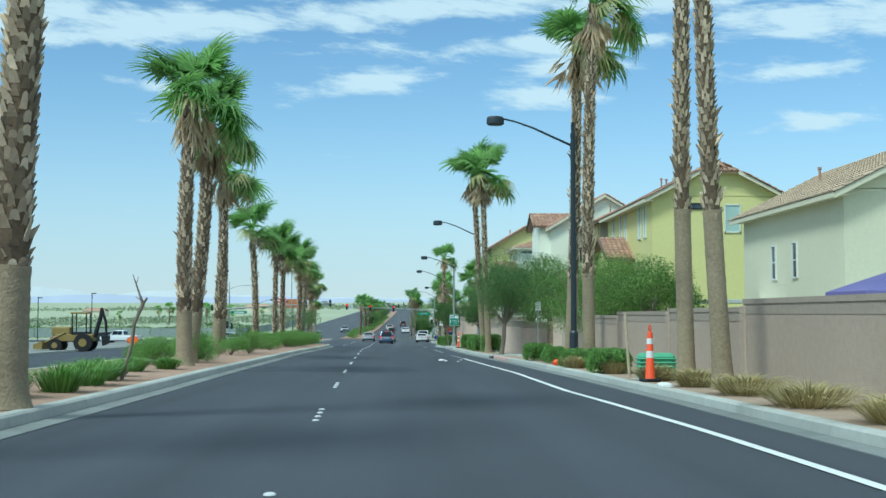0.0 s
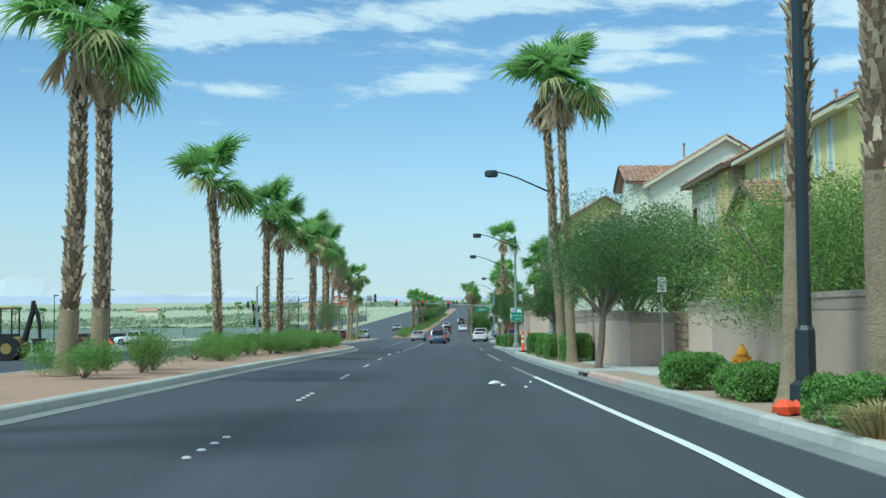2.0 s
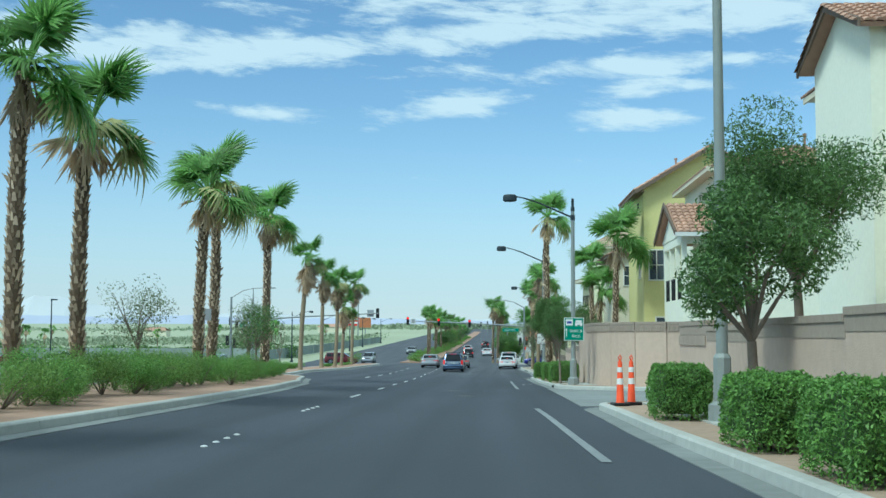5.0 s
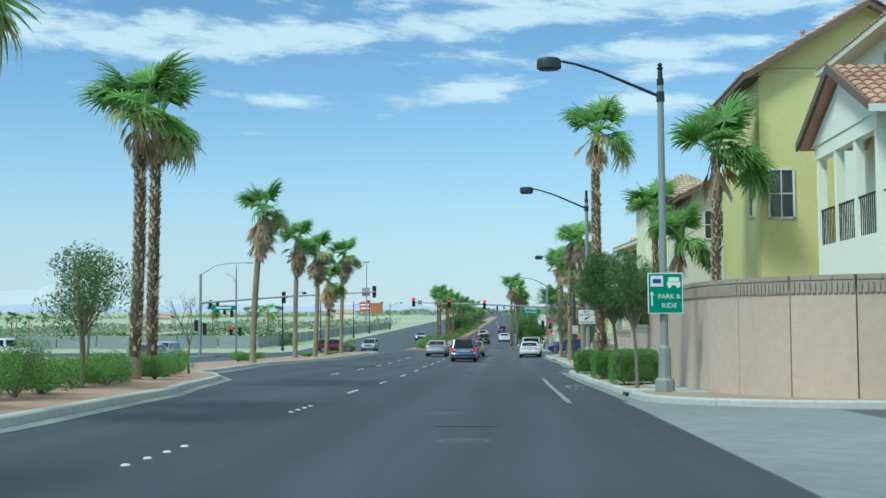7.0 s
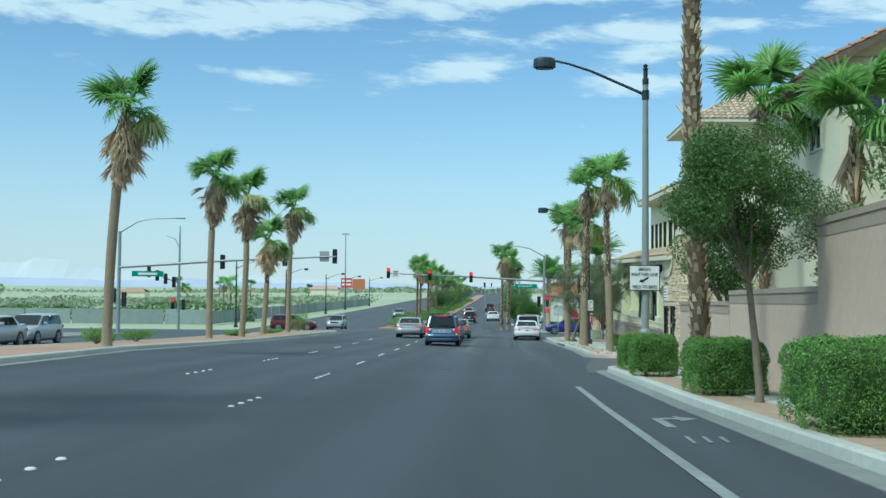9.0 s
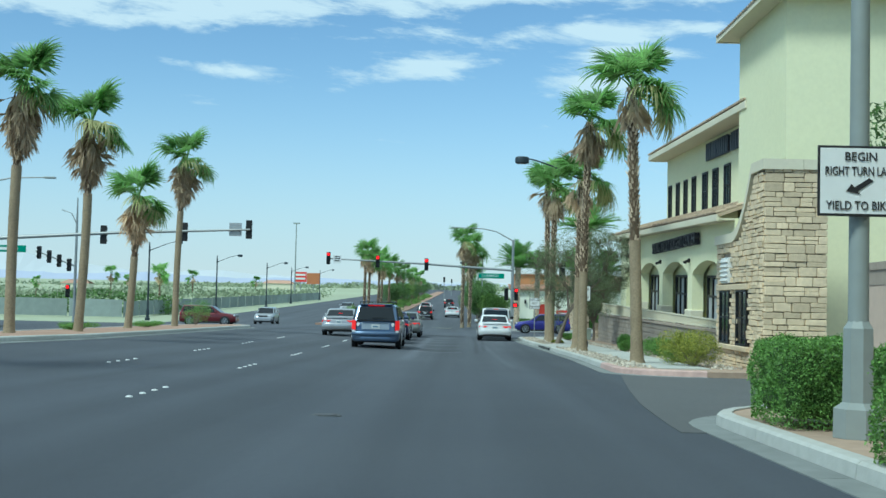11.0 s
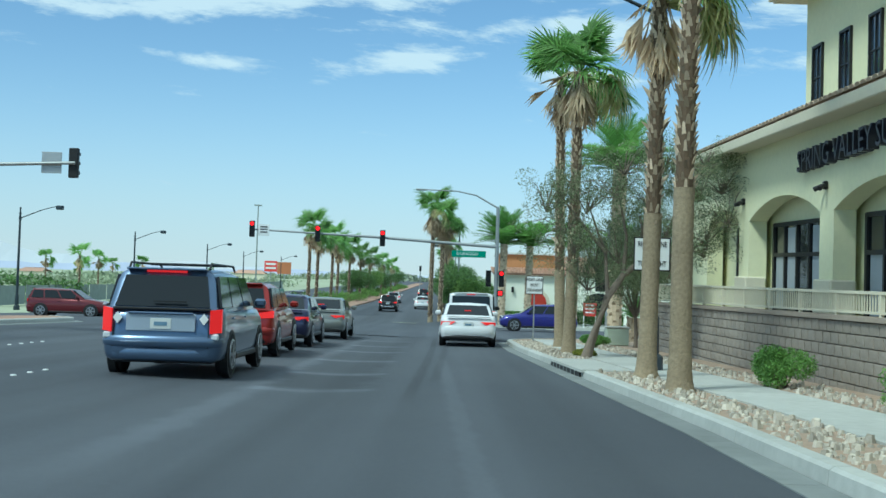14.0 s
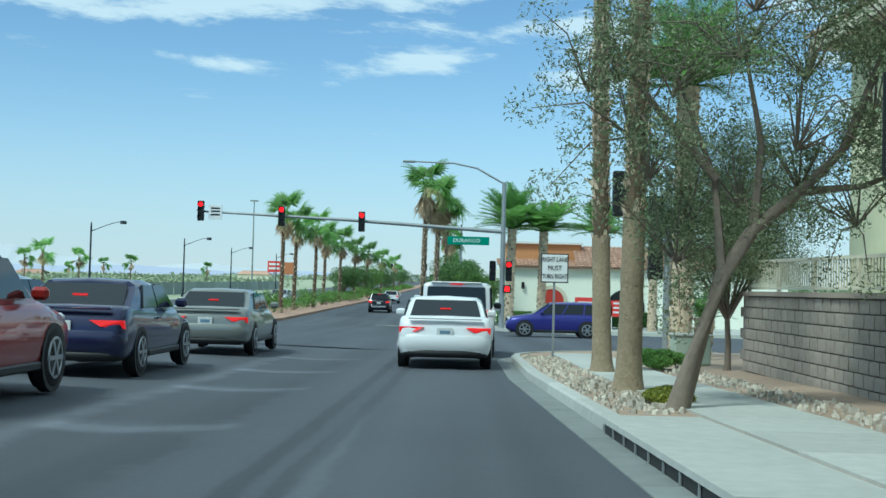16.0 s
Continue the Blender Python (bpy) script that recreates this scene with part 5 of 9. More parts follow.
# shrubs on the median
rnd = random.Random(9)
k = 0
for y0, y1, step, hh in ((32.5, 41, 1.5, 0.9), (47, 53, 1.7, 0.95), (60.5, 72, 1.3, 0.9), (72, 100, 0.95, 0.95), (100, 118, 1.2, 0.75)):
    y = y0
    while y < y1:
        x = KERB_L1(y) - rnd.uniform(1.3, 2.7)
        shrub(x, y, rnd.uniform(0.65, 0.95) * (0.8 + 0.3 * hh), hh * rnd.uniform(0.8, 1.15), 800 + k, LEAF_BRIGHT if rnd.random() < 0.25 else SHRUB, "loose green shrub on the median", leaves=3700, size=0.033)
        k += 1
        y += step * rnd.uniform(0.8, 1.2)
for k, (x, y, r, h) in enumerate(((-5.4, 18.4, 0.6, 0.5), (-5.7, 16.8, 0.6, 0.5), (-5.6, 20.6, 0.7, 0.5), (-5.9, 22.6, 0.8, 0.5), (-6.1, 24.6, 0.5, 0.36), (-6.4, 27.4, 0.6, 0.4), (-6.0, 29.4, 0.5, 0.35), (-6.7, 18.6, 0.6, 0.4))):
    grass_tuft(x, y, r, h, 860 + k, SHRUB, "thin green desert grass on the median")
for k, (x, y, r, h) in enumerate(((-15.0, 186.9, 1.1, 1.45), (-14.6, 142, 0.8, 0.6), (-15.0, 148, 0.8, 0.5), (-14.8, 166, 0.9, 0.3), (-14.6, 175, 0.9, 0.3))):
    shrub(x, y, r, h, 880 + k, SHRUB, "grey-green shrub at the end of the median" if h > 1 else "low dry shrub on the median")
# clinic shrubs
for k, (x, y, r, h, lf, lb) in enumerate(((6.5, 166.2, 0.62, 0.72, HEDGE, "rounded dark green shrub below the clinic wall"), (6.75, 161.0, 0.8, 0.75, HEDGE, "rounded green shrub below the clinic wall"), (6.3, 155.0, 0.75, 0.75, HEDGE, "rounded green shrub below the clinic wall"),
        (6.05, 151.6, 1.0, 1.0, SHRUB_YELLOW, "yellow-green flowering shrub by the driveway"), (8.4, 148.7, 0.85, 0.8, HEDGE, "rounded green shrub by the driveway"), (5.9, 185.0, 0.6, 0.4, SHRUB, "low green shrub at the corner"), (4.55, 176.9, 0.35, 0.2, SHRUB_YELLOW, "low green weeds at the tree foot"))):
    shrub(x, y, r, h, 900 + k, lf, lb, leaves=5200, size=0.04, group="clinic shrubs")

# ---- street lamps, signals and signs ----
def street_lamp(x, y, h, reach, lower=LAMP_DARK, side=-1, head=1.0, base_h=0.14, label="", group="street lamps"):
    """Steel pole with finial, curved arm and a drum-shaped lamp head; side -1: the arm points to smaller x."""
    t = thing("street_lamp", label or "street lamp with dark arm and drum-shaped head", "street lamp", pose(x, y, gz(x, y) + base_h), group)
    m = Mesh().tube([(0, 0, 0), (0, 0, 0.28), (0, 0, 0.34), (0, 0, 1.05), (0, 0, 1.12)], [0.24, 0.235, 0.15, 0.145, 0.1], 8)
    part("base_cover", m, lower, t)
    part("pole", Mesh().tube([(0, 0, 1.0), (0, 0, h * 0.5), (0, 0, h - 0.55)], [0.1, 0.09, 0.075], 12), lower, t, smooth=50)
    m = Mesh().tube([(0, 0, h - 0.56), (0, 0, h - 0.4), (0, 0, h - 0.38), (0, 0, h - 0.2)], [0.085, 0.085, 0.06, 0.06], 12)
    m.tube([(0, 0, h - 0.2), (0, 0, h - 0.13), (0, 0, h - 0.1), (0, 0, h - 0.04), (0, 0, h)], [0.05, 0.08, 0.045, 0.07, 0.02], 10)
    part("finial", m, LAMP_DARK, t, smooth=50)
    ah = h - 0.62
    pts = [(0, 0, ah - 0.22), (side * reach * 0.3, 0, ah + 0.1), (side * reach * 0.6, 0, ah + 0.42), (side * reach * 0.85, 0, ah + 0.62), (side * reach, 0, ah + 0.7)]
    m = Mesh().tube(pts, [0.042, 0.038, 0.034, 0.03, 0.03], 8)
    m.tube([(0, 0, ah - 0.34), (0, 0, ah - 0.1)], 0.1, 12)
    part("arm", m, LAMP_DARK, t, smooth=50)
    c = Vector((side * (reach + 0.3 * head), 0, ah + 0.64))
    m = Mesh()
    rings = []
    for dz, s in ((-0.13, 0.92), (-0.12, 1.0), (0.06, 1.0), (0.12, 0.92), (0.15, 0.7)):
        rings.append([c + Vector((math.cos(a) * 0.3 * s * head, math.sin(a) * 0.2 * s * head, dz * head)) for a in [k * math.pi / 10 for k in range(20)]])
    part("lamp_head", m.loft(rings), LAMP_DARK, t, smooth=40)
    m = Mesh().loft([[c + Vector((math.cos(a) * 0.24 * head, math.sin(a) * 0.15 * head, dz * head)) for a in [k * math.pi / 8 for k in range(16)]] for dz in (-0.16, -0.125)])
    part("lens", m, LENS_DARK, t)
    return t


street_lamp(5.55, 39.9, 8.25, 2.35, LAMP_DARK)
street_lamp(4.38, 75.9, 8.1, 2.3, STEEL_PAINT, label="street lamp with grey pole and drum-shaped head")
street_lamp(3.98, 107.1, 8.0, 2.4, STEEL_PAINT, label="street lamp with grey pole, carrying a green sign")
street_lamp(3.72, 131.8, 8.2, 2.4, STEEL_PAINT, label="street lamp with grey pole, carrying a white sign")
street_lamp(5.13, 170.5, 7.9, 2.4, LAMP_SLATE, label="street lamp with dark pole, carrying a white sign")
for x, y, h in ((-30.2, 234, 7.6), (-30.8, 268.9, 7.2), (-29.8, 301.5, 6.9), (-31.5, 340, 6.8), (-31.5, 385, 6.8)):
    street_lamp(x, y, h, 2.6, LAMP_DARK, 1, 1.0, label="dark street lamp on the far side", group="street lamps on the far side")
for x, y, h in ((2.6, 262, 7.5), (2.7, 300, 7.5), (2.8, 345, 7.5), (2.9, 400, 7.5), (3, 470, 7.5)):
    street_lamp(x, y, h, 2.2, STEEL_PAINT, label="street lamp beyond the crossing", group="street lamps beyond the crossing")
for x, y, h in ((-51.6, 193, 8.4), (-64, 205, 8), (-60, 150, 7.5)):
    t = thing("lot_lamp", "thin parking lot lamp on a dark pole", "lamp", pose(x, y, gz(x, y) - 0.6), "parking lot lamps")
    part("pole", Mesh().tube([(0, 0, 0), (0, 0, h)], [0.09, 0.07], 8), LAMP_DARK, t)
    part("lamp_head", Mesh().box(0.3, 0, h, 0.75, 0.35, 0.16, bevel=0.04), LAMP_DARK, t)
t = thing("mast", "very tall thin light mast far off", "mast", pose(-42, 420, gz(-42, 420)))
part("pole", Mesh().tube([(0, 0, 0), (0, 0, 19)], [0.2, 0.12], 8), STEEL_PAINT, t)
part("lamp_rack", Mesh().box(0, 0, 19, 1.8, 0.4, 0.3), STEEL_PAINT, t)


def signal_head(parent, c, facing, lit=None, size=1.0, name="signal_head"):
    """Three-lens signal; facing -1 looks towards smaller y."""
    c = Vector(c)
    h = part(name, Mesh().box(c.x, c.y, c.z, 0.36 * size, 0.2, 1.12 * size, bevel=0.03), BLACK, parent)
    for k in range(3):
        z = c.z + (1 - k) * 0.355 * size
        on = lit == k
        part("lens", Mesh().disc((c.x, c.y + facing * 0.105, z), 0.135 * size, "y", 0.02), RED_LIGHT if on else LENS_DARK, h, "lit red lens" if on else "")
        v = Mesh()
        ring = []
        for dy in (0.1, 0.3):
            ring.append([(c.x + math.cos(a) * 0.155 * size, c.y + facing * dy, z + math.sin(a) * 0.155 * size) for a in [radians(-20 + 22 * q) for q in range(11)]])
        v.loft(ring, caps=False, closed=False)
        part("visor", v, BLACK, h)
    return h


def mast_arm(x, y, h, arm_z, tip, heads, facing, lamp_reach, label, name_plate=None, tilt=0.25):
    """Signal mast: tapered pole, long arm with heads, and a curved lamp arm on top."""
    z0 = gz(x, y) + 0.05
    t = thing("signal_mast", label, "traffic signal", pose(x, y, z0))
    part("pole", Mesh().tube([(0, 0, 0), (0, 0, 0.06), (0, 0, 0.08), (0, 0, h)], [0.3, 0.3, 0.16, 0.12], 12), GALV, t, smooth=50)
    part("arm", Mesh().tube([(0, 0, arm_z), (tip * 0.5, 0, arm_z + tilt * 0.6), (tip, 0, arm_z + tilt)], [0.12, 0.095, 0.06], 10), GALV, t, smooth=50)
    s = 1 if lamp_reach > 0 else -1
    a = abs(lamp_reach)
    part("lamp_arm", Mesh().tube([(0, 0, h - 0.1), (s * a * 0.3, 0, h + 0.75), (s * a * 0.55, 0, h + 1.0), (s * a, 0, h + 1.05)], [0.06, 0.05, 0.045, 0.04], 8), GALV, t, smooth=50)
    part("lamp_head", Mesh().box(s * (a + 0.2), 0, h + 1.04, 0.7, 0.28, 0.12, bevel=0.04), STEEL_PAINT, t)
    for hx, lit in heads:
        f = hx / tip
        signal_head(t, (hx, facing * 0.2, arm_z + tilt * f + 0.02), facing, lit)
    return t


FACE = lambda x, y, z, rz=0: pose(x, y, z, 90, 0, rz)
# far right corner: faces the camera
mr = mast_arm(4.75, 229.0, 8.3, 5.5, -17.2, ((-17.0, 0), (-12.45, 0), (-7.95, 0)), -1, -5.2, "galvanised signal mast with three red lights", tilt=0.75)
p = part("street_name_sign", Mesh().box(-1.95, -0.16, 4.95, 2.35, 0.03, 0.46, bevel=0.01), SIGN_GREEN, mr, "green street name sign")
text_part("lettering", "DURANGO", 0.3, SIGN_WHITE, p, FACE(-2.05, -0.18, 4.95))
p = part("lane_sign", Mesh().box(-16.2, -0.1, 6.2, 0.75, 0.03, 0.8, bevel=0.01), SIGN_WHITE, mr, "small white lane sign")
for dz in (0.22, 0.05, -0.14):
    part("sign_bar", Mesh().box(-16.2, -0.118, 6.2 + dz, 0.5, 0.006, 0.09), SIGN_BLACK, p)
signal_head(mr, (0.35, -0.2, 3.3), -1, 0)
signal_head(mr, (-0.55, -0.05, 3.3), -1, None)
part("walk_signal", Mesh().box(0.28, -0.2, 2.3, 0.42, 0.22, 0.45, bevel=0.03), BLACK, mr)
part("walk_lens", Mesh().box(0.28, -0.315, 2.3, 0.26, 0.01, 0.26), RED_LIGHT, mr, "lit red hand lens")
part("controller_box", Mesh().box(-0.25, -0.1, 1.3, 0.3, 0.25, 0.5, bevel=0.02), GALV, mr)
# near left corner: seen from behind
ml = mast_arm(-29.8, 191.0, 8.0, 5.2, 17.0, ((16.9, None), (8.1, None), (13.0, None)), 1, 4.6, "galvanised signal mast seen from behind", tilt=0.95)
part("sign_back", Mesh().box(16.1, 0.1, 6.15, 0.75, 0.03, 0.8, bevel=0.01), SIGN_BACK, ml)
p = part("street_name_sign", Mesh().box(2.3, -0.14, 4.7, 2.5, 0.03, 0.42, bevel=0.01), SIGN_GREEN, ml, "green street name sign")
part("sign_bar", Mesh().box(2.3, -0.158, 4.7, 1.5, 0.006, 0.16), SIGN_WHITE, p)
signal_head(ml, (-0.4, 0, 3.0), 1)
signal_head(ml, (0.42, 0, 2.7), 1)
# signal pole across on the left with a cluster of heads
t = thing("signal_pole", "tall signal pole with a lamp and a cluster of dark heads", "traffic signal", pose(-34.2, 224.4, gz(-34.2, 224.4)))
part("pole", Mesh().tube([(0, 0, 0), (0, 0, 8.5), (0, 0, 11)], [0.15, 0.11, 0.05], 10), GALV, t, smooth=50)
part("lamp_arm", Mesh().tube([(0, 0, 8.6), (-0.5, 0, 9.6), (-1.4, 0, 9.9)], [0.05, 0.04, 0.035], 8), GALV, t)
for k in range(4):
    signal_head(t, (-0.5 - 0.9 * k, -0.2, 5.0 + 0.35 * k), -1)
part("arm", Mesh().tube([(0, 0, 4.9), (-3.6, 0, 6.2)], [0.07, 0.05], 8), GALV, t)
signal_head(t, (-0.55, -0.2, 2.7), -1, 0)
signal_head(t, (0.5, 0, 2.6), 1)
# pole at the near right corner
t = thing("signal_pole", "grey signal pole with dark heads at the corner", "traffic signal", pose(7.3, 192.0, gz(7.3, 192.0) + 0.14))
part("pole", Mesh().tube([(0, 0, 0), (0, 0, 4.6)], [0.11, 0.09], 10), GALV, t, smooth=50)
signal_head(t, (-0.3, 0.1, 3.4), 1)
signal_head(t, (-0.3, 0.05, 2.45), 1)
signal_head(t, (-1.2, 0.1, 4.0), 1)
part("bracket", Mesh().tube([(0, 0, 4.2), (-1.2, 0, 4.25)], 0.03, 6), GALV, t)


def sign_plate(x, y, z, w, h, material, parent=None, thick=0.012, border=None, rz=0, label="", name="sign", post=True, post_h=None, category="sign"):
    """A sheet-metal sign facing the camera, on its own post or fixed to a lamp pole."""
    g = gz(x, y) + 0.15
    t = thing(name, label, category, pose(x, y, g, 0, 0, rz))
    c = z - g
    if post:
        part("post", Mesh().box(0, 0.035, (c + h * 0.4) / 2, 0.05, 0.045, c + h * 0.4), GALV, t)
    else:
        part("clamp", Mesh().box(0, 0.06, c, 0.12, 0.14, 0.06), GALV, t)
    if border is not None:
        part("border", Mesh().box(0, -thick / 2, c, w, thick, h, bevel=0.005), border, t)
        part("panel", Mesh().box(0, -thick - 0.002, c, w - 0.05, 0.006, h - 0.05, bevel=0.002), material, t)
    else:
        part("panel", Mesh().box(0, -thick / 2, c, w, thick, h, bevel=0.005), material, t)
    return t, c


# right lane must turn right, twice
for x, y, z, w, h, post in ((5.07, 170.32, -0.69, 0.72, 0.66, False), (4.3, 189.5, -1.19, 0.62, 0.66, True)):
    t, c = sign_plate(x, y, z, w, h, SIGN_WHITE, border=SIGN_BLACK, label="white sheet-metal turn lane sign with black lettering", name="lane_sign", post=post)
    for words, dz, ww in (("RIGHT LANE", 0.19, 0.56), ("MUST", 0.0, 0.3), ("TURN RIGHT", -0.19, 0.56)):
        text_part("lettering", words, 0.15, SIGN_BLACK, t, FACE(0, -0.024, c + dz), width=ww)
# begin right turn lane, yield to bikes
t, c = sign_plate(3.68, 131.66, 0.15, 0.82, 0.68, SIGN_WHITE, border=SIGN_BLACK, label="white sheet-metal begin turn lane sign on a pole", name="lane_sign", post=False)
for words, dz, ww in (("BEGIN", 0.23, 0.3), ("RIGHT TURN LANE", 0.09, 0.68), ("YIELD TO BIKES", -0.24, 0.66)):
    text_part("lettering", words, 0.12, SIGN_BLACK, t, FACE(0, -0.024, c + dz), width=ww)
m = Mesh().prism([(-0.14, -0.026, c - 0.1), (0.0, -0.026, c - 0.13), (-0.03, -0.026, c - 0.1), (0.12, -0.026, c + 0.0), (0.08, -0.026, c + 0.03), (-0.06, -0.026, c - 0.06), (-0.09, -0.026, c - 0.03)], (0, 0, 0), (0, 0.004, 0))
part("arrow", m, SIGN_BLACK, t)
# park and ride
t, c = sign_plate(4.0, 106.93, 0.62, 0.84, 0.98, SIGN_GREEN, border=SIGN_WHITE, label="green park and ride sign on a lamp pole", name="direction_sign", post=False)
part("logo_panel", Mesh().box(-0.2, -0.023, c + 0.29, 0.3, 0.006, 0.26), SIGN_WHITE, t)
part("logo_bar", Mesh().box(-0.2, -0.028, c + 0.29, 0.2, 0.006, 0.1), SIGN_BLUE, t)
m = Mesh().box(0.2, -0.023, c + 0.33, 0.26, 0.006, 0.1).box(0.2, -0.023, c + 0.23, 0.32, 0.006, 0.09).disc((0.1, -0.025, c + 0.17), 0.045, "y", 0.008).disc((0.3, -0.025, c + 0.17), 0.045, "y", 0.008)
part("vehicle_symbol", m, SIGN_WHITE, t)
m = Mesh().box(-0.32, -0.023, c - 0.16, 0.035, 0.006, 0.3).add([(-0.38, -0.026, c - 0.05), (-0.26, -0.026, c - 0.05), (-0.32, -0.026, c + 0.05)], [(0, 1, 2)])
part("arrow", m, SIGN_WHITE, t)
text_part("lettering", "PARK &", 0.16, SIGN_WHITE, t, FACE(0.09, -0.024, c - 0.08), width=0.52)
text_part("lettering", "RIDE", 0.16, SIGN_WHITE, t, FACE(0.09, -0.024, c - 0.3), width=0.34)
# no parking fire lane
t, c = sign_plate(6.0, 55.2, 1.55, 0.3, 0.46, SIGN_WHITE, border=SIGN_BLACK, label="white no parking fire lane sign on a post", name="parking_sign")
for words, dz, ww in (("NO", 0.15, 0.1), ("PARKING", 0.05, 0.2), ("FIRE", -0.05, 0.12), ("LANE", -0.14, 0.14)):
    text_part("lettering", words, 0.08, LETTER, t, FACE(0, -0.024, c + dz), width=ww)
# back of a sign on the median
t, c = sign_plate(-8.9, 94.7, 1.0, 0.5, 0.38, SIGN_BACK, label="grey back of a sign on the median", name="road_sign")
# orange warning sign of the works
for x, y in ((-23.5, 101.0),):
    t = thing("warning_sign", "orange diamond works sign on a low stand", "sign", pose(x, y, gz(x, y)), "orange works signs")
    part("stand", Mesh().box(0, 0.03, 0.45, 0.05, 0.04, 0.9).box(0, 0.2, 0.03, 0.6, 0.5, 0.05), GALV, t)
    part("panel", Mesh().prism([(0.56, 0, 0.72), (0, 0, 1.28), (-0.56, 0, 0.72), (0, 0, 0.16)], (0, 0, 0), (0, -0.012, 0)), ORANGE_SIGN, t)
t = thing("stake", "rusty steel post beside the wall", "stake", pose(5.2, 27.9, gz(5.2, 27.9) + 0.1))
part("pole", Mesh().tube([(0, 0, 0), (-0.1, 0, 1.55)], [0.035, 0.03], 6), BARK, t)


def cone(x, y, h=1.08, rz=0, base=0.14, fat=1.0, label="tall orange traffic cone with two white bands"):
    t = thing("traffic_cone", label, "traffic cone", pose(x, y, gz(x, y) + base, 0, 0, rz), "traffic cones")
    part("base", Mesh().box(0, 0, 0.035, 0.36, 0.36, 0.07, bevel=0.02), BLACK, t)
    prof = lambda f: fat * (0.088 * (1 - f) + 0.042 * f)
    part("body", Mesh().tube([(0, 0, 0.07), (0, 0, 0.1), (0, 0, h * 0.85), (0, 0, h * 0.88)], [0.1 * fat, prof(0), prof(0.85), 0.04], 16), ORANGE, t, smooth=50)
    for a, b in ((0.42, 0.54), (0.66, 0.76)):
        part("band", Mesh().tube([(0, 0, h * a), (0, 0, h * b)], [prof(a) + 0.006, prof(b) + 0.006], 16), REFLECT, t, smooth=50)
    part("handle", Mesh().tube([(0, 0, h * 0.87), (-0.035, 0, h * 0.95), (0, 0, h), (0.035, 0, h * 0.95), (0, 0, h * 0.87)], 0.016, 6), ORANGE, t, smooth=50)
    return t


cone(3.38, 82.3, 1.1, 10)
cone(3.68, 82.8, 1.1, 25)
cone(5.08, 24.9, 1.2, 15, fat=1.15)
# green cable cabinet
t = thing("utility_cabinet", "ribbed green plastic utility cabinet behind a cone", "cabinet", pose(5.5, 26.3, gz(5.5, 26.3) + 0.12))
part("body", Mesh().box(0, 0, 0.3, 0.78, 0.55, 0.6, bevel=0.07), GREEN_BOX, t)
for k in range(5):
    part("rib", Mesh().box(0, 0, 0.12 + 0.09 * k, 0.84, 0.6, 0.035, bevel=0.012), GREEN_BOX, t)
part("pad", Mesh().box(0, 0, -0.02, 1.0, 0.8, 0.08), CONCRETE, t)
# hydrant
t = thing("fire_hydrant", "orange-yellow fire hydrant behind a low hedge", "hydrant", pose(6.4, 47.6, gz(6.4, 47.6) + 0.15))
part("barrel", Mesh().tube([(0, 0, 0), (0, 0, 0.04), (0, 0, 0.05), (0, 0, 0.5), (0, 0, 0.52), (0, 0, 0.55)], [0.16, 0.16, 0.11, 0.105, 0.15, 0.15], 14), HYDRANT_Y, t, smooth=40)
part("bonnet", Mesh().tube([(0, 0, 0.55), (0, 0, 0.62), (0, 0, 0.68), (0, 0, 0.7), (0, 0, 0.76)], [0.13, 0.11, 0.06, 0.035, 0.03], 14), HYDRANT_Y, t, smooth=40)
for d in ((1, 0), (-1, 0), (0, -1)):
    part("nozzle", Mesh().tube([(0.08 * d[0], 0.08 * d[1], 0.42), (0.2 * d[0], 0.2 * d[1], 0.42)], [0.07, 0.075], 10), HYDRANT_Y, t, smooth=40)
# orange rag in the verge
t = thing("bag", "crumpled orange plastic bag beside the kerb", "bag", pose(4.75, 37.9, gz(4.75, 37.9) + 0.14))
m = Mesh()
rnd = random.Random(3)
m.loft([[(math.cos(a) * r * rnd.uniform(0.7, 1.2), math.sin(a) * r * 1.3 * rnd.uniform(0.7, 1.2), z + rnd.uniform(-0.02, 0.03)) for a in [k * 0.6283 for k in range(10)]] for z, r in ((0.0, 0.18), (0.09, 0.2), (0.17, 0.1))])
part("plastic", m, ORANGE, t)
# cable box at the clinic corner
t = thing("utility_box", "low pale green utility box at the corner", "cabinet", pose(7.0, 187.6, gz(7.0, 187.6) + 0.14))
part("body", Mesh().box(0, 0, 0.3, 0.75, 0.6, 0.6, bevel=0.03), mat("pale_green_metal", (0.36, 0.42, 0.34), 0.6, var=0.08), t)
part("lid", Mesh().box(0, 0, 0.62, 0.8, 0.65, 0.06, bevel=0.02), CONCRETE, t)
# litter on the road
for k, (x, y, s) in enumerate(((1.33, 50.0, 0.085), (1.51, 49.0, 0.05), (2.18, 50.6, 0.04), (1.96, 48.2, 0.035), (4.85, 22.4, 0.1))):
    t = thing("litter", "crumpled white paper litter on the asphalt", "litter", pose(x, y, gz(x, y) + (0.006 if k < 4 else 0.15), 0, 0, 40 * k))
    rnd = random.Random(k)
    m = Mesh().loft([[(math.cos(a) * r * s * rnd.uniform(0.7, 1.3) * 1.6, math.sin(a) * r * s * rnd.uniform(0.7, 1.3), z * s) for a in [q * 0.7854 for q in range(8)]] for z, r in ((0, 1), (0.4, 0.9), (0.8, 0.4))])
    part("paper", m, SIGN_WHITE, t)
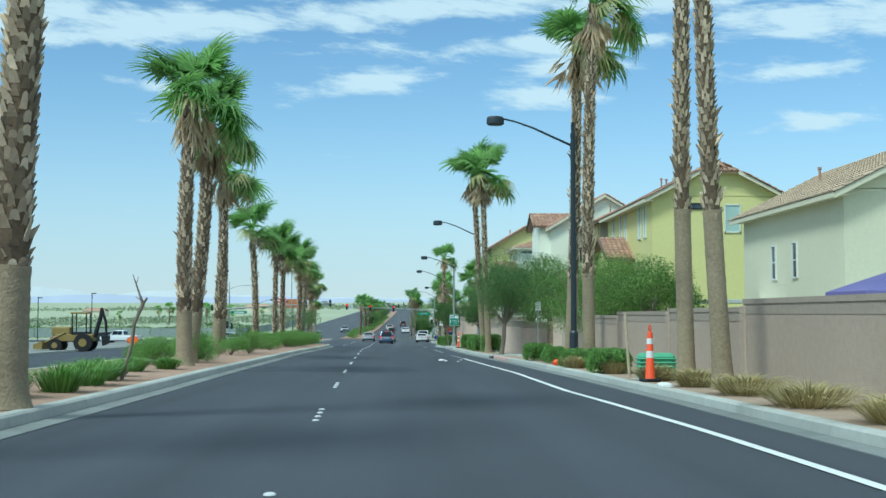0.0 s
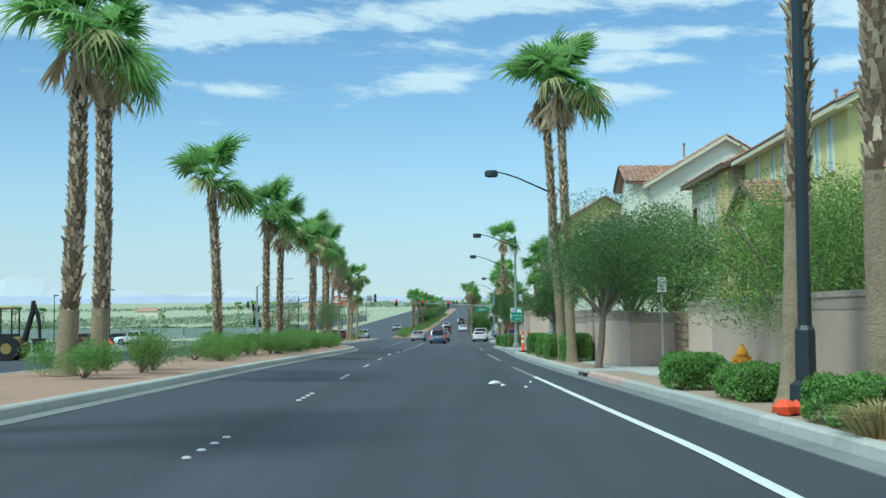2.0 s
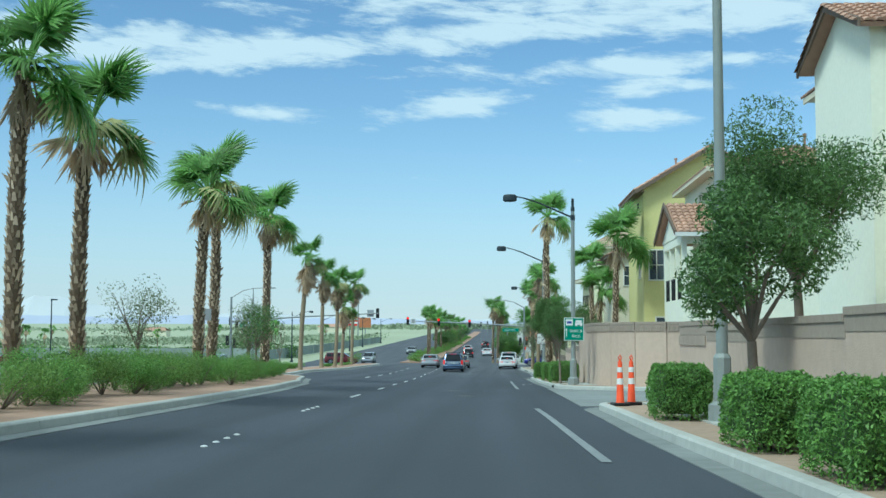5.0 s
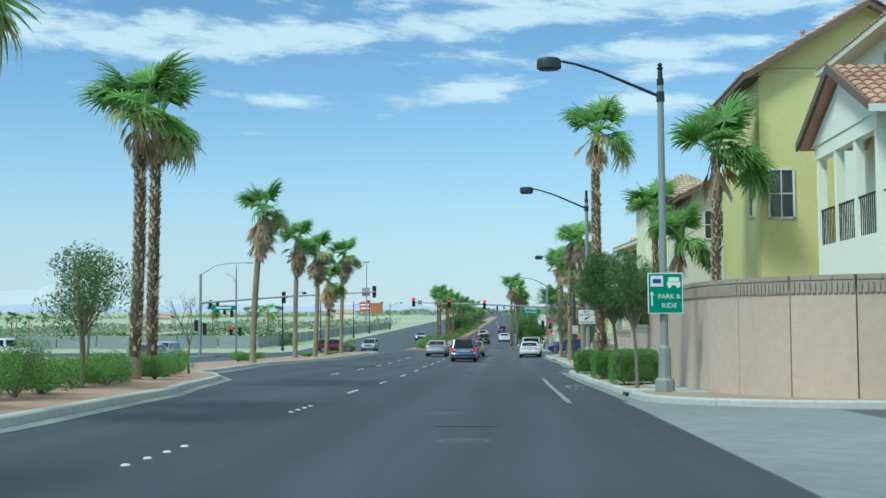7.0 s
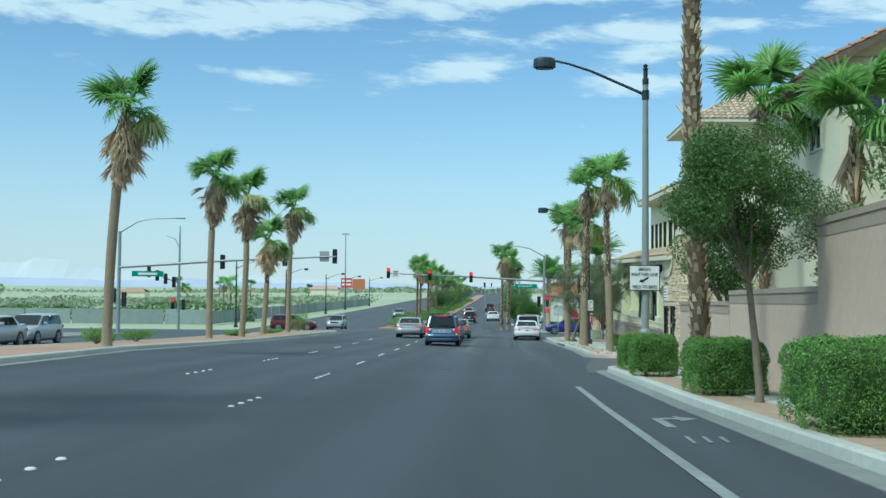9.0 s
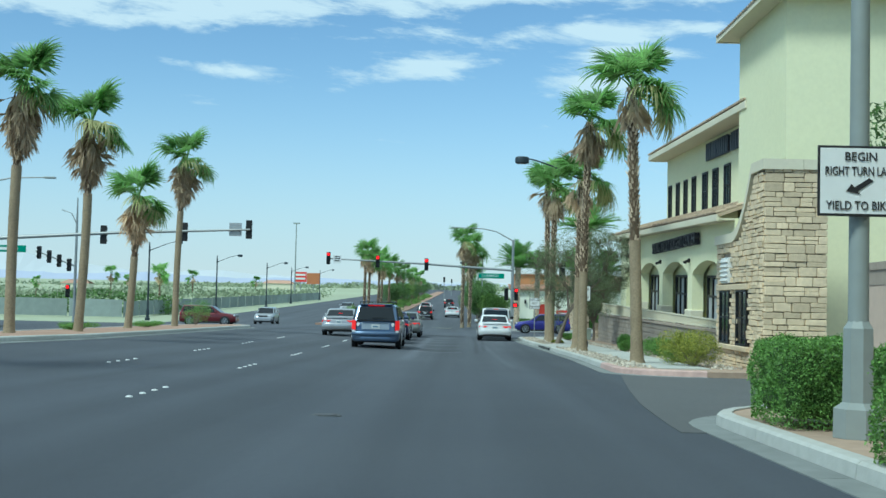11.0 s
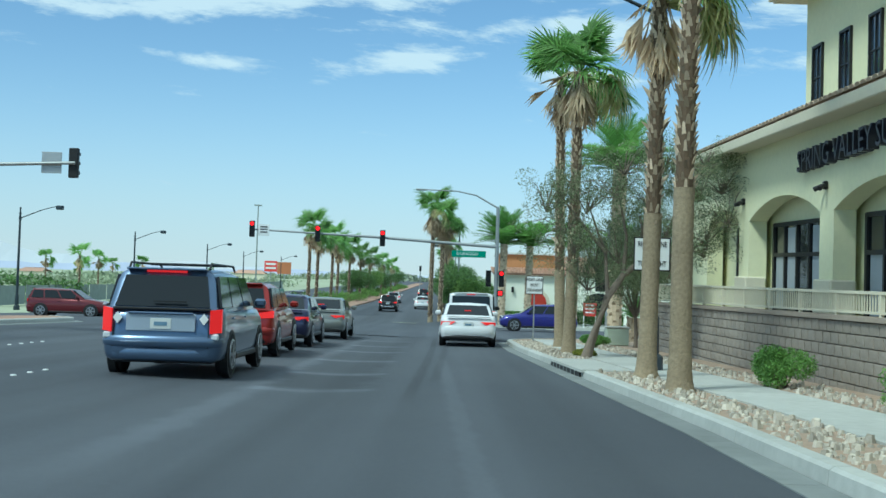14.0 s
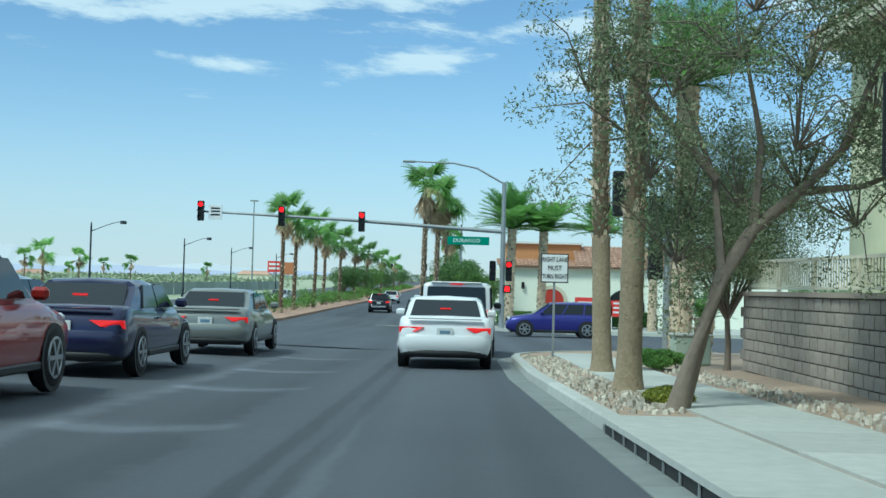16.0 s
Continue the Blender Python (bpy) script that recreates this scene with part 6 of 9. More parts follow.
# manholes
MANHOLE_IRON = mat("worn_iron", (0.075, 0.075, 0.078), 0.6, 0.4, var=0.25, scale=20)
for x, y, size in ((-0.90, 99.78, 0.8), (-0.30, 93.57, 0.8), (-1.7, 134.5, 0.42)):
    t = thing("manhole", "round iron manhole cover in a pale asphalt collar", "manhole", pose(x, y, gz(x, y)) @ Matrix.Diagonal((size, size, 1, 1)))
    part("collar", Mesh().tube([(0, 0, -0.02), (0, 0, 0.004)], [0.46, 0.44], 24), PATCH_PALE, t)
    part("cover", Mesh().tube([(0, 0, -0.02), (0, 0, 0.012)], [0.33, 0.32], 24), MANHOLE_IRON, t)


# ---- vehicles ----
def wheel(parent, x, y, r, w, rim=RIM):
    s = 1 if x > 0 else -1
    wh = part("wheel", Mesh().tube([(x - s * w, y, r), (x - s * w * 0.9, y, r), (x - s * 0.02, y, r), (x, y, r)], [r * 0.92, r, r, r * 0.93], 22), RUBBER, parent, smooth=40)
    part("rim", Mesh().tube([(x - s * 0.05, y, r), (x + s * 0.004, y, r)], [r * 0.68, r * 0.66], 20), BLACK, wh)
    m = Mesh()
    for k in range(6):
        a = k * math.pi / 3
        m.box(x + s * 0.01, y + math.cos(a) * r * 0.36, r + math.sin(a) * r * 0.36, 0.02, r * 0.62, r * 0.15, Matrix.Rotation(a, 3, "X"))
    m.tube([(x - s * 0.0, y, r), (x + s * 0.022, y, r)], r * 0.17, 10)
    part("spokes", m, rim, wh)
    part("rim_lip", Mesh().loft([[(x + s * dx, y + math.cos(a) * rr, r + math.sin(a) * rr) for a in [k * 0.2618 for k in range(24)]] for dx, rr in ((0.0, r * 0.6), (0.015, r * 0.62), (0.012, r * 0.7), (-0.01, r * 0.71))], caps=False), rim, wh)


def vehicle(kind, colour, x, y, rz, label, z=None, lit=True, L=None, W=None, rack=False, group="cars waiting at the lights", name="car"):
    """A car with its tail at y = 0 and its nose at y = L. The body is lofted from side stations, the cabin from a tapering frame."""
    P = {  # length, width, height, belt, wheel radius, cabin: tail base, tail top, nose top, nose base (share of length), boot top
        "minivan": (4.6, 1.9, 1.70, 1.04, 0.34, 0.01, 0.07, 0.62, 0.80, 1.10),
        "suv": (4.5, 1.82, 1.62, 1.02, 0.36, 0.01, 0.062, 0.56, 0.74, 1.08),
        "sedan": (4.75, 1.84, 1.43, 0.95, 0.33, 0.11, 0.26, 0.56, 0.74, 1.02),
        "jeep": (4.5, 1.88, 1.86, 1.15, 0.41, 0.0, 0.01, 0.60, 0.66, 1.15),
        "pickup": (5.8, 2.0, 1.9, 1.18, 0.4, 0.36, 0.39, 0.62, 0.74, 1.15),
        "hatch": (4.3, 1.78, 1.5, 0.96, 0.32, 0.01, 0.1, 0.56, 0.74, 1.0)}[kind]
    L0, W0, H, belt, wr, c0, c1, c2, c3, boot = P
    L, W = L or L0, W or W0
    hw = W / 2
    t = thing(name, label, "car", pose(x, y, gz(x, y) + 0.004 if z is None else z, 0, 0, rz), group)
    m = Mesh()
    low = 0.3 if kind in ("jeep", "pickup") else 0.24
    nose = belt - (0.13 if kind == "sedan" else 0.05)
    bump = 0.56 if kind == "sedan" else 0.6
    st = [(0.0, 0.80, low + 0.12, bump, 0.93), (0.006, 0.87, low + 0.06, boot - 0.26, 0.95), (0.014, 0.925, low + 0.03, boot - 0.14, 0.97), (0.03, 0.965, low, boot - 0.05, 0.99), (0.06, 0.99, low, boot - 0.01, 1.0), (0.10, 1.0, low, boot, 1.0), (c0 + 0.03 if c0 > 0.05 else 0.16, 1.0, low, belt + 0.03 if c0 > 0.05 else belt, 1.0), (0.4, 1.0, low, belt, 1.0),
          (0.7, 1.0, low, belt - 0.01, 0.99), (c3 + 0.01, 0.99, low, nose + 0.06, 0.97), (0.9, 0.97, low + 0.02, nose - 0.04, 0.93), (0.97, 0.92, low + 0.06, nose - 0.14, 0.84), (0.995, 0.84, low + 0.14, nose - 0.3, 0.74)]
    if kind == "pickup":
        st = [(0.0, 0.97, low + 0.2, boot - 0.02, 0.98), (0.01, 1.0, low + 0.16, boot, 1.0)] + [(f, 1.0, low, boot, 1.0) for f in (0.1, 0.35, 0.4, 0.7)] + [(0.76, 1.0, low, boot - 0.01, 1.0), (0.95, 0.98, low, boot - 0.08, 0.96), (0.985, 0.95, low + 0.1, boot - 0.14, 0.92), (1.0, 0.92, low + 0.15, boot - 0.3, 0.88)]
    if kind == "jeep":
        st = [(0.0, 0.94, low + 0.2, boot, 0.95), (0.01, 0.97, low + 0.12, boot, 0.97)] + [(f, 1.0, low, boot, 0.98) for f in (0.05, 0.3, 0.6, 0.66)] + [(0.7, 0.98, low, boot - 0.02, 0.86), (0.96, 0.96, low + 0.1, boot - 0.1, 0.78), (1.0, 0.9, low + 0.15, boot - 0.3, 0.7)]
    rings = []
    for f, wf, zl, zt, tw in st:
        w = hw * wf
        side = [(w * 0.86, zl), (w * 0.95, zl + 0.05), (w * 0.985, zl + 0.16), (w, zl + (zt - zl) * 0.45), (w * 0.995, zl + (zt - zl) * 0.66), (w * 0.975, zt - 0.1), (w * tw * 0.95, zt - 0.03), (w * tw * 0.88, zt)]
        ring = [(a, f * L, b) for a, b in side] + [(0, f * L, zt + 0.015)] + [(-a, f * L, b) for a, b in reversed(side)]
        rings.append(ring)
    part("body", m.loft(rings), colour, t, smooth=38)
    # cabin
    rw = 0.80 if kind != "jeep" else 0.9
    y0, y1, y2, y3 = (c * L for c in (c0, c1, c2, c3))
    zb = belt - 0.02
    rt = H - 0.03
    cab = [(y0, y1, 0.80, rw * 0.84), (y0 + 0.05, y1 + 0.05, 0.885, rw * 0.95), ((y0 * 0.7 + y3 * 0.3), (y1 * 0.75 + y2 * 0.25), 0.94, rw), ((y0 + y3) / 2, (y1 + y2) / 2, 0.94, rw), (y3, y2, 0.88, rw * 0.93)]
    rings = []
    for i, (yb, yt, wb, wt) in enumerate(cab):
        rz_ = rt if 1 < i < 4 else rt - 0.05 if i != 1 else rt - 0.02
        fr = 0.72 * (rz_ - zb) / (rz_ - 0.06 - zb)
        rings.append([(hw * wb, yb, zb), (hw * (wb * 0.35 + wt * 0.65) + 0.0, yb * (1 - fr) + yt * fr, zb + (rz_ - zb) * 0.72), (hw * wt, yt, rz_ - 0.06), (hw * wt * 0.86, yt, rz_), (0, yt, rz_ + 0.025), (-hw * wt * 0.86, yt, rz_), (-hw * wt, yt, rz_ - 0.06), (-hw * (wb * 0.35 + wt * 0.65), yb * (1 - fr) + yt * fr, zb + (rz_ - zb) * 0.72), (-hw * wb, yb, zb)])
    part("cabin", Mesh().loft(rings, closed=True), colour, t, smooth=30)

    def pane(nm, corners, out, mt=GLASS_DARK):
        o = Vector(out)
        m = Mesh().loft([[Vector(c) - o * 0.03 for c in corners], [Vector(c) + o * 0.014 for c in corners]])
        return part(nm, m, mt, t)
    # rear window, windscreen, side windows
    fz = lambda f: zb + (rt - 0.08 - zb) * f
    lerp = lambda a, b, f: a + (b - a) * f
    kz = (0.1, 0.94) if kind != "sedan" else (0.1, 0.9)
    out = Vector((0, -(rt - zb), (y1 - y0))).normalized()
    pane("rear_window", [(s * hw * lerp(0.80, rw * 0.84, f) * 0.985, lerp(y0, y1, f) - 0.004, fz(f) if kind != "sedan" else lerp(zb, rt - 0.03, f)) for s, f in ((-1, kz[0]), (1, kz[0]), (1, kz[1]), (-1, kz[1]))], out)
    out = Vector((0, (rt - zb), (y3 - y2))).normalized()
    pane("windscreen", [(s * hw * lerp(0.88, rw * 0.93, f) * 0.92, lerp(y3, y2, f), lerp(zb, rt - 0.03, f)) for s, f in ((1, 0.08), (-1, 0.08), (-1, 0.92), (1, 0.92))], out)
    cuts = {"minivan": (0.04, 0.3, 0.62, 0.93), "suv": (0.06, 0.3, 0.6, 0.92), "jeep": (0.06, 0.36, 0.66, 0.94), "sedan": (0.2, 0.52, 0.9), "pickup": (0.1, 0.48, 0.9), "hatch": (0.12, 0.5, 0.9)}[kind]
    for a, b in zip(cuts, cuts[1:]):
        for s in (-1, 1):
            c = []
            for f, g in ((a + 0.012, 0.1), (b - 0.012, 0.1), (b - 0.012, 0.84), (a + 0.012, 0.84)):
                yb, yt = lerp(y0, y3, f), lerp(y1, y2, f)
                ww = hw * (lerp(0.94, 0.94 * 0.35 + rw * 0.65, g / 0.72) if g < 0.72 else lerp(0.94 * 0.35 + rw * 0.65, rw, (g - 0.72) / 0.28))
                gg = g if g < 0.72 else 0.72 + (g - 0.72)
                c.append((s * (ww + 0.0), lerp(yb, yt, min(1, g * 0.97 / 0.72 * 0.7)), zb + (rt - zb) * gg))
            if s < 0:
                c.reverse()
            pane("side_window", c, (s, 0, 0.15))
    def bumper(z0, z1, share, out_, mt, nm="bumper", label=""):
        """A bumper bar that wraps round the tail, with rounded top and bottom edges."""
        plan = [(-0.99, 0.34), (-0.985, 0.16), (-0.93, 0.05), (-0.8, -0.02), (-0.4, -0.055), (0.0, -0.065), (0.4, -0.055), (0.8, -0.02), (0.93, 0.05), (0.985, 0.16), (0.99, 0.34)]
        rings = []
        for f, inset in ((0.0, 0.035), (0.2, 0.008), (0.5, 0.0), (0.8, 0.008), (1.0, 0.035)):
            z = z0 + (z1 - z0) * f
            rings.append([(a * (hw * share + 0.012 - inset * 0.6), b - out_ + inset, z) for a, b in plan])
        return part(nm, Mesh().loft(rings), mt, t, label, smooth=40)
    # tail
    tl = TAIL_LIT if lit else TAIL
    zt = boot
    if kind == "sedan":
        for s in (-1, 1):
            part("tail_lamp", Mesh().prism([(s * hw * 0.97, 0.06, zt - 0.21), (s * hw * 0.97, 0.12, zt - 0.33), (s * hw * 0.62, 0.0, zt - 0.30), (s * hw * 0.45, 0.0, zt - 0.21)][::s], (0, 0.05, 0), (0, -0.005, 0)), tl, t, "lit red tail lamp" if lit else "")
        part("boot_lip", Mesh().box(0, 0.03, zt - 0.04, W * 0.78, 0.1, 0.04, bevel=0.015), colour, t)
        part("plate", Mesh().box(0, -0.012, zt - 0.30, 0.31, 0.02, 0.16, bevel=0.004), PLATE, t)
        bumper(0.36, 0.66, 0.985, 0.0, colour)
        bumper(0.24, 0.37, 0.93, -0.03, BLACK, "valance")
        part("brake_light", Mesh().box(0, (y0 + y1) / 2 - 0.02, lerp(zb, rt, 0.5), 0.22, 0.03, 0.03), tl, t)
    elif kind == "pickup":
        for s in (-1, 1):
            part("tail_lamp", Mesh().box(s * hw * 0.93, -0.004, boot - 0.24, 0.16, 0.06, 0.42, bevel=0.02), tl, t)
        part("bumper", Mesh().box(0, -0.06, 0.55, W * 0.96, 0.16, 0.2, bevel=0.03), CHROME, t)
        part("bed", Mesh().box(0, L * 0.18, boot + 0.012, W * 0.78, L * 0.3, 0.02), BLACK, t)
    else:
        tall = kind in ("minivan", "jeep")
        for s in (-1, 1):
            if tall:
                c = [(s * hw * 0.97, 0.1, belt + 0.02), (s * hw * 0.97, 0.09, belt - 0.34), (s * hw * 0.8, -0.012, belt - 0.36), (s * hw * 0.8, -0.008, belt + 0.0)]
            else:
                c = [(s * hw * 0.98, 0.1, belt - 0.02), (s * hw * 0.98, 0.07, belt - 0.18), (s * hw * 0.66, -0.005, belt - 0.2), (s * hw * 0.62, 0.0, belt - 0.08)]
            part("tail_lamp", Mesh().prism(c[::s], (0, 0.06, 0), (0, -0.012, 0)), tl, t, "lit red tail lamp" if lit else "")
        part("plate", Mesh().box(0, -0.022, belt - 0.22, 0.32, 0.02, 0.16, bevel=0.004), PLATE, t)
        part("plate_recess", Mesh().box(0, 0.0, belt - 0.2, 0.8 if tall else 0.9, 0.03, 0.26, bevel=0.02), colour, t)
        bumper(0.46, 0.63, 0.99, 0.015, colour)
        bumper(0.27, 0.46, 0.95, -0.03, BLACK if kind != "minivan" else colour, "valance")
        if kind == "minivan":
            bumper(0.535, 0.552, 0.985, 0.02, CHROME, "bumper_strip", "pale strip along the bumper")
            part("liftgate_panel", Mesh().box(0, -0.012, belt - 0.2, 1.06, 0.02, 0.27, bevel=0.02), PANEL_PALE, t, "pale recessed plate panel")
            part("liftgate_grip", Mesh().box(0, -0.035, belt - 0.06, 1.0, 0.05, 0.035, bevel=0.015), colour, t)
            for s in (-1, 1):
                part("sticker", Mesh().prism([(s * 0.66 + 0.07, 0, belt - 0.14), (s * 0.66, 0, belt - 0.05), (s * 0.66 - 0.07, 0, belt - 0.14), (s * 0.66, 0, belt - 0.23)], (0, -0.028, 0), (0, -0.012, 0)), SIGN_WHITE, t, "white diamond sticker")
                part("reversing_lens", Mesh().box(s * hw * 0.875, 0.035, belt - 0.41, 0.13, 0.06, 0.1, bevel=0.02), HEADLIGHT, t)
                part("gate_seam", Mesh().box(s * hw * 0.775, -0.002, belt - 0.3, 0.012, 0.02, 0.56), BLACK, t)
            part("window_surround", Mesh().box(0, y0 - 0.0, belt + 0.005, W * 0.8, 0.035, 0.04, bevel=0.01), BLACK, t)
        else:
            for s in (-1, 1):
                part("gate_seam", Mesh().box(s * hw * 0.62, -0.002, belt - 0.3, 0.01, 0.02, 0.4), BLACK, t)
        if kind == "suv" and lit:
            part("chrome_bar", Mesh().box(0, -0.015, belt - 0.08, 0.7, 0.025, 0.05, bevel=0.015), CHROME, t)
            part("skid_plate", Mesh().box(0, -0.1, 0.48, W * 0.66, 0.05, 0.11, bevel=0.03), CHROME, t)
        part("brake_light", Mesh().box(0, y1 - 0.02, H - 0.075, 0.62 if kind == "minivan" else 0.3, 0.05, 0.035), tl, t)
        part("spoiler", Mesh().box(0, y1 + 0.03, H - 0.04, W * 0.66, 0.22, 0.035, bevel=0.012), colour, t)
        part("wiper", Mesh().box(0.12, y0 - 0.012, belt + 0.12, 0.5, 0.02, 0.02), BLACK, t)
        if kind == "jeep":
            part("spare_wheel", Mesh().tube([(0.05, -0.22, 0.98), (0.05, 0.0, 0.98)], [0.36, 0.38], 20), RUBBER, t)
    part("plate_bar", Mesh().box(0, -0.036 if kind != "sedan" else -0.026, boot - 0.30 if kind == "sedan" else belt - 0.22, 0.2, 0.006, 0.06), PLATE_BAR, t)
    # nose
    for s in (-1, 1):
        part("headlight", Mesh().box(s * hw * 0.66, L * 0.965, nose - 0.16, 0.36, 0.12, 0.13, bevel=0.04), HEADLIGHT, t)
        part("door_mirror", Mesh().box(s * (hw + 0.08), lerp(y0, y3, 0.86), belt + 0.1, 0.2, 0.1, 0.15, bevel=0.04), colour if kind != "jeep" else BLACK, t)
        part("sill", Mesh().box(s * hw * 0.97, L * 0.5, low + 0.05, 0.08, L * 0.42, 0.1, bevel=0.02), BLACK, t)
        for a in cuts[1:-1]:
            part("door_handle", Mesh().box(s * (hw + 0.004), lerp(y0, y3, a) - 0.16, belt - 0.13, 0.025, 0.18, 0.03, bevel=0.008), colour, t)
    part("grille", Mesh().box(0, L * 0.985, nose - 0.22, W * 0.5, 0.06, 0.2, bevel=0.03), BLACK, t)
    if rack:
        for s in (-1, 1):
            part("roof_rail", Mesh().tube([(s * hw * rw * 0.84, y1 + 0.15, H - 0.03), (s * hw * rw * 0.84, y1 + 0.25, H + 0.06), (s * hw * rw * 0.84, y2 - 0.35, H + 0.06), (s * hw * rw * 0.84, y2 - 0.2, H - 0.03)], 0.02, 6), BLACK, t)
        for q in (0.25, 0.6):
            part("roof_bar", Mesh().box(0, lerp(y1, y2, q), H + 0.05, W * rw * 0.86, 0.06, 0.03, bevel=0.01), BLACK, t)
    axle = (0.19 if kind != "sedan" else 0.2, 0.81)
    for f in axle:
        for s in (-1, 1):
            part("wheel_arch", Mesh().tube([(s * (hw - 0.12), f * L, wr), (s * (hw + 0.004), f * L, wr)], wr * 1.14, 22), BLACK, t)
            wheel(t, s * (hw + 0.012), f * L, wr, 0.22)
    part("underbody", Mesh().box(0, L * 0.5, low + 0.02, W * 0.8, L * 0.9, 0.1), BLACK, t)
    return t


vehicle("minivan", PAINT_BLUE, -3.3, 165.3, 0, "pale blue minivan with roof rack, brake lights lit", rack=True, W=1.88)
vehicle("suv", PAINT_RED, -3.6, 173.2, 0, "dark red sport utility car, brake lights lit")
vehicle("sedan", PAINT_NAVY, -3.55, 179.6, 0, "navy blue sedan, brake lights lit")
vehicle("sedan", PAINT_GREY, -3.25, 188.0, 0, "grey-green sedan, brake lights lit")
vehicle("sedan", PAINT_WHITE, 1.88, 185.8, 0, "white sedan waiting in the turn lane, brake lights lit")
vehicle("jeep", PAINT_WHITE, 2.1, 191.8, -2, "boxy white off-road car ahead of a sedan")
vehicle("suv", PAINT_ROYAL, 8.9, 216.5, 90, "royal blue sport utility car crossing", lit=False, group="cars on the crossing street")
vehicle("suv", PAINT_MAROON, -22.2, 214, -90, "maroon sport utility car on the crossing street", lit=False, group="cars on the crossing street")
vehicle("suv", PAINT_SILVER, -18.2, 233.5, 180, "grey sport utility car waiting to turn", lit=False, group="oncoming cars")
vehicle("sedan", PAINT_SILVER, -6.4, 182.0, 0, "silver sedan waiting at the lights, brake lights lit")
vehicle("suv", PAINT_BLACK, -4.2, 262, 0, "dark sport utility car beyond the crossing", group="cars beyond the crossing")
vehicle("sedan", PAINT_WHITE, -1.0, 275, 0, "white sedan beyond the crossing", group="cars beyond the crossing")
vehicle("suv", PAINT_BLACK, -2.0, 340, 0, "dark sport utility car driving up the hill", group="cars beyond the crossing")
vehicle("hatch", PAINT_WHITE, -5.2, 300, 0, "white hatchback beyond the crossing", group="cars beyond the crossing")
vehicle("sedan", PAINT_SILVER, -15.5, 285, 180, "silver oncoming sedan beyond the crossing", lit=False, group="oncoming cars")
vehicle("pickup", PAINT_WHITE, -40, 176, 80, "white pickup parked in the lot", lit=False, group="cars parked in the lot")
vehicle("sedan", PAINT_SILVER, -22, 152, 180, "silver oncoming sedan in the far lanes", lit=False, group="oncoming cars")
vehicle("suv", PAINT_SILVER, -24.5, 163, 180, "grey oncoming sport utility car in the far lanes", lit=False, group="oncoming cars")
vehicle("suv", PAINT_BLACK, -46, 185, 85, "dark car parked in the lot", lit=False, group="cars parked in the lot")
vehicle("suv", PAINT_MAROON, -52, 188, 95, "maroon car parked in the lot", lit=False, group="cars parked in the lot")

# backhoe in the lot
t = thing("backhoe", "dusty dull yellow backhoe loader standing in the dirt lot", "excavator", pose(-23.0, 82.0, gz(-23.0, 82.0)))
part("chassis", Mesh().box(0, 0, 0.95, 2.6, 1.0, 0.5, bevel=0.05), YELLOW_MACHINE, t)
part("engine_hood", Mesh().box(-0.9, 0, 1.4, 1.3, 0.85, 0.6, bevel=0.08), YELLOW_MACHINE, t)
part("cab_floor", Mesh().box(0.35, 0, 1.25, 1.0, 1.0, 0.2), BLACK, t)
for dx in (-0.1, 0.85):
    for dy in (-0.5, 0.5):
        part("cab_post", Mesh().tube([(dx, dy, 1.2), (dx, dy, 2.6)], 0.045, 6), BLACK, t)
part("cab_roof", Mesh().box(0.37, 0, 2.65, 1.2, 1.2, 0.12, bevel=0.04), YELLOW_MACHINE, t)
for dx, r in ((-1.2, 0.45), (0.7, 0.62)):
    for dy in (-0.65, 0.65):
        w = part("wheel", Mesh().tube([(dx, dy - 0.18, r), (dx, dy + 0.18, r)], r, 18), RUBBER, t)
        part("hub", Mesh().tube([(dx, dy - 0.2, r), (dx, dy + 0.2, r)], r * 0.45, 12), YELLOW_MACHINE, w)
part("boom", Mesh().tube([(1.3, 0, 1.0), (1.7, 0, 2.4), (1.75, 0, 3.0)], [0.16, 0.14, 0.1], 6), BLACK, t)
part("dipper", Mesh().tube([(1.75, 0, 3.0), (2.05, 0, 2.0), (2.1, 0, 1.1)], [0.1, 0.1, 0.08], 6), BLACK, t)
part("digging_bucket", Mesh().prism([(1.8, 0, 1.1), (2.3, 0, 1.1), (2.25, 0, 0.55), (1.9, 0, 0.4)], (0, -0.3, 0), (0, 0.3, 0)), BLACK, t)
part("loader_arm", Mesh().tube([(-0.6, 0.5, 1.3), (-2.0, 0.5, 0.6)], 0.07, 6).tube([(-0.6, -0.5, 1.3), (-2.0, -0.5, 0.6)], 0.07, 6), YELLOW_MACHINE, t)
part("loader_bucket", Mesh().prism([(-2.0, 0, 0.75), (-2.6, 0, 0.5), (-2.6, 0, 0.2), (-2.0, 0, 0.15)], (0, -0.95, 0), (0, 0.95, 0)), YELLOW_MACHINE, t)

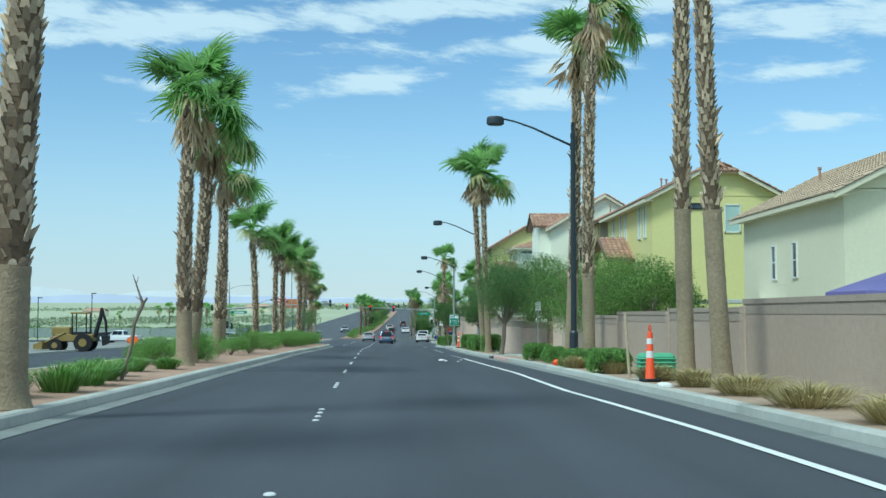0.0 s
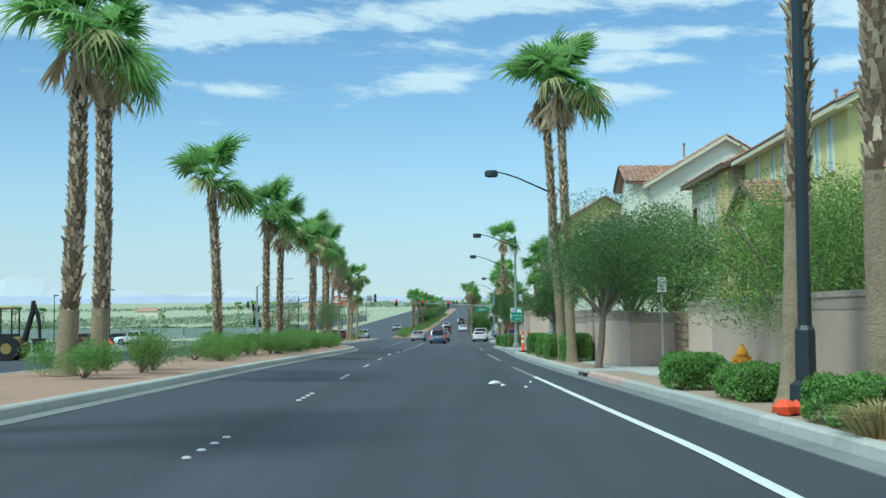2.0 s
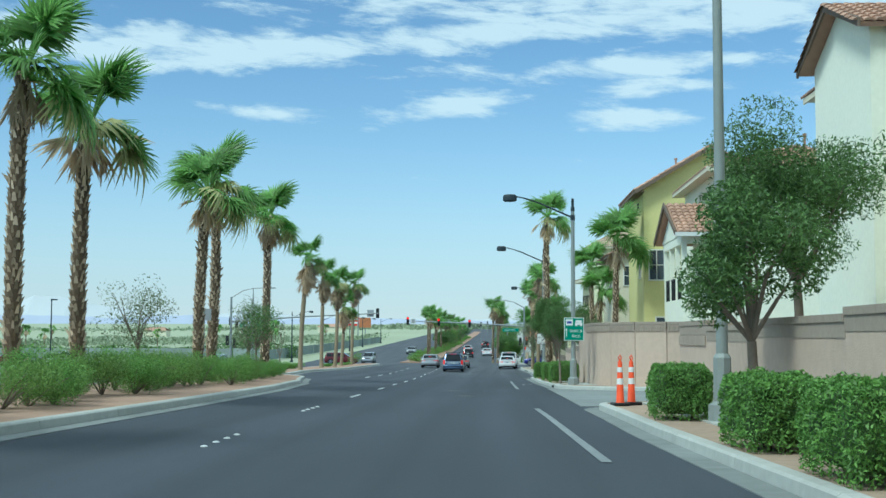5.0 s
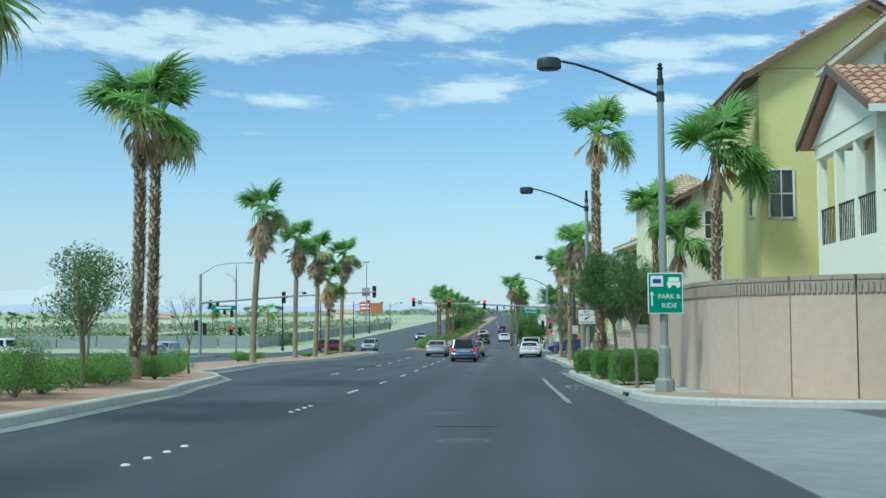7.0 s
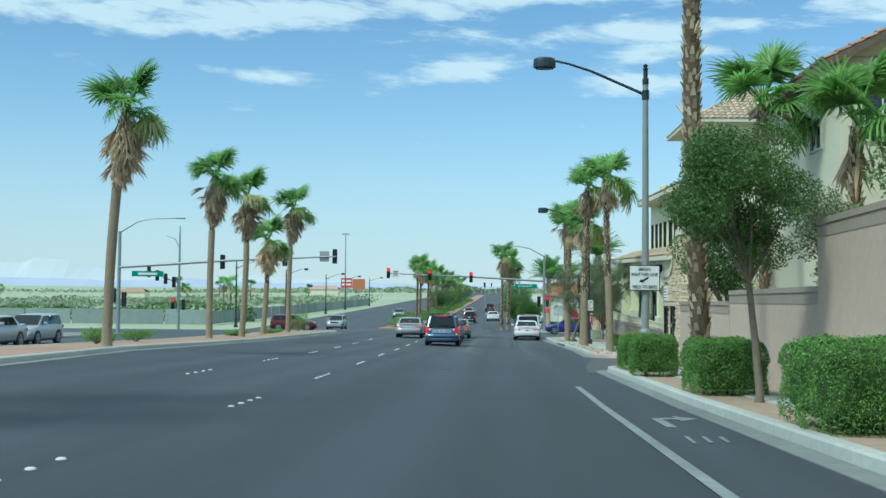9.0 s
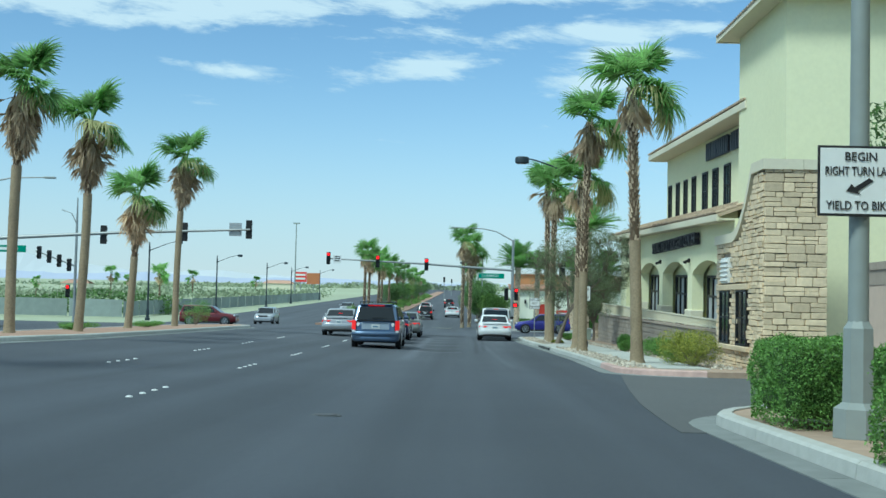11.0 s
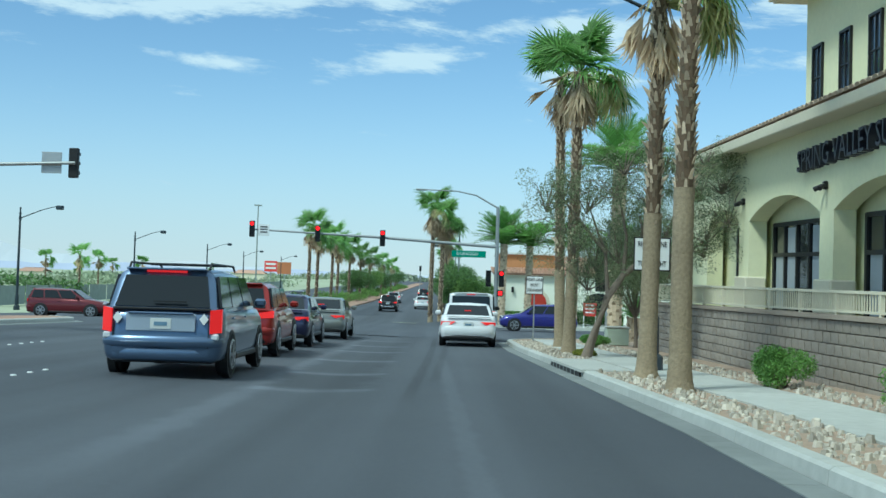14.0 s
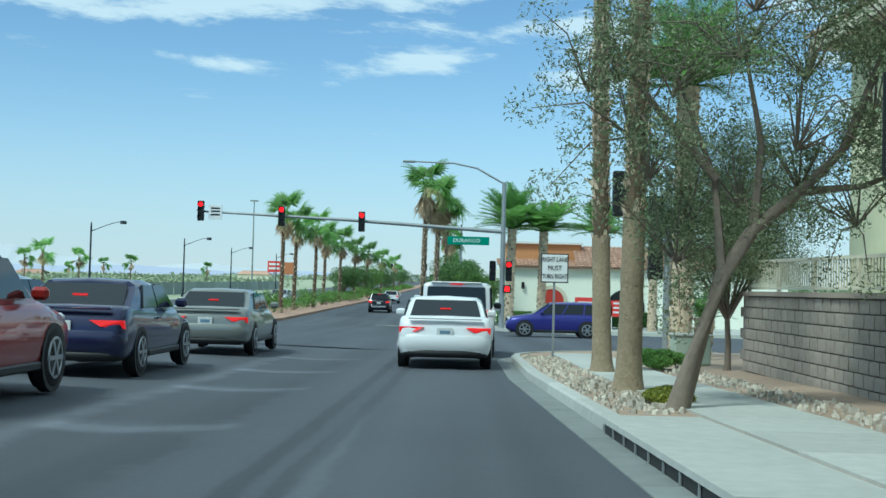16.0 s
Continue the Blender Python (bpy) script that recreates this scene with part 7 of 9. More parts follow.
# ---- walls ----
def wall_panel(owner, a, b, z_top, material, cap=BLOCK_CAP, thick=0.2, band=None, foot=0.25):
    """One straight panel of block wall with an overhanging cap course."""
    a, b = Vector((*a, 0)), Vector((*b, 0))
    d = (b - a).normalized()
    o = Vector((d.y, -d.x, 0)) * thick / 2
    za, zb = gz(a.x, a.y) - foot, gz(b.x, b.y) - foot
    m = Mesh()
    lo = [a - o, a + o, b + o, b - o]
    zs = [za, za, zb, zb]
    m.loft([[Vector((p.x, p.y, z)) for p, z in zip(lo, zs)], [Vector((p.x, p.y, z_top - 0.1)) for p in lo]])
    part("panel", m, material, owner)
    o2 = o * 1.3
    n = max(1, int((b - a).length / 0.4))
    m = Mesh()
    for k in range(n):
        p, q = a + (b - a) * ((k + 0.012) / n), a + (b - a) * ((k + 0.988) / n)
        m.loft([[Vector((v.x, v.y, z_top - 0.1)) for v in (p - o2, p + o2, q + o2, q - o2)], [Vector((v.x, v.y, z_top)) for v in (p - o2, p + o2, q + o2, q - o2)]])
    part("cap_course", m, cap, owner, kind="stuff")
    m = Mesh()
    o3 = o * 1.1
    m.loft([[Vector((v.x, v.y, z)) for v in (a - o3, a + o3, b + o3, b - o3)] for z in (z_top - 0.3, z_top - 0.1)])
    part("band_course", m, cap, owner)


def soldier_course(owner, a, b, z0, z1, side, material):
    """A row of upright bricks standing proud of the wall."""
    a, b = Vector((*a, 0)), Vector((*b, 0))
    d = (b - a).normalized()
    n = int((b - a).length / 0.11)
    brick = data_of("brick", Mesh().box(0, 0, 0, 0.085, 0.03, z1 - z0, bevel=0.006), material)
    for k in range(n):
        p = a + (b - a) * (k + 0.5) / n
        ob = part("brick", brick, material, owner)
        ob.matrix_basis = pose(p.x, p.y, (z0 + z1) / 2, 0, 0, math.degrees(math.atan2(d.y, d.x))) @ Matrix.Translation((0, side * 0.125, 0))


w1 = thing("garden_wall", "long tan block wall with stepped cap course", "wall", kind="structure")
PANELS = [(-60, -40, None), (-40, -24, None), (-24, -10, None), (-10, 2, None), (2, 13, None), (13, 24, 1.5), (24, 31, 1.34), (31, 38.5, 1.27), (38.5, 46, 1.15), (46, 52.2, 1.13)]
for y0, y1, zt in PANELS:
    wall_panel(w1, (WALL1(y0), y0), (WALL1(y1) - 0.002, y1 - 0.004), gz(6, (y0 + y1) / 2) + 1.75 if zt is None else zt, BLOCK)
    if y0 > 0:
        part("pilaster", Mesh().box(WALL1(y0) + 0.02, y0, gz(6, y0) + 0.72, 0.34, 0.4, 2.0, bevel=0.02), BLOCK, w1)
wall_panel(w1, (6.84, 52.25), (6.8, 55.2), 1.08, BLOCK_PINK)
m = Mesh()
rnd = random.Random(5)
for c in range(8):
    y = 55.25 + (0.2 if c % 2 else 0)
    while y < 57.2:
        L = rnd.uniform(0.3, 0.45)
        m.box(6.78 + rnd.uniform(-0.01, 0.01), y + L / 2, gz(6, 56) + 0.13 + c * 0.2 + 0.095, 0.24, L - 0.014, 0.186, bevel=0.012)
        y += L
part("brick_pier", m, mat("brown_pier_block", (0.36, 0.26, 0.18), 0.92, var=0.15, scale=9, bump=0.5, island=0.15), w1, kind="stuff")
edges = [57.4, 61, 66, 71, 76, 80.5, 84.0]
for y0, y1 in zip(edges, edges[1:]):
    wall_panel(w1, (WALL1(y0), y0), (WALL1(y1), y1 - 0.004), gz(5, (y0 + y1) / 2) + 1.78 + (0.2 if y0 > 79 else 0), BLOCK_PINK)
wall_panel(w1, (5.4, 57.3), (6.85, 57.3), gz(5, 57) + 1.7, BLOCK_PINK)
wall_panel(w1, (5.15, 84.1), (12.0, 84.6), gz(5, 84) + 2.0, BLOCK_PINK)
soldier_course(w1, (4.93, 80.6), (4.93, 84.0), gz(5, 82) + 1.45, gz(5, 82) + 1.66, 0, BLOCK_CAP)

w2 = thing("garden_wall", "tall pinkish stuccoed block wall with a soldier course", "wall", kind="structure")
TOP2 = 0.9
leg = [(5.2, 120.0), (5.0, 112.0), (4.95, 108.6), (5.1, 106.9), (5.5, 105.3), (6.3, 103.9), (7.4, 103.0), (8.8, 102.5), (13.0, 102.3), (20.0, 102.0)]
for a, b in zip(leg, leg[1:]):
    wall_panel(w2, a, b, TOP2, BLOCK_PINK, foot=0.1)
for a, b in zip(leg, leg[1:]):
    if b[0] < 13 and a[1] < 119:
        soldier_course(w2, a, b, TOP2 - 0.38, TOP2 - 0.15, -1, BLOCK_CAP)
wall_panel(w2, (5.25, 120.1), (5.4, 128.5), -0.2, BLOCK_PINK)
wall_panel(w2, (5.4, 128.6), (5.5, 136.8), -0.45, BLOCK_PINK)
wall_panel(w2, (5.5, 136.9), (12.0, 137.2), -0.45, BLOCK_PINK)


# ---- roofs and houses ----
def barrel(w=0.25, L=0.42, rise=0.07):
    m = Mesh()
    rings = []
    for y, s, dz in ((0.0, 1.0, 0.035), (L, 0.86, 0.0)):
        rings.append([(math.cos(a) * w / 2 * s, y, math.sin(a) * rise * s + dz) for a in [math.pi * k / 5 for k in range(6)]])
    m.loft(rings, caps=False, closed=False)
    m.add(rings[0], [tuple(range(6))])
    return m


def tile_plane(owner, origin, u, v, lo, hi, material, pieces=False):
    """Barrel tiles on a sloping plane; lo and hi give the plane's edges along u at each height share."""
    o, u, v = Vector(origin), Vector(u).normalized(), Vector(v)
    L = v.length
    vd = v.normalized()
    n = u.cross(vd).normalized()
    rows = max(1, round(L / 0.36))
    under = Mesh()
    und = [[o + u * lo(f) + vd * L * f + n * 0.0, o + u * hi(f) + vd * L * f] for f in (0, 0.25, 0.5, 0.75, 1.0)]
    under.loft([[p[0] - n * 0.1, p[1] - n * 0.1, p[1] + n * 0.01, p[0] + n * 0.01] for p in und])
    part("roof_deck", under, material, owner)
    joined = Mesh()
    unit = data_of("tile", barrel(), material)
    for r in range(rows):
        f = r / rows
        a, b = lo(min(1, f + 0.5 / rows)), hi(min(1, f + 0.5 / rows))
        k0, k1 = math.ceil(a / 0.26), math.floor(b / 0.26)
        for k in range(k0, k1 + 1):
            m4 = Matrix((u, vd, n)).transposed().to_4x4()
            m4.translation = o + u * k * 0.26 + vd * (L * f - 0.03) + n * 0.012
            if pieces:
                part("tile", unit, material, owner).matrix_basis = m4
            else:
                bm_ = barrel()
                joined.add([m4 @ Vector(p) for p in bm_.v], bm_.f)
    if not pieces:
        part("tiles", joined, material, owner, kind="stuff")


def window(owner, c, w, h, axis, frame_mat=TRIM_WHITE, glass=GLASS_SKY, mull=1, bars=1, depth=0.06):
    """A window on a wall that faces -x (axis 'x') or -y (axis 'y'): frame, sill, mullions and glass set back in it."""
    c = Vector(c)
    def bx(m, du, dz, su, sz, d0, d1):
        t = (d0 + d1) / 2
        if axis == "y":
            m.box(c.x + du, c.y - t, c.z + dz, su, abs(d1 - d0), sz)
        else:
            m.box(c.x - t, c.y + du, c.z + dz, abs(d1 - d0), su, sz)
        return m
    m = Mesh()
    for du, dz, su, sz in ((-w / 2, 0, 0.06, h + 0.06), (w / 2, 0, 0.06, h + 0.06), (0, h / 2, w, 0.06), (0, -h / 2, w + 0.1, 0.06)):
        bx(m, du, dz, su, sz, -0.05, depth)
    fr = part("window_frame", m, frame_mat, owner)
    part("pane", bx(Mesh(), 0, 0, w - 0.05, h - 0.05, -0.04, 0.012), glass, fr)
    m = Mesh()
    for k in range(mull):
        bx(m, (k + 1) / (mull + 1) * w - w / 2, 0, 0.035, h - 0.06, 0.0, depth * 0.7)
    for k in range(bars):
        bx(m, 0, (k + 1) / (bars + 1) * h - h / 2, w - 0.06, 0.035, 0.0, depth * 0.6)
    if mull + bars:
        part("mullion", m, frame_mat, fr)


def block(owner, x0, x1, y0, y1, z0, z1, material, side=None, name="wall"):
    """Four walls of one storey block; the wall facing the street may have another colour."""
    part(name, Mesh().box((x0 + x1) / 2 + 0.031, (y0 + y1) / 2, (z0 + z1) / 2, x1 - x0 - 0.062, y1 - y0, z1 - z0), material, owner)
    part(name, Mesh().box(x0 + 0.03, (y0 + y1) / 2, (z0 + z1) / 2, 0.064, y1 - y0 - 0.004, z1 - z0), side or material, owner)


def gable_y(owner, x0, x1, y0, y1, ze, zr, material, tile=TILE, ov=0.45, clip=0.0, trim=TRIM):
    """A gable roof with its ridge along y, the gable end facing -y; clip cuts the point back to a small hip."""
    xm = (x0 + x1) / 2
    slope = (zr - ze) / (xm - x0)
    cz = zr - clip
    cx = (zr - cz) / slope
    top = [(xm - cx, y0, cz), (xm + cx, y0, cz)] if clip else [(xm, y0, zr)]
    m = Mesh().prism([(x0, y0, ze - 0.02), (x1, y0, ze - 0.02)] + top[::-1], (0, 0, 0), (0, 0.12, 0))
    part("gable_wall", m, material, owner)
    Ln = math.hypot(xm - x0 + ov, zr - ze + ov * slope)
    yl = y1 - y0 + 2 * ov
    cut = (lambda f: max(0.0, (f - (cz - ze) / (zr - ze)) * clip * 3)) if clip else (lambda f: 0.0)
    tile_plane(owner, (x0 - ov, y1 + ov, ze - ov * slope + 0.05), (0, -1, 0), (xm - x0 + ov, 0, zr - ze + ov * slope), lambda f: 0, lambda f: yl - cut(f), tile)
    tile_plane(owner, (x1 + ov, y0 - ov, ze - ov * slope + 0.05), (0, 1, 0), (xm - x1 - ov, 0, zr - ze + ov * slope), cut, lambda f: yl, tile)
    if clip:
        tile_plane(owner, (xm - cx - 0.25, y0 - ov, cz - 0.02), (1, 0, 0), (0, clip * 1.6 + ov, clip + 0.1), lambda f: f * (cx + 0.2), lambda f: 2 * cx + 0.5 - f * (cx + 0.2), tile)
    # verge boards and eaves
    for s, xe in ((1, x0 - ov), (-1, x1 + ov)):
        ex = xm - s * cx
        ez = cz if clip else zr
        p = [Vector((xe, y0 - ov, ze - ov * slope - 0.14)), Vector((xe, y0 - ov, ze - ov * slope + 0.05)), Vector((ex, y0 - ov, ez + 0.04)), Vector((ex, y0 - ov, ez - 0.15))]
        part("verge_board", Mesh().loft([[q + Vector((0, -0.03, 0)) for q in p], [q + Vector((0, 0.03, 0)) for q in p]]), trim, owner)
        part("soffit", Mesh().box(xe + s * ov / 2, (y0 + y1) / 2, ze - ov * slope - 0.02, ov, yl - 0.02, 0.05), trim, owner)
        part("eaves_board", Mesh().box(xe, (y0 + y1) / 2, ze - ov * slope - 0.02, 0.05, yl, 0.16), trim, owner)


def hip(owner, x0, x1, y0, y1, ze, zr, tile=TILE, ov=0.5, trim=TRIM):
    """A hip roof over a rectangle."""
    a, b, c, d = x0 - ov, x1 + ov, y0 - ov, y1 + ov
    r = min(b - a, d - c) / 2
    if b - a > d - c:
        p, q = (a + r, (c + d) / 2), (b - r, (c + d) / 2)
    else:
        p, q = ((a + b) / 2, c + r), ((a + b) / 2, d - r)
    h = zr - ze
    tile_plane(owner, (a, c, ze), (1, 0, 0), (0, r, h), lambda f: f * r, lambda f: (b - a) - f * r, tile)
    tile_plane(owner, (a, d, ze), (0, -1, 0), (r, 0, h), lambda f: f * r, lambda f: (d - c) - f * r, tile)
    tile_plane(owner, (b, c, ze), (0, 1, 0), (-r, 0, h), lambda f: f * r, lambda f: (d - c) - f * r, tile)
    part("soffit", Mesh().box((a + b) / 2, (c + d) / 2, ze - 0.06, b - a - 0.04, d - c - 0.04, 0.06), trim, owner)
    m = Mesh()
    for bx_ in ((a, (c + d) / 2, 0.05, d - c), (b, (c + d) / 2, 0.05, d - c), ((a + b) / 2, c, b - a + 0.05, 0.05), ((a + b) / 2, d, b - a + 0.05, 0.05)):
        m.box(bx_[0], bx_[1], ze - 0.03, bx_[2], bx_[3], 0.18)
    part("eaves_board", m, trim, owner)


def vent_pipe(owner, x, y, z):
    part("vent_pipe", Mesh().tube([(x, y, z - 0.3), (x, y, z + 0.35), (x, y, z + 0.36), (x, y, z + 0.45)], [0.05, 0.05, 0.08, 0.08], 8), TILE, owner)


def corner_balcony(h, x0, x1, y0, y1, floor, head, wall, eaves):
    """A block that stands out from the street wall and carries a roofed balcony: columns, lintel, railing and a small gable."""
    ym, W, D = (y0 + y1) / 2, x1 - x0, y1 - y0
    bal = part("balcony", Mesh().box((x0 + x1) / 2 + 0.05, ym, (floor - 2.6) / 2, W + 0.1, D, floor + 2.2).box((x0 + x1) / 2 + 0.05, ym, floor - 0.1, W + 0.1, D, 0.2), wall, h, "stuccoed corner balcony block")
    cols_ = [(x0 + 0.1, y0 + 0.1 + (D - 0.2) * k / 3) for k in range(4)] + [(x1 - 0.13, y0 + 0.1)]
    for x, y in cols_:
        part("column", Mesh().box(x, y, (floor + head) / 2 - 0.17, 0.2, 0.2, head - floor - 0.34), wall, bal)
    part("lintel", Mesh().box(x0 + 0.1, ym, head - 0.16, 0.24, D + 0.1, 0.36).box((x0 + x1) / 2 + 0.11, y0 + 0.1, head - 0.16, W - 0.24, 0.24, 0.34), wall, bal)
    part("back_wall", Mesh().box(x1 - 0.07, ym + 0.06, (floor + head) / 2, 0.1, D - 0.14, head - floor), wall, bal)
    part("balcony_door", Mesh().box(x1 - 0.16, y0 + 1.2, floor + 0.95, 0.06, 0.85, 1.9), GLASS_DARK, bal)
    for ax, ay, bx, by in ((x0 + 0.05, y0 + 0.05, x0 + 0.05, y1 - 0.1), (x0 + 0.1, y0 + 0.02, x1 - 0.1, y0 + 0.02)):
        n = 34 if ax == bx else 9
        m = Mesh()
        for k in range(n + 1):
            f = k / n
            m.box(ax + (bx - ax) * f, ay + (by - ay) * f, floor + 0.44, 0.02, 0.02, 0.86)
        m.box((ax + bx) / 2, (ay + by) / 2, floor + 0.88, max(0.04, bx - ax), max(0.04, by - ay), 0.05)
        part("railing", m, BLACK, bal)
    rise = 0.5 * (D / 2 + 0.3)
    part("gable_wall", Mesh().prism([(x0 - 0.05, y0 - 0.3, head), (x0 - 0.05, y1 + 0.3, head), (x0 - 0.05, ym, head + rise - 0.15)], (0, 0, 0), (0.12, 0, 0)), wall, bal)
    tile_plane(h, (x0 - 0.35, y0 - 0.55, head + 0.06), (1, 0, 0), (0, D / 2 + 0.55, rise + 0.05), lambda f: 0.1, lambda f: W + 0.35, TILE, True)
    tile_plane(h, (x1 + 0.05, y1 + 0.55, head + 0.06), (-1, 0, 0), (0, -D / 2 - 0.55, rise + 0.05), lambda f: 0.0, lambda f: W + 0.35, TILE, True)
    part("eaves_board", Mesh().box((x0 + x1) / 2 - 0.15, y0 - 0.6, head, W + 0.4, 0.06, 0.16), eaves, h)
    for a in (y0 - 0.6, y1 + 0.6):
        p = [Vector((x0 - 0.38, a, head - 0.03)), Vector((x0 - 0.38, a, head + 0.17)), Vector((x0 - 0.38, ym, head + rise + 0.2)), Vector((x0 - 0.38, ym, head + rise - 0.02))]
        part("verge_board", Mesh().loft([p, [q + Vector((0.06, 0, 0)) for q in p]]), TRIM_BROWN, h)


# pale house by the start of the road
h = thing("house", "two-storey cream stucco house with pale tile roof", "house")
block(h, 13.6, 21.0, 36.5, 47.6, -1.2, 5.15, STUCCO_CREAM)
gable_y(h, 13.6, 21.0, 36.5, 47.6, 5.15, 7.0, STUCCO_CREAM, TILE_PALE, 0.45)
for y in (41.2, 43.6):
    window(h, (13.6, y, 3.1), 0.5, 1.25, "x", TRIM_WHITE, mull=0)
window(h, (17.5, 36.5, 3.4), 0.9, 1.1, "y")
vent_pipe(h, 15.5, 44, 6.3)
# canopy in its yard
t = thing("canopy", "lilac canvas garden canopy over dark furniture", "canopy", pose(11.5, 27.4, gz(12, 26) + 0.12))
for dx in (-1.1, 1.1):
    for dy in (-1.1, 1.1):
        part("post", Mesh().tube([(dx, dy, 0), (dx, dy, 2.0)], 0.03, 6), BLACK, t)
part("canvas", Mesh().add([(-1.3, -1.3, 2.0), (1.3, -1.3, 2.0), (1.3, 1.3, 2.0), (-1.3, 1.3, 2.0), (0, 0, 2.55), (-1.3, -1.3, 1.85), (1.3, -1.3, 1.85), (1.3, 1.3, 1.85), (-1.3, 1.3, 1.85)], [(0, 1, 4), (1, 2, 4), (2, 3, 4), (3, 0, 4), (0, 5, 6, 1), (1, 6, 7, 2), (2, 7, 8, 3), (3, 8, 5, 0)]), PURPLE, t)
# yellow-green gabled house
h = thing("house", "three-storey yellow-green stucco house with clipped tile gable", "house")
block(h, 11.9, 18.4, 57.6, 70.5, -1.6, 7.0, STUCCO_YELLOW)
gable_y(h, 11.9, 18.4, 57.6, 70.5, 7.0, 8.7, STUCCO_YELLOW, TILE, 0.45, 0.5, TRIM)
window(h, (14.0, 57.6, 6.5), 0.95, 0.26, "y", BLACK, mull=1, bars=0)
window(h, (15.9, 57.6, 5.9), 0.75, 1.35, "y", TRIM_WHITE, PALE_GLASS, 0, 0)
window(h, (17.9, 57.6, 2.2), 0.8, 1.5, "y", TRIM_WHITE, PALE_GLASS, 0, 0)
for y in (59.2, 60.6, 64.6, 66.0, 68.4):
    window(h, (11.9, y, 5.9), 0.55, 1.7, "x", TRIM_WHITE, PALE_GLASS, 0, 0)
corner_balcony(h, 10.7, 11.9, 62.6, 66.8, 1.5, 4.05, STUCCO_YELLOW, TRIM_BROWN)
vent_pipe(h, 13.6, 62, 7.9)
vent_pipe(h, 14.2, 66, 8.4)
# low patio cover behind the wall
t = thing("patio_cover", "white flat patio cover on posts behind the wall", "patio cover", pose(13.2, 44, gz(13, 44)))
part("roof", Mesh().box(0, 0, 2.35, 4.5, 3.0, 0.14, bevel=0.02), TRIM_WHITE, t)
for dx in (-2.0, -0.7, 0.7, 2.0):
    part("post", Mesh().box(dx, -1.3, 1.1, 0.14, 0.14, 2.3), TRIM_WHITE, t)
# tan house between
h = thing("house", "tan stucco house with brown tile roof behind the trees", "house")
block(h, 11.6, 18, 71.6, 80.4, -1.8, 6.95, STUCCO_TAN)
part("ochre_bay", Mesh().box(11.58, 73.0, 2.6, 0.12, 2.2, 8.6), STUCCO_OCHRE, h, "ochre stucco bay")
gable_y(h, 11.6, 18, 71.6, 80.4, 6.95, 8.4, STUCCO_TAN, TILE, 0.45, 0, TRIM_BROWN)
for y in (75.4, 76.6, 77.8):
    window(h, (11.6, y, 5.5), 0.5, 1.5, "x", TRIM_WHITE, PALE_GLASS, 0, 1)
window(h, (11.6, 79.5, 5.2), 0.6, 0.9, "x", BLACK)
vent_pipe(h, 13.0, 76, 7.8)
# white gabled house with a side wing
h = thing("house", "tall white stucco house with red-brown tile roof", "house")
block(h, 9.9, 17.5, 82.5, 90, -2, 7.3, STUCCO_WHITE)
gable_y(h, 9.9, 17.5, 82.5, 90, 7.3, 9.55, STUCCO_WHITE, TILE, 0.35, 0, TRIM)
part("side_wing", Mesh().box(9.5, 85.2, 2.7, 0.8, 4.6, 9.3), STUCCO_WHITE, h)
part("gable_wall", Mesh().prism([(9.1, 82.9, 7.35), (9.1, 87.5, 7.35), (9.1, 85.2, 8.35)], (0, 0, 0), (0.12, 0, 0)), STUCCO_WHITE, h)
tile_plane(h, (8.75, 82.6, 7.34), (1, 0, 0), (0, 2.6, 1.1), lambda f: 0.0, lambda f: 1.2 + 3.6 * f, TILE, True)
tile_plane(h, (12.4, 87.8, 7.34), (-1, 0, 0), (0, -2.6, 1.1), lambda f: 0.0, lambda f: 3.65, TILE, True)
for a, b in (((82.5, 7.22), (85.2, 8.38)), ((87.9, 7.22), (85.2, 8.38))):
    p = [Vector((8.72, a[0], a[1])), Vector((8.72, a[0], a[1] + 0.2)), Vector((8.72, b[0], b[1] + 0.12)), Vector((8.72, b[0], b[1] - 0.1))]
    part("verge_board", Mesh().loft([p, [q + Vector((0.06, 0, 0)) for q in p]]), TRIM_BROWN, h)
window(h, (12.6, 82.5, 5.9), 0.8, 1.2, "y")
vent_pipe(h, 12, 84.5, 9.1)
# yellow house further on
h = thing("house", "tall yellow stucco house with tile verge", "house")
block(h, 8.0, 14.6, 115.0, 121.6, -2.2, 7.75, STUCCO_YELLOW)
gable_y(h, 8.0, 14.6, 115.0, 121.6, 7.75, 9.7, STUCCO_YELLOW, TILE, 0.45, 0, TRIM_BROWN)
window(h, (8.62, 115.0, 3.85), 0.75, 1.5, "y", TRIM_WHITE, mull=1, bars=1)
window(h, (9.3, 115.0, 0.9), 1.5, 0.75, "y", TRIM_WHITE)
window(h, (8.0, 116.3, 3.9), 0.55, 1.3, "x", mull=0)
window(h, (8.0, 117.0, 7.0), 0.26, 0.26, "x", BLACK, mull=0, bars=0)
vent_pipe(h, 10, 117.5, 9.1)
# white house with the balcony
h = thing("house", "three-storey white stucco house with gabled corner balcony", "house")
block(h, 9.5, 17.5, 103.3, 111.5, -2, 6.95, STUCCO_WHITE)
hip(h, 9.5, 17.5, 103.3, 111.5, 6.95, 8.5, TILE, 0.5, TRIM)
window(h, (10.05, 103.3, 2.2), 0.62, 1.35, "y", TRIM_WHITE, mat("green_shutter_glass", (0.3, 0.42, 0.33), 0.6, var=0.05), 0, 0)
window(h, (11.45, 103.3, 6.4), 0.7, 0.9, "y", TRIM_WHITE, mull=0)
window(h, (10.3, 103.3, 6.6), 1.0, 0.22, "y", TRIM_WHITE, mull=1, bars=0)
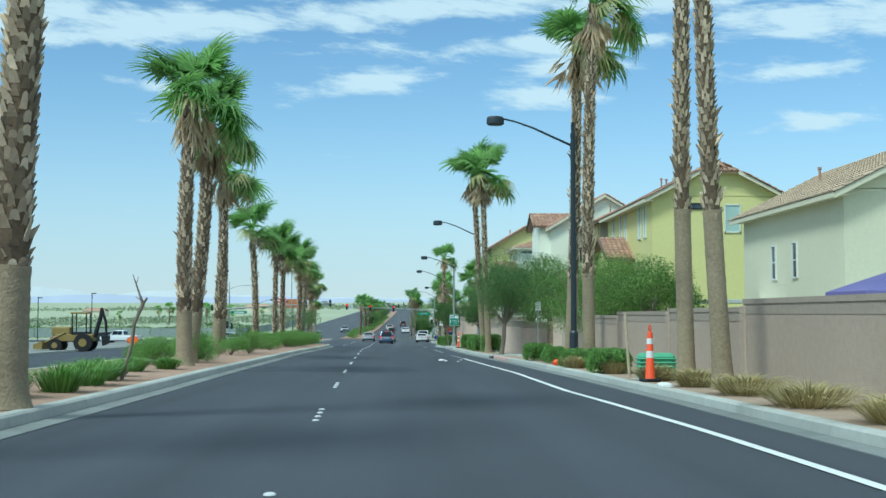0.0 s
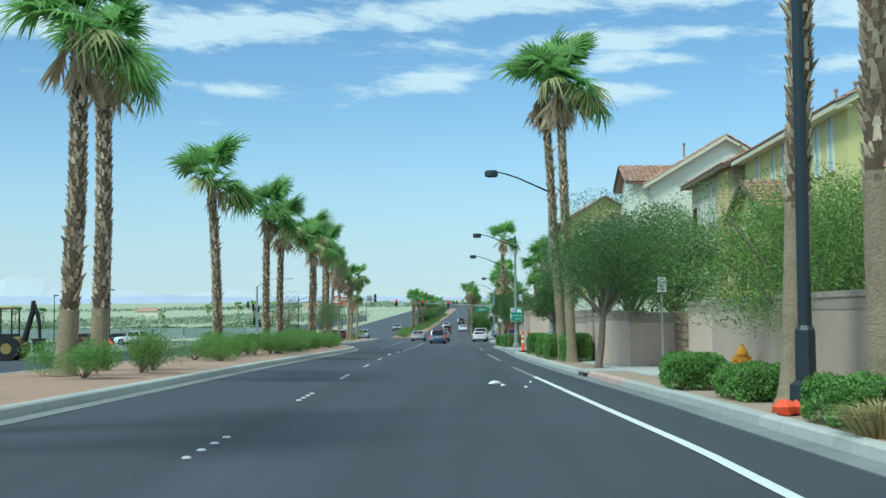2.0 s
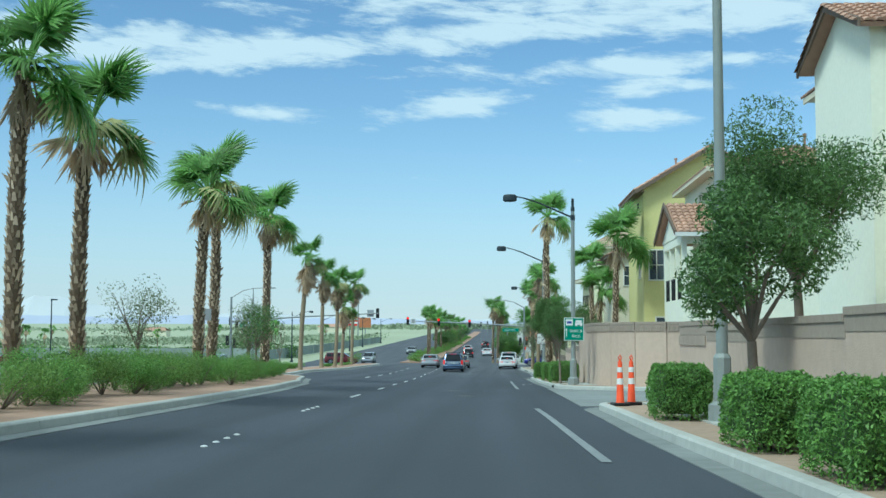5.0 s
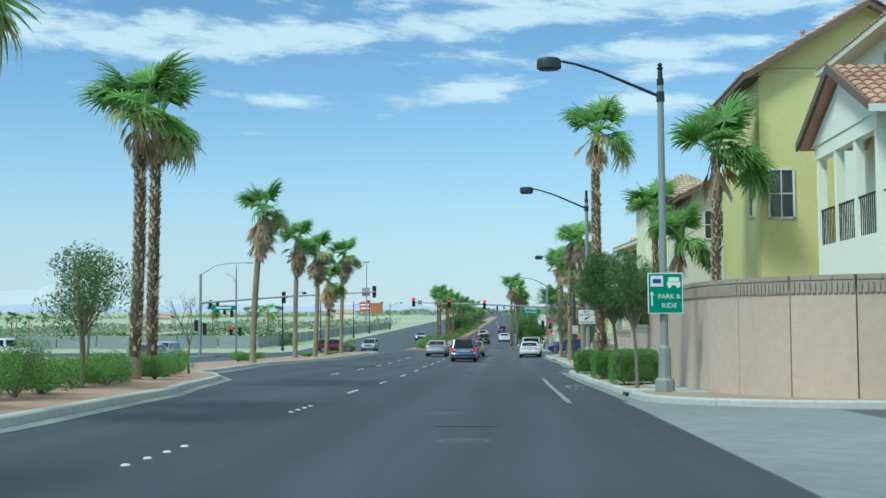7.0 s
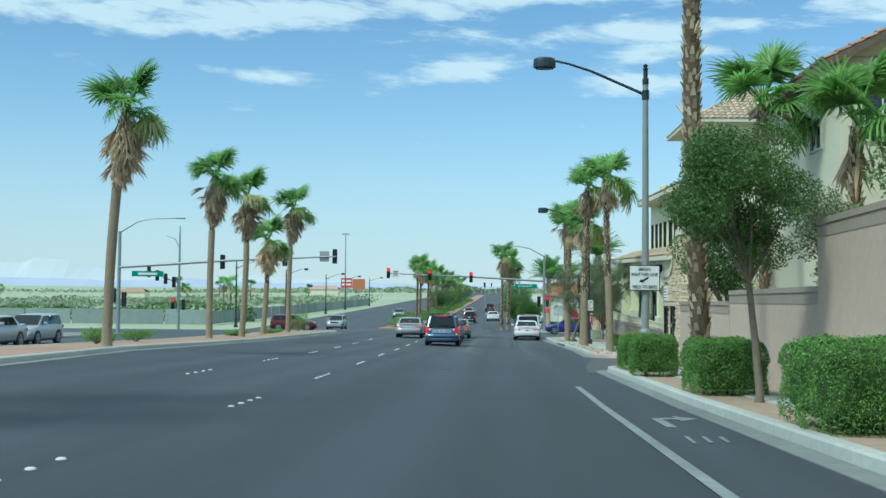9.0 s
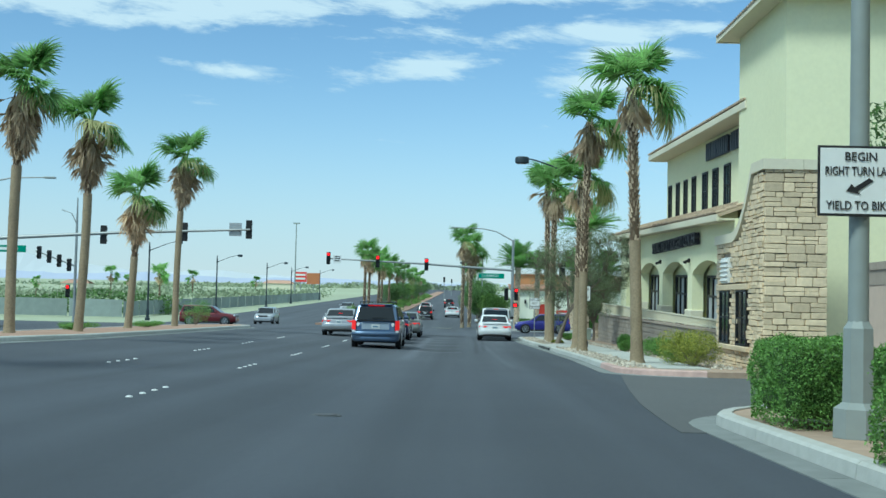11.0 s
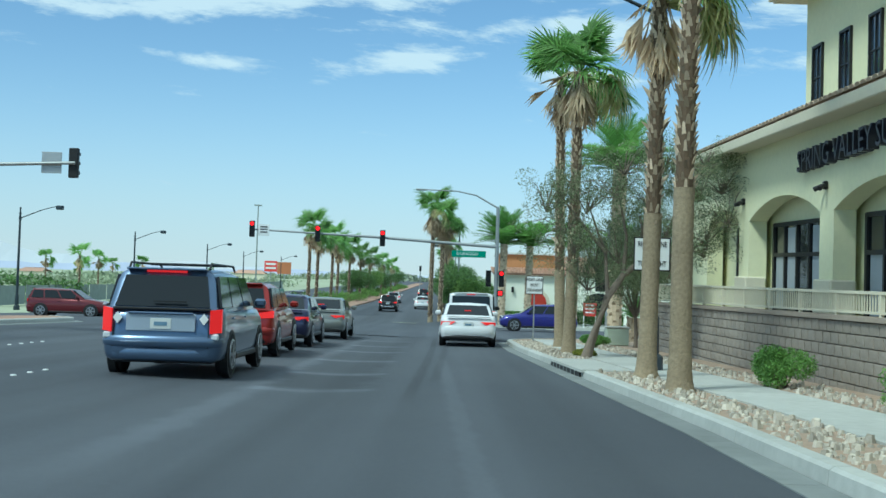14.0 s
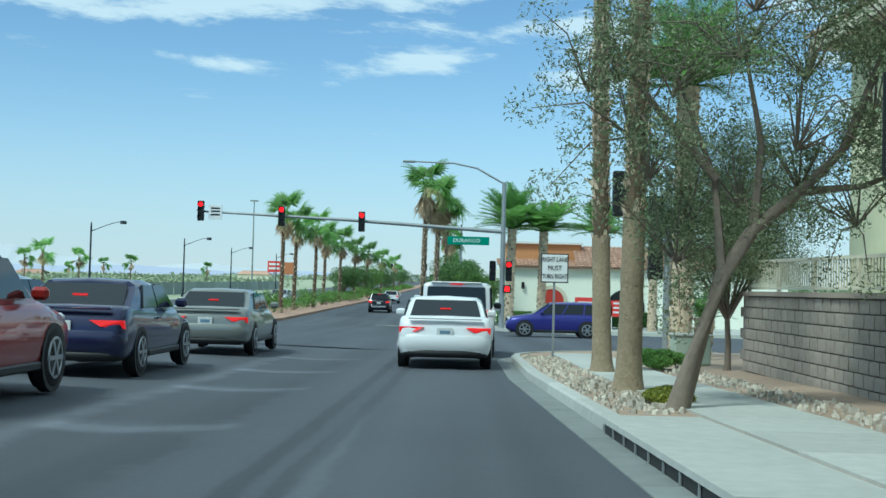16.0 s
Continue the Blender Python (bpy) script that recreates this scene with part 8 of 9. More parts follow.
for y in (105.0, 107.2):
    window(h, (9.5, y, 6.1), 0.45, 0.7, "x", TRIM_WHITE, mull=0)
corner_balcony(h, 8.1, 9.5, 103.7, 108.7, 1.82, 4.36, STUCCO_WHITE, TRIM_WHITE)
window(h, (8.1, 104.6, 0.35), 0.28, 0.7, "x", BLACK, mull=0, bars=0)
vent_pipe(h, 13.5, 105.5, 8.3)
# tan house near the driveway
h = thing("house", "cream stucco house with dark verge behind palms", "house")
block(h, 7.9, 14.5, 128.5, 136, -2.4, 5.4, STUCCO_CREAM)
gable_y(h, 7.9, 14.5, 128.5, 136, 5.4, 7.0, STUCCO_CREAM, TILE, 0.45, 0, TRIM_BROWN)
window(h, (8.9, 128.5, 4.0), 0.9, 1.2, "y", TRIM_WHITE)
window(h, (7.9, 130.5, 4.0), 1.0, 1.2, "x", TRIM_WHITE)

# ---- clinic ----
FX, FLOOR = 8.38, -2.3
ASKEW, CLIMB = 0.008, 0.024
c = thing("clinic", "two-storey pale olive stucco clinic with arches and tile eaves", "building")
CY0, CY1 = 157.0, 181.3
# arcade wall: one sheet with segmental arches cut out, and its thickness
ARCHES = ((160.85, 2.55), (166.75, 2.55), (172.65, 2.55), (177.75, 1.65))
SPRING, RISE, WALL_TOP = 0.12, 0.46, 1.85


def arch_z(d, hw_):
    """Height of a segmental arch above its springing at distance d from the middle."""
    rise = RISE * (hw_ / 2.55) ** 0.6
    rad = (hw_ * hw_ + rise * rise) / (2 * rise)
    return SPRING + math.sqrt(max(0, rad * rad - d * d)) - rad + rise


cols = [(CY0, FLOOR - 1.2)]
for cy, hw_ in ARCHES:
    cols.append((cy - hw_, FLOOR - 1.2))
    cols += [(cy + hw_ * (k / 10 - 1), arch_z(hw_ * (k / 10 - 1), hw_)) for k in range(21)]
    cols.append((cy + hw_, FLOOR - 1.2))
cols.append((CY1, FLOOR - 1.2))
m = Mesh()
n = len(cols)
verts = []
for x in (FX, FX + 0.42):
    verts += [(x, y, z) for y, z in cols] + [(x, y, WALL_TOP) for y, z in cols]
faces = []
for k in range(n - 1):
    if cols[k + 1][0] - cols[k][0] > 1e-6:
        faces += [(k, n + k, n + k + 1, k + 1), (2 * n + k, 2 * n + k + 1, 3 * n + k + 1, 3 * n + k)]
    faces.append((k, k + 1, 2 * n + k + 1, 2 * n + k))
faces += [(n - 1, 2 * n - 1, 4 * n - 1, 3 * n - 1), (0, 2 * n, 3 * n, n)]
part("arcade_wall", m.add(verts, faces), STUCCO_OLIVE, c)
part("rear_wall", Mesh().box(FX + 0.72, (CY0 + CY1) / 2, -0.4, 0.3, CY1 - CY0 - 0.1, 4.4), STUCCO_OLIVE, c)
part("end_wall", Mesh().box(FX + 4.2, CY1 - 0.12, -0.4, 7.4, 0.2, 4.4), STUCCO_OLIVE, c)
part("terrace", Mesh().box(8.75, (157.1 + CY1) / 2, FLOOR - 0.5, 0.6, CY1 - 157.1, 1.0), CONCRETE, c)
for cy, hw_ in ARCHES:
    w = 2 * hw_ - 0.75 if hw_ > 2 else 1.7
    dy = 0 if hw_ > 2 else -0.5
    gl = part("shopfront", Mesh().box(FX + 0.54, cy + dy, FLOOR + 1.2, 0.06, w, 2.3), GLASS_DARK, c, "dark glazed shopfront")
    m = Mesh()
    nn = 5 if hw_ > 2 else 2
    for k in range(nn + 1):
        m.box(FX + 0.5, cy + dy - w / 2 + w * k / nn, FLOOR + 1.18, 0.07, 0.12 if k in (0, nn) else 0.09, 2.34)
    for zz in (0.06, 1.62, 2.32):
        m.box(FX + 0.5, cy + dy, FLOOR + zz, 0.06, w, 0.09)
    part("window_frame", m, BLACK, gl)
    # pale panels on some panes stand for reflections in the glass
    for k in range(nn):
        if (k * 7 + int(cy)) % 3:
            part("blind", Mesh().box(FX + 0.508, cy + dy - w / 2 + w * (k + 0.5) / nn, FLOOR + (1.5 if k % 2 else 1.0), 0.004, w / nn * 0.66, 1.45 if k % 2 else 1.15), PANE_SHEEN, gl, "pale panel on the glass, painted as a reflection")
for y in (157.6, 163.8, 169.7, 175.65):
    part("pier_foot", Mesh().box(FX + 0.16, y, FLOOR + 0.55, 0.5, 1.0, 1.1, bevel=0.03), TRIM, c)
    if y > 160:
        lam = part("wall_lamp", Mesh().box(FX - 0.04, y, 0.6, 0.08, 0.14, 0.16, bevel=0.02), BLACK, c)
        for s in (-1, 1):
            part("lamp_head", Mesh().tube([(FX - 0.08, y + s * 0.07, 0.6), (FX - 0.2, y + s * 0.16, 0.52)], [0.035, 0.05], 10), BLACK, lam)
tile_plane(c, (FX - 0.55, CY1 + 0.3, 1.98), (0, -1, 0), (1.65, 0, 0.6), lambda f: 0.0, lambda f: CY1 + 0.3 - CY0, TILE_PALE)
part("eaves_board", Mesh().box(FX - 0.53, (CY0 + CY1 + 0.3) / 2, 1.86, 0.12, CY1 + 0.3 - CY0, 0.22, bevel=0.02), TRIM, c)
part("soffit", Mesh().box(FX - 0.24, (CY0 + CY1 + 0.3) / 2, 1.82, 0.5, CY1 + 0.3 - CY0 - 0.04, 0.06), TRIM, c)
UX = FX + 1.1
part("upper_wall", Mesh().box(UX + 3.5, (CY0 + 174.6) / 2, 3.9, 7.0, 174.6 - CY0, 3.2), STUCCO_OLIVE, c)
for y, w in ((173.7, 0.62), (171.9, 0.62), (170.2, 0.62), (168.5, 0.65), (166.4, 0.8), (164.6, 0.8), (162.7, 0.85), (160.4, 0.85), (158.3, 0.85)):
    window(c, (UX, y, 3.34), w, 1.45, "x", BLACK, GLASS_SKY, 1, 1)
tile_plane(c, (UX - 0.8, 174.9, 5.55), (0, -1, 0), (2.0, 0, 0.6), lambda f: 0.0, lambda f: 174.9 - CY0, TILE_PALE)
part("eaves_board", Mesh().box(UX - 0.78, (CY0 + 174.9) / 2, 5.42, 0.12, 174.9 - CY0, 0.24, bevel=0.02), TRIM, c)
part("soffit", Mesh().box(UX - 0.36, (CY0 + 174.9) / 2, 5.36, 0.8, 174.9 - CY0 - 0.04, 0.1), TRIM, c)
part("end_eaves", Mesh().box(UX + 3, 174.75, 5.4, 7.4, 0.5, 0.22, bevel=0.02), TRIM, c)
part("roof_box", Mesh().box(UX + 0.8, 174.0, 6.1, 0.5, 0.8, 0.9, bevel=0.03), STUCCO_YELLOW, c)
s = part("sign_band", Mesh().box(FX - 0.012, 166.5, 1.24, 0.02, 0.05, 0.05), LETTER, c)
text_part("lettering", "SPRING VALLEY SURGERY CENTER", 0.62, LETTER, s, FACE(FX - 0.1, 166.5, 1.24, -90), 0.1, 9.2)
rnd = random.Random(8)
y = 165.9
while y > 157.6:
    w = rnd.uniform(0.3, 0.5)
    if rnd.random() > 0.12:
        part("sign_bar", Mesh().box(UX - 0.07, y - w / 2, 4.8, 0.12, w - 0.08, 0.6).box(UX - 0.1, y - w / 2, 4.8, 0.1, w * 0.35, 0.66), LETTER, c)
    y -= w
# tower behind the stone pier
part("tower_wall", Mesh().box(11.5, 155.25, 2.3, 5.6, 5.4, 10.9), STUCCO_OLIVE, c)
hip(c, 8.7, 14.3, 152.55, 157.95, 7.75, 9.6, TILE_PALE, 0.6, TRIM)
# stone pier: street side with a swept coping, and the end facing the driveway
PX, PY0, PY1, PX1 = 7.42, 149.65, 154.9, 8.95


def sweep(y):
    return 2.56 if y < 150.75 else 0.9 + 1.66 * max(0, 1 - (y - 150.75) / 2.2) ** 2


m = Mesh()
m.loft([[(PX + 0.05, y, -3.4), (PX + 0.05, y, sweep(y) - 0.02), (PX + 0.85, y, sweep(y) - 0.02), (PX + 0.85, y, -3.4)] for y in steps(PY0 + 0.05, PY1, 0.185)])
part("pier_core", m, MORTAR, c)
part("pier_end_core", Mesh().box((PX + 0.86 + PX1) / 2, PY0 + 0.6, -0.45, PX1 - PX - 0.9, 1.1, 5.95), MORTAR, c)
m = Mesh().loft([[(PX - 0.1, y, sweep(y) - 0.02), (PX - 0.1, y, sweep(y) + 0.24), (PX + 0.9, y, sweep(y) + 0.24), (PX + 0.9, y, sweep(y) - 0.02)] for y in steps(PY0 - 0.12, PY1 + 0.1, 0.15)])
part("coping", m, TRIM, c)
part("coping", Mesh().box((PX + 0.91 + PX1 + 0.1) / 2, PY0 + 0.5, 2.67, PX1 + 0.1 - PX - 0.91, 1.24, 0.25), TRIM, c)
PIER_WINDOWS = (151.85, 153.85)
for y in PIER_WINDOWS:
    window(c, (PX - 0.02, y, -1.18), 1.1, 1.44, "x", BLACK, GLASS_DARK, 1, 1, 0.05)
part("stone_lintel", Mesh().box(PX - 0.0, 152.85, -0.36, 0.22, 3.7, 0.16, bevel=0.02), STONE, c)
part("stone_sill", Mesh().box(PX - 0.02, 152.85, -2.0, 0.26, 3.7, 0.14, bevel=0.02), STONE, c)
vt = part("wall_vent", Mesh().box(PX - 0.03, 153.7, 0.12, 0.12, 0.95, 0.72, bevel=0.01), TRIM_WHITE, c)
for k in range(5):
    part("slat", Mesh().box(PX - 0.1, 153.7, -0.14 + 0.13 * k, 0.05, 0.85, 0.09, Matrix.Rotation(0.5, 3, "Y")), TRIM_WHITE, vt)

# footing wall of the terrace with railing: split-face blocks under a rising cap
RX, RTOP = 7.55, -1.78
rise_ = lambda y, a, b: a + (b - a) * (y - 157.0) / 23.0
cap_z, rail_z = (lambda y: rise_(y, -1.84, -1.72)), (lambda y: rise_(y, -1.5, -1.16))
strip = lambda x0, x1, z, h0, h1, y0=154.92, y1=185.6: Mesh().loft([[(x0, y, z(y) + h0), (x0, y, z(y) + h1), (x1, y, z(y) + h1), (x1, y, z(y) + h0)] for y in (y0, y1)])
rw_ = thing("terrace_wall", "split-face block retaining wall under a metal railing", "wall")
part("core", strip(RX + 0.06, RX + 0.22, cap_z, -2.0, -0.03), MORTAR, rw_)
part("end_core", Mesh().box(RX + 1.5, 185.5, RTOP - 0.95, 2.7, 0.16, 1.9), MORTAR, rw_)
part("cap", strip(RX - 0.06, RX + 0.3, cap_z, -0.03, 0.05), BLOCK_CAP, rw_)
rail = thing("railing", "pale tan metal railing on the terrace wall", "railing")
part("top_rail", strip(RX + 0.09, RX + 0.14, rail_z, -0.025, 0.025), TRIM, rail)
part("bottom_rail", strip(RX + 0.095, RX + 0.135, cap_z, 0.09, 0.13), TRIM, rail)
for k in range(16):
    y = 155.08 + k * 2.02
    part("post", Mesh().box(RX + 0.115, y, (cap_z(y) + rail_z(y)) / 2 + 0.02, 0.06, 0.06, rail_z(y) - cap_z(y)), TRIM, rail)
bal_ = data_of("baluster", Mesh().box(0, 0, 0, 0.02, 0.02, 1), TRIM)
for k in range(253):
    y = 155.11 + k * 0.12
    part("baluster", bal_, TRIM, rail).matrix_basis = Matrix.Translation((RX + 0.115, y, (cap_z(y) + rail_z(y)) / 2 + 0.05)) @ Matrix.Diagonal((1, 1, rail_z(y) - cap_z(y) - 0.1, 1))

# ---- beyond the crossing ----
r = thing("restaurant", "low white stucco building with orange upper storey and tile roof", "building")
gz0 = gz(8, 240)
block(r, 5.2, 24, 240.5, 252, gz0, 0.1, STUCCO_WHITE)
block(r, 5.6, 10.6, 243, 250, 0.1, 1.75, STUCCO_ORANGE, name="upper_wall")
part("cornice", Mesh().box(8.1, 246.4, 1.8, 5.3, 7.3, 0.14), TRIM_WHITE, r)
tile_plane(r, (10.2, 240.1, 0.15), (1, 0, 0), (0, 4.0, 1.5), lambda f: 0, lambda f: 13.5, TILE)
tile_plane(r, (5.0, 240.1, 0.12), (1, 0, 0), (0, 2.4, 0.5), lambda f: 0, lambda f: 5.2, TILE)
m = Mesh().prism([(7.7, 240.4, gz0)] + [(8.5 - 0.8 * math.cos(a), 240.4, gz0 + 1.75 + 0.75 * math.sin(a)) for a in [k * math.pi / 10 for k in range(11)]] + [(9.3, 240.4, gz0)], (0, 0.05, 0), (0, 0.1, 0))
part("arched_door", m, RED_DOOR, r, "red arched door")
m = Mesh().loft([[(8.5 - q * math.cos(a), 240.42, gz0 + 1.75 + q * 0.94 * math.sin(a)) for a in [k * math.pi / 10 for k in range(11)]] for q in (0.82, 1.05)], caps=False, closed=False)
part("door_arch", m, TRIM, r)
part("wall_lantern", Mesh().box(6.6, 240.35, gz0 + 2.7, 0.2, 0.2, 0.45, bevel=0.05), BLACK, r)
m = Mesh().prism([(12.2, 240.4, gz0)] + [(13.4 - 1.2 * math.cos(a), 240.4, gz0 + 1.6 + 1.0 * math.sin(a)) for a in [k * math.pi / 10 for k in range(11)]] + [(14.6, 240.4, gz0)], (0, 0.05, 0), (0, 0.1, 0))
part("arched_window", m, GLASS_DARK, r)
for x, y, w, hh in ((9.3, 227.6, 1.2, 1.15), (11.2, 228.2, 0.9, 0.9)):
    t = thing("sign_board", "red sign board with white lettering bars on posts", "sign", pose(x, y, gz(x, y) + 0.15))
    part("panel", Mesh().box(0, 0, 1.25, w, 0.05, hh, bevel=0.01), RED_SIGN, t)
    for dz in (0.3, 0.05, -0.2):
        part("sign_bar", Mesh().box(0, -0.03, 1.25 + dz, w * 0.7, 0.01, 0.1), SIGN_WHITE, t)
    for s in (-1, 1):
        part("post", Mesh().box(s * w * 0.45, 0, 0.7, 0.07, 0.05, 1.5), TRIM_WHITE, t)
for k, (x, y, sx, sy, sz) in enumerate(((6.6, 236.5, 4.2, 1.2, 0.9), (12.5, 236.8, 4.5, 1.2, 1.0))):
    hedge(x, y, sx, sy, sz, 760 + k, label="low clipped hedge before a white building", leaves=2600, size=0.07)
for k, (x, y, hh, sp) in enumerate(((2.2, 241, 4.3, 2.0), (3.6, 238.5, 3.6, 1.8), (1.9, 252, 4.6, 2.2), (2.4, 264, 4.6, 2.2), (2.6, 280, 4.8, 2.4), (2.9, 300, 5.0, 2.6), (3.2, 325, 5.2, 2.8), (3.5, 360, 5.4, 3.0), (-10.8, 300, 4.2, 2.0), (-10.3, 318, 4.4, 2.0), (-10.2, 340, 4.6, 2.4), (-9.8, 372, 4.8, 2.6), (-9.5, 410, 5, 3))):
    tree(x, y, hh, 950 + k, sp, 0.2, LEAF_BRIGHT if k % 3 == 1 else LEAF, 2600, 0.14, 0.12, (0, 0), 24, "dense green tree beyond the crossing", name="roadside_tree", group="trees beyond the crossing")

# ---- distance ----
# far hedge rows and woods across the valley: too many leaves to count
def green_band(name, x0, x1, y, h, n, size, seed, leaf, label, dy=4.0, rough=0.45):
    nr = np.random.default_rng(seed)
    x = nr.uniform(x0, x1, n)
    yy = y + nr.normal(0, dy, n)
    clump = 1 - rough + rough * np.sin(x * 0.21 + seed) * np.sin(x * 0.077 + 2 * seed)
    base = np.array([gz(a, b) - (0.02 * min(max(-60 - a, 0), 200)) - 0.1 for a, b in zip(x, yy)])
    p = np.stack([x, yy, base + nr.uniform(0, 1, n) * h * clump], 1)
    a = nr.normal(size=(n, 3))
    a /= np.linalg.norm(a, axis=1)[:, None]
    b = np.cross(a, nr.normal(size=(n, 3)))
    b /= np.linalg.norm(b, axis=1)[:, None]
    s = size * nr.uniform(0.6, 1.4, n)[:, None]
    tagged(part(name, Mesh().quads(np.stack([p - a * s, p + b * s * 0.7, p + a * s], 1)), leaf), label, "hedgerow", kind="stuff")


green_band("hedgerow", -230, -34, 262, 2.9, 30000, 0.27, 1, LEAF, "long green hedgerow along the far side of the lot", 1.6, 0.22)
green_band("woods", -420, -36, 420, 3.0, 26000, 0.55, 2, SCRUB_FAR, "distant belt of low scrub, paled by painted haze", 22, 0.3)
green_band("woods", -900, 500, 900, 4.5, 26000, 1.3, 3, SCRUB_FAR, "distant belt of low scrub across the valley, paled by painted haze", 40, 0.3)
green_band("woods", 6, 160, 330, 5.0, 12000, 0.5, 4, LEAF, "distant belt of low trees behind the corner", 20)


def screen_fence(points, h, label):
    """Works fence: steel posts with cloth screens hung between them."""
    t = thing("screen_fence", label, "fence", group="works fences round the lot")
    for a, b in zip(points, points[1:]):
        n = max(1, round(math.dist(a, b) / 6.0))
        for k in range(n):
            p, q = [tuple(a[i] + (b[i] - a[i]) * (k + f) / n for i in (0, 1)) for f in (0.02, 0.98)]
            low = lambda v: gz(*v) - 0.06
            ring = [[(v[0], v[1] + dy, low(v) + z) for v in (p, q) for z in ((0.12, h) if v is p else (h - 0.05, 0.12))] for dy in (-0.01, 0.01)]
            part("screen", Mesh().loft(ring), SCREEN, t)
            part("post", Mesh().tube([(p[0], p[1] + 0.04, low(p) - 0.1), (p[0], p[1] + 0.04, low(p) + h + 0.1)], 0.035, 6), GALV, t)


screen_fence(((-190, 246), (-36, 246)), 2.0, "grey-green screened works fence along the crossing street")
screen_fence(((-36, 246), (-33, 400)), 1.8, "grey-green screened works fence beside the oncoming lanes")


def ridge(name, y, x0, x1, base, peaks, material, label, seed):
    m = Mesh()
    n = 160
    top, bot = [], []
    for k in range(n + 1):
        x = x0 + (x1 - x0) * k / n
        h = sum(a * math.exp(-((x - c) / w) ** 2) for c, w, a in peaks)
        h *= 0.88 + 0.25 * noise.noise(Vector((x * 0.004, seed, 0))) + 0.12 * noise.noise(Vector((x * 0.02, seed, 1)))
        top.append((x, y + 120, base + h))
        bot.append((x, y, base - 60))
    m.loft([bot, [((a[0] + b[0]) / 2, y + 20, a[2] * 0.45 + b[2] * 0.55) for a, b in zip(top, bot)], top], caps=False, closed=False)
    tagged(part(name, m, material), label, "mountain", kind="structure")


# no haze in the air: the ridge colours hold it
ridge("backdrop_ridge", 3300, -3200, 2600, 24, ((-2400, 900, 26), (-1200, 700, 28), (-300, 600, 20), (900, 700, 16)), RIDGE_NEAR, "low hills across the valley, bluish from painted haze", 3)
ridge("backdrop_mountain", 4300, -4000, 3400, 30, ((-2900, 800, 75), (-1780, 430, 112), (-1000, 480, 48), (-250, 600, 26), (700, 900, 25), (1900, 900, 35)), RIDGE_FAR, "mountains on the horizon, pale from painted haze", 7)
# hoarding boards on the far side
for x, y, w, hh, z, mt, lb in ((-66.5, 612, 5.0, 4.2, 7.0, RED_SIGN, "red and white roadside hoarding"), (-60.8, 609, 5.4, 4.6, 6.4, mat("rust_orange_board", (0.42, 0.16, 0.07), 0.7, var=0.1), "plain rust-orange roadside hoarding on a post")):
    t = thing("hoarding", lb, "hoarding", pose(x, y, gz(x, y)))
    part("board", Mesh().box(0, 0, z - 1.2, w, 0.3, hh), mt, t)
    part("post", Mesh().tube([(0, 0.2, -2), (0, 0.2, z)], 0.25, 8), STEEL_PAINT, t)
    if mt is RED_SIGN:
        for dz in (0.9, -0.7):
            part("sign_bar", Mesh().box(0, -0.18, z - 1.2 + dz, w * 0.8, 0.05, 0.8), SIGN_WHITE, t)
rnd = random.Random(40)
for k in range(46):
    y = 234 + 5.2 * k
    x = (NEAR2(y) + FAR2(y)) / 2 + rnd.uniform(-0.8, 0.8)
    shrub(x, y, rnd.uniform(1.0, 1.6), rnd.uniform(0.8, 1.7), 980 + k, SHRUB if k % 3 else LEAF_BRIGHT, "green shrub on the median beyond the crossing", leaves=500, size=0.13, group="shrubs beyond the crossing", base=0.15)
# far signals up the hill
for x, y in ((-4, 420), (1, 420), (-12, 430), (-3, 560), (2, 560)):
    t = thing("signal", "small far-off traffic signal on a pole", "traffic signal", pose(x, y, gz(x, y)), "far signals")
    part("pole", Mesh().tube([(0, 0, 0), (0, 0, 6)], 0.1, 6), GALV, t)
    part("signal_head", Mesh().box(0, -0.2, 5.4, 0.5, 0.3, 1.3), BLACK, t)
# far houses on the right and roofs across the valley
rnd = random.Random(21)
for k in range(14):
    x, y = rnd.uniform(-500, -90), rnd.uniform(470, 800)
    t = thing("distant_house", "small far-off pale house", "house", pose(x, y, gz(x, y) - 0.02 * min(-60 - x, 200)), "distant houses")
    w = rnd.uniform(8, 16)
    part("wall", Mesh().box(0, 0, 1.4, w, 8, 3.4), STUCCO_CREAM, t)
    part("roof", Mesh().prism([(-w / 2 - 0.5, -4.5, 3.1), (w / 2 + 0.5, -4.5, 3.1), (w / 2 - 2, 0, 4.8), (-w / 2 + 2, 0, 4.8)], (0, 0, 0), (0, 0.3, 0)).prism([(-w / 2 - 0.5, 4.5, 3.1), (w / 2 + 0.5, 4.5, 3.1), (w / 2 - 2, 0, 4.8), (-w / 2 + 2, 0, 4.8)], (0, -0.3, 0), (0, 0, 0)), TILE, t)

# ---- stones and blocks last ----
rnd = random.Random(31)
BLOCK_M = [data_of("block", Mesh().add([(x * 0.193, -0.09 if y > 0 else 0.09, z * 0.094) for x, y, z in ((-1, -1, -1), (1, -1, -1), (1, -1, 1), (-1, -1, 1))] + [(x * 0.188 + rnd.uniform(-0.01, 0.01), -0.1 - rnd.uniform(0.003, 0.014), z * 0.09) for x, z in ((-1, -1), (1, -1), (1, 1), (-1, 1))] + [(rnd.uniform(-0.08, 0.08), -0.117, rnd.uniform(-0.03, 0.03))], [(0, 1, 5, 4), (1, 2, 6, 5), (2, 3, 7, 6), (3, 0, 4, 7), (4, 5, 8), (5, 6, 8), (6, 7, 8), (7, 4, 8)]), SPLITFACE) for _ in range(5)]
rest = Mesh()
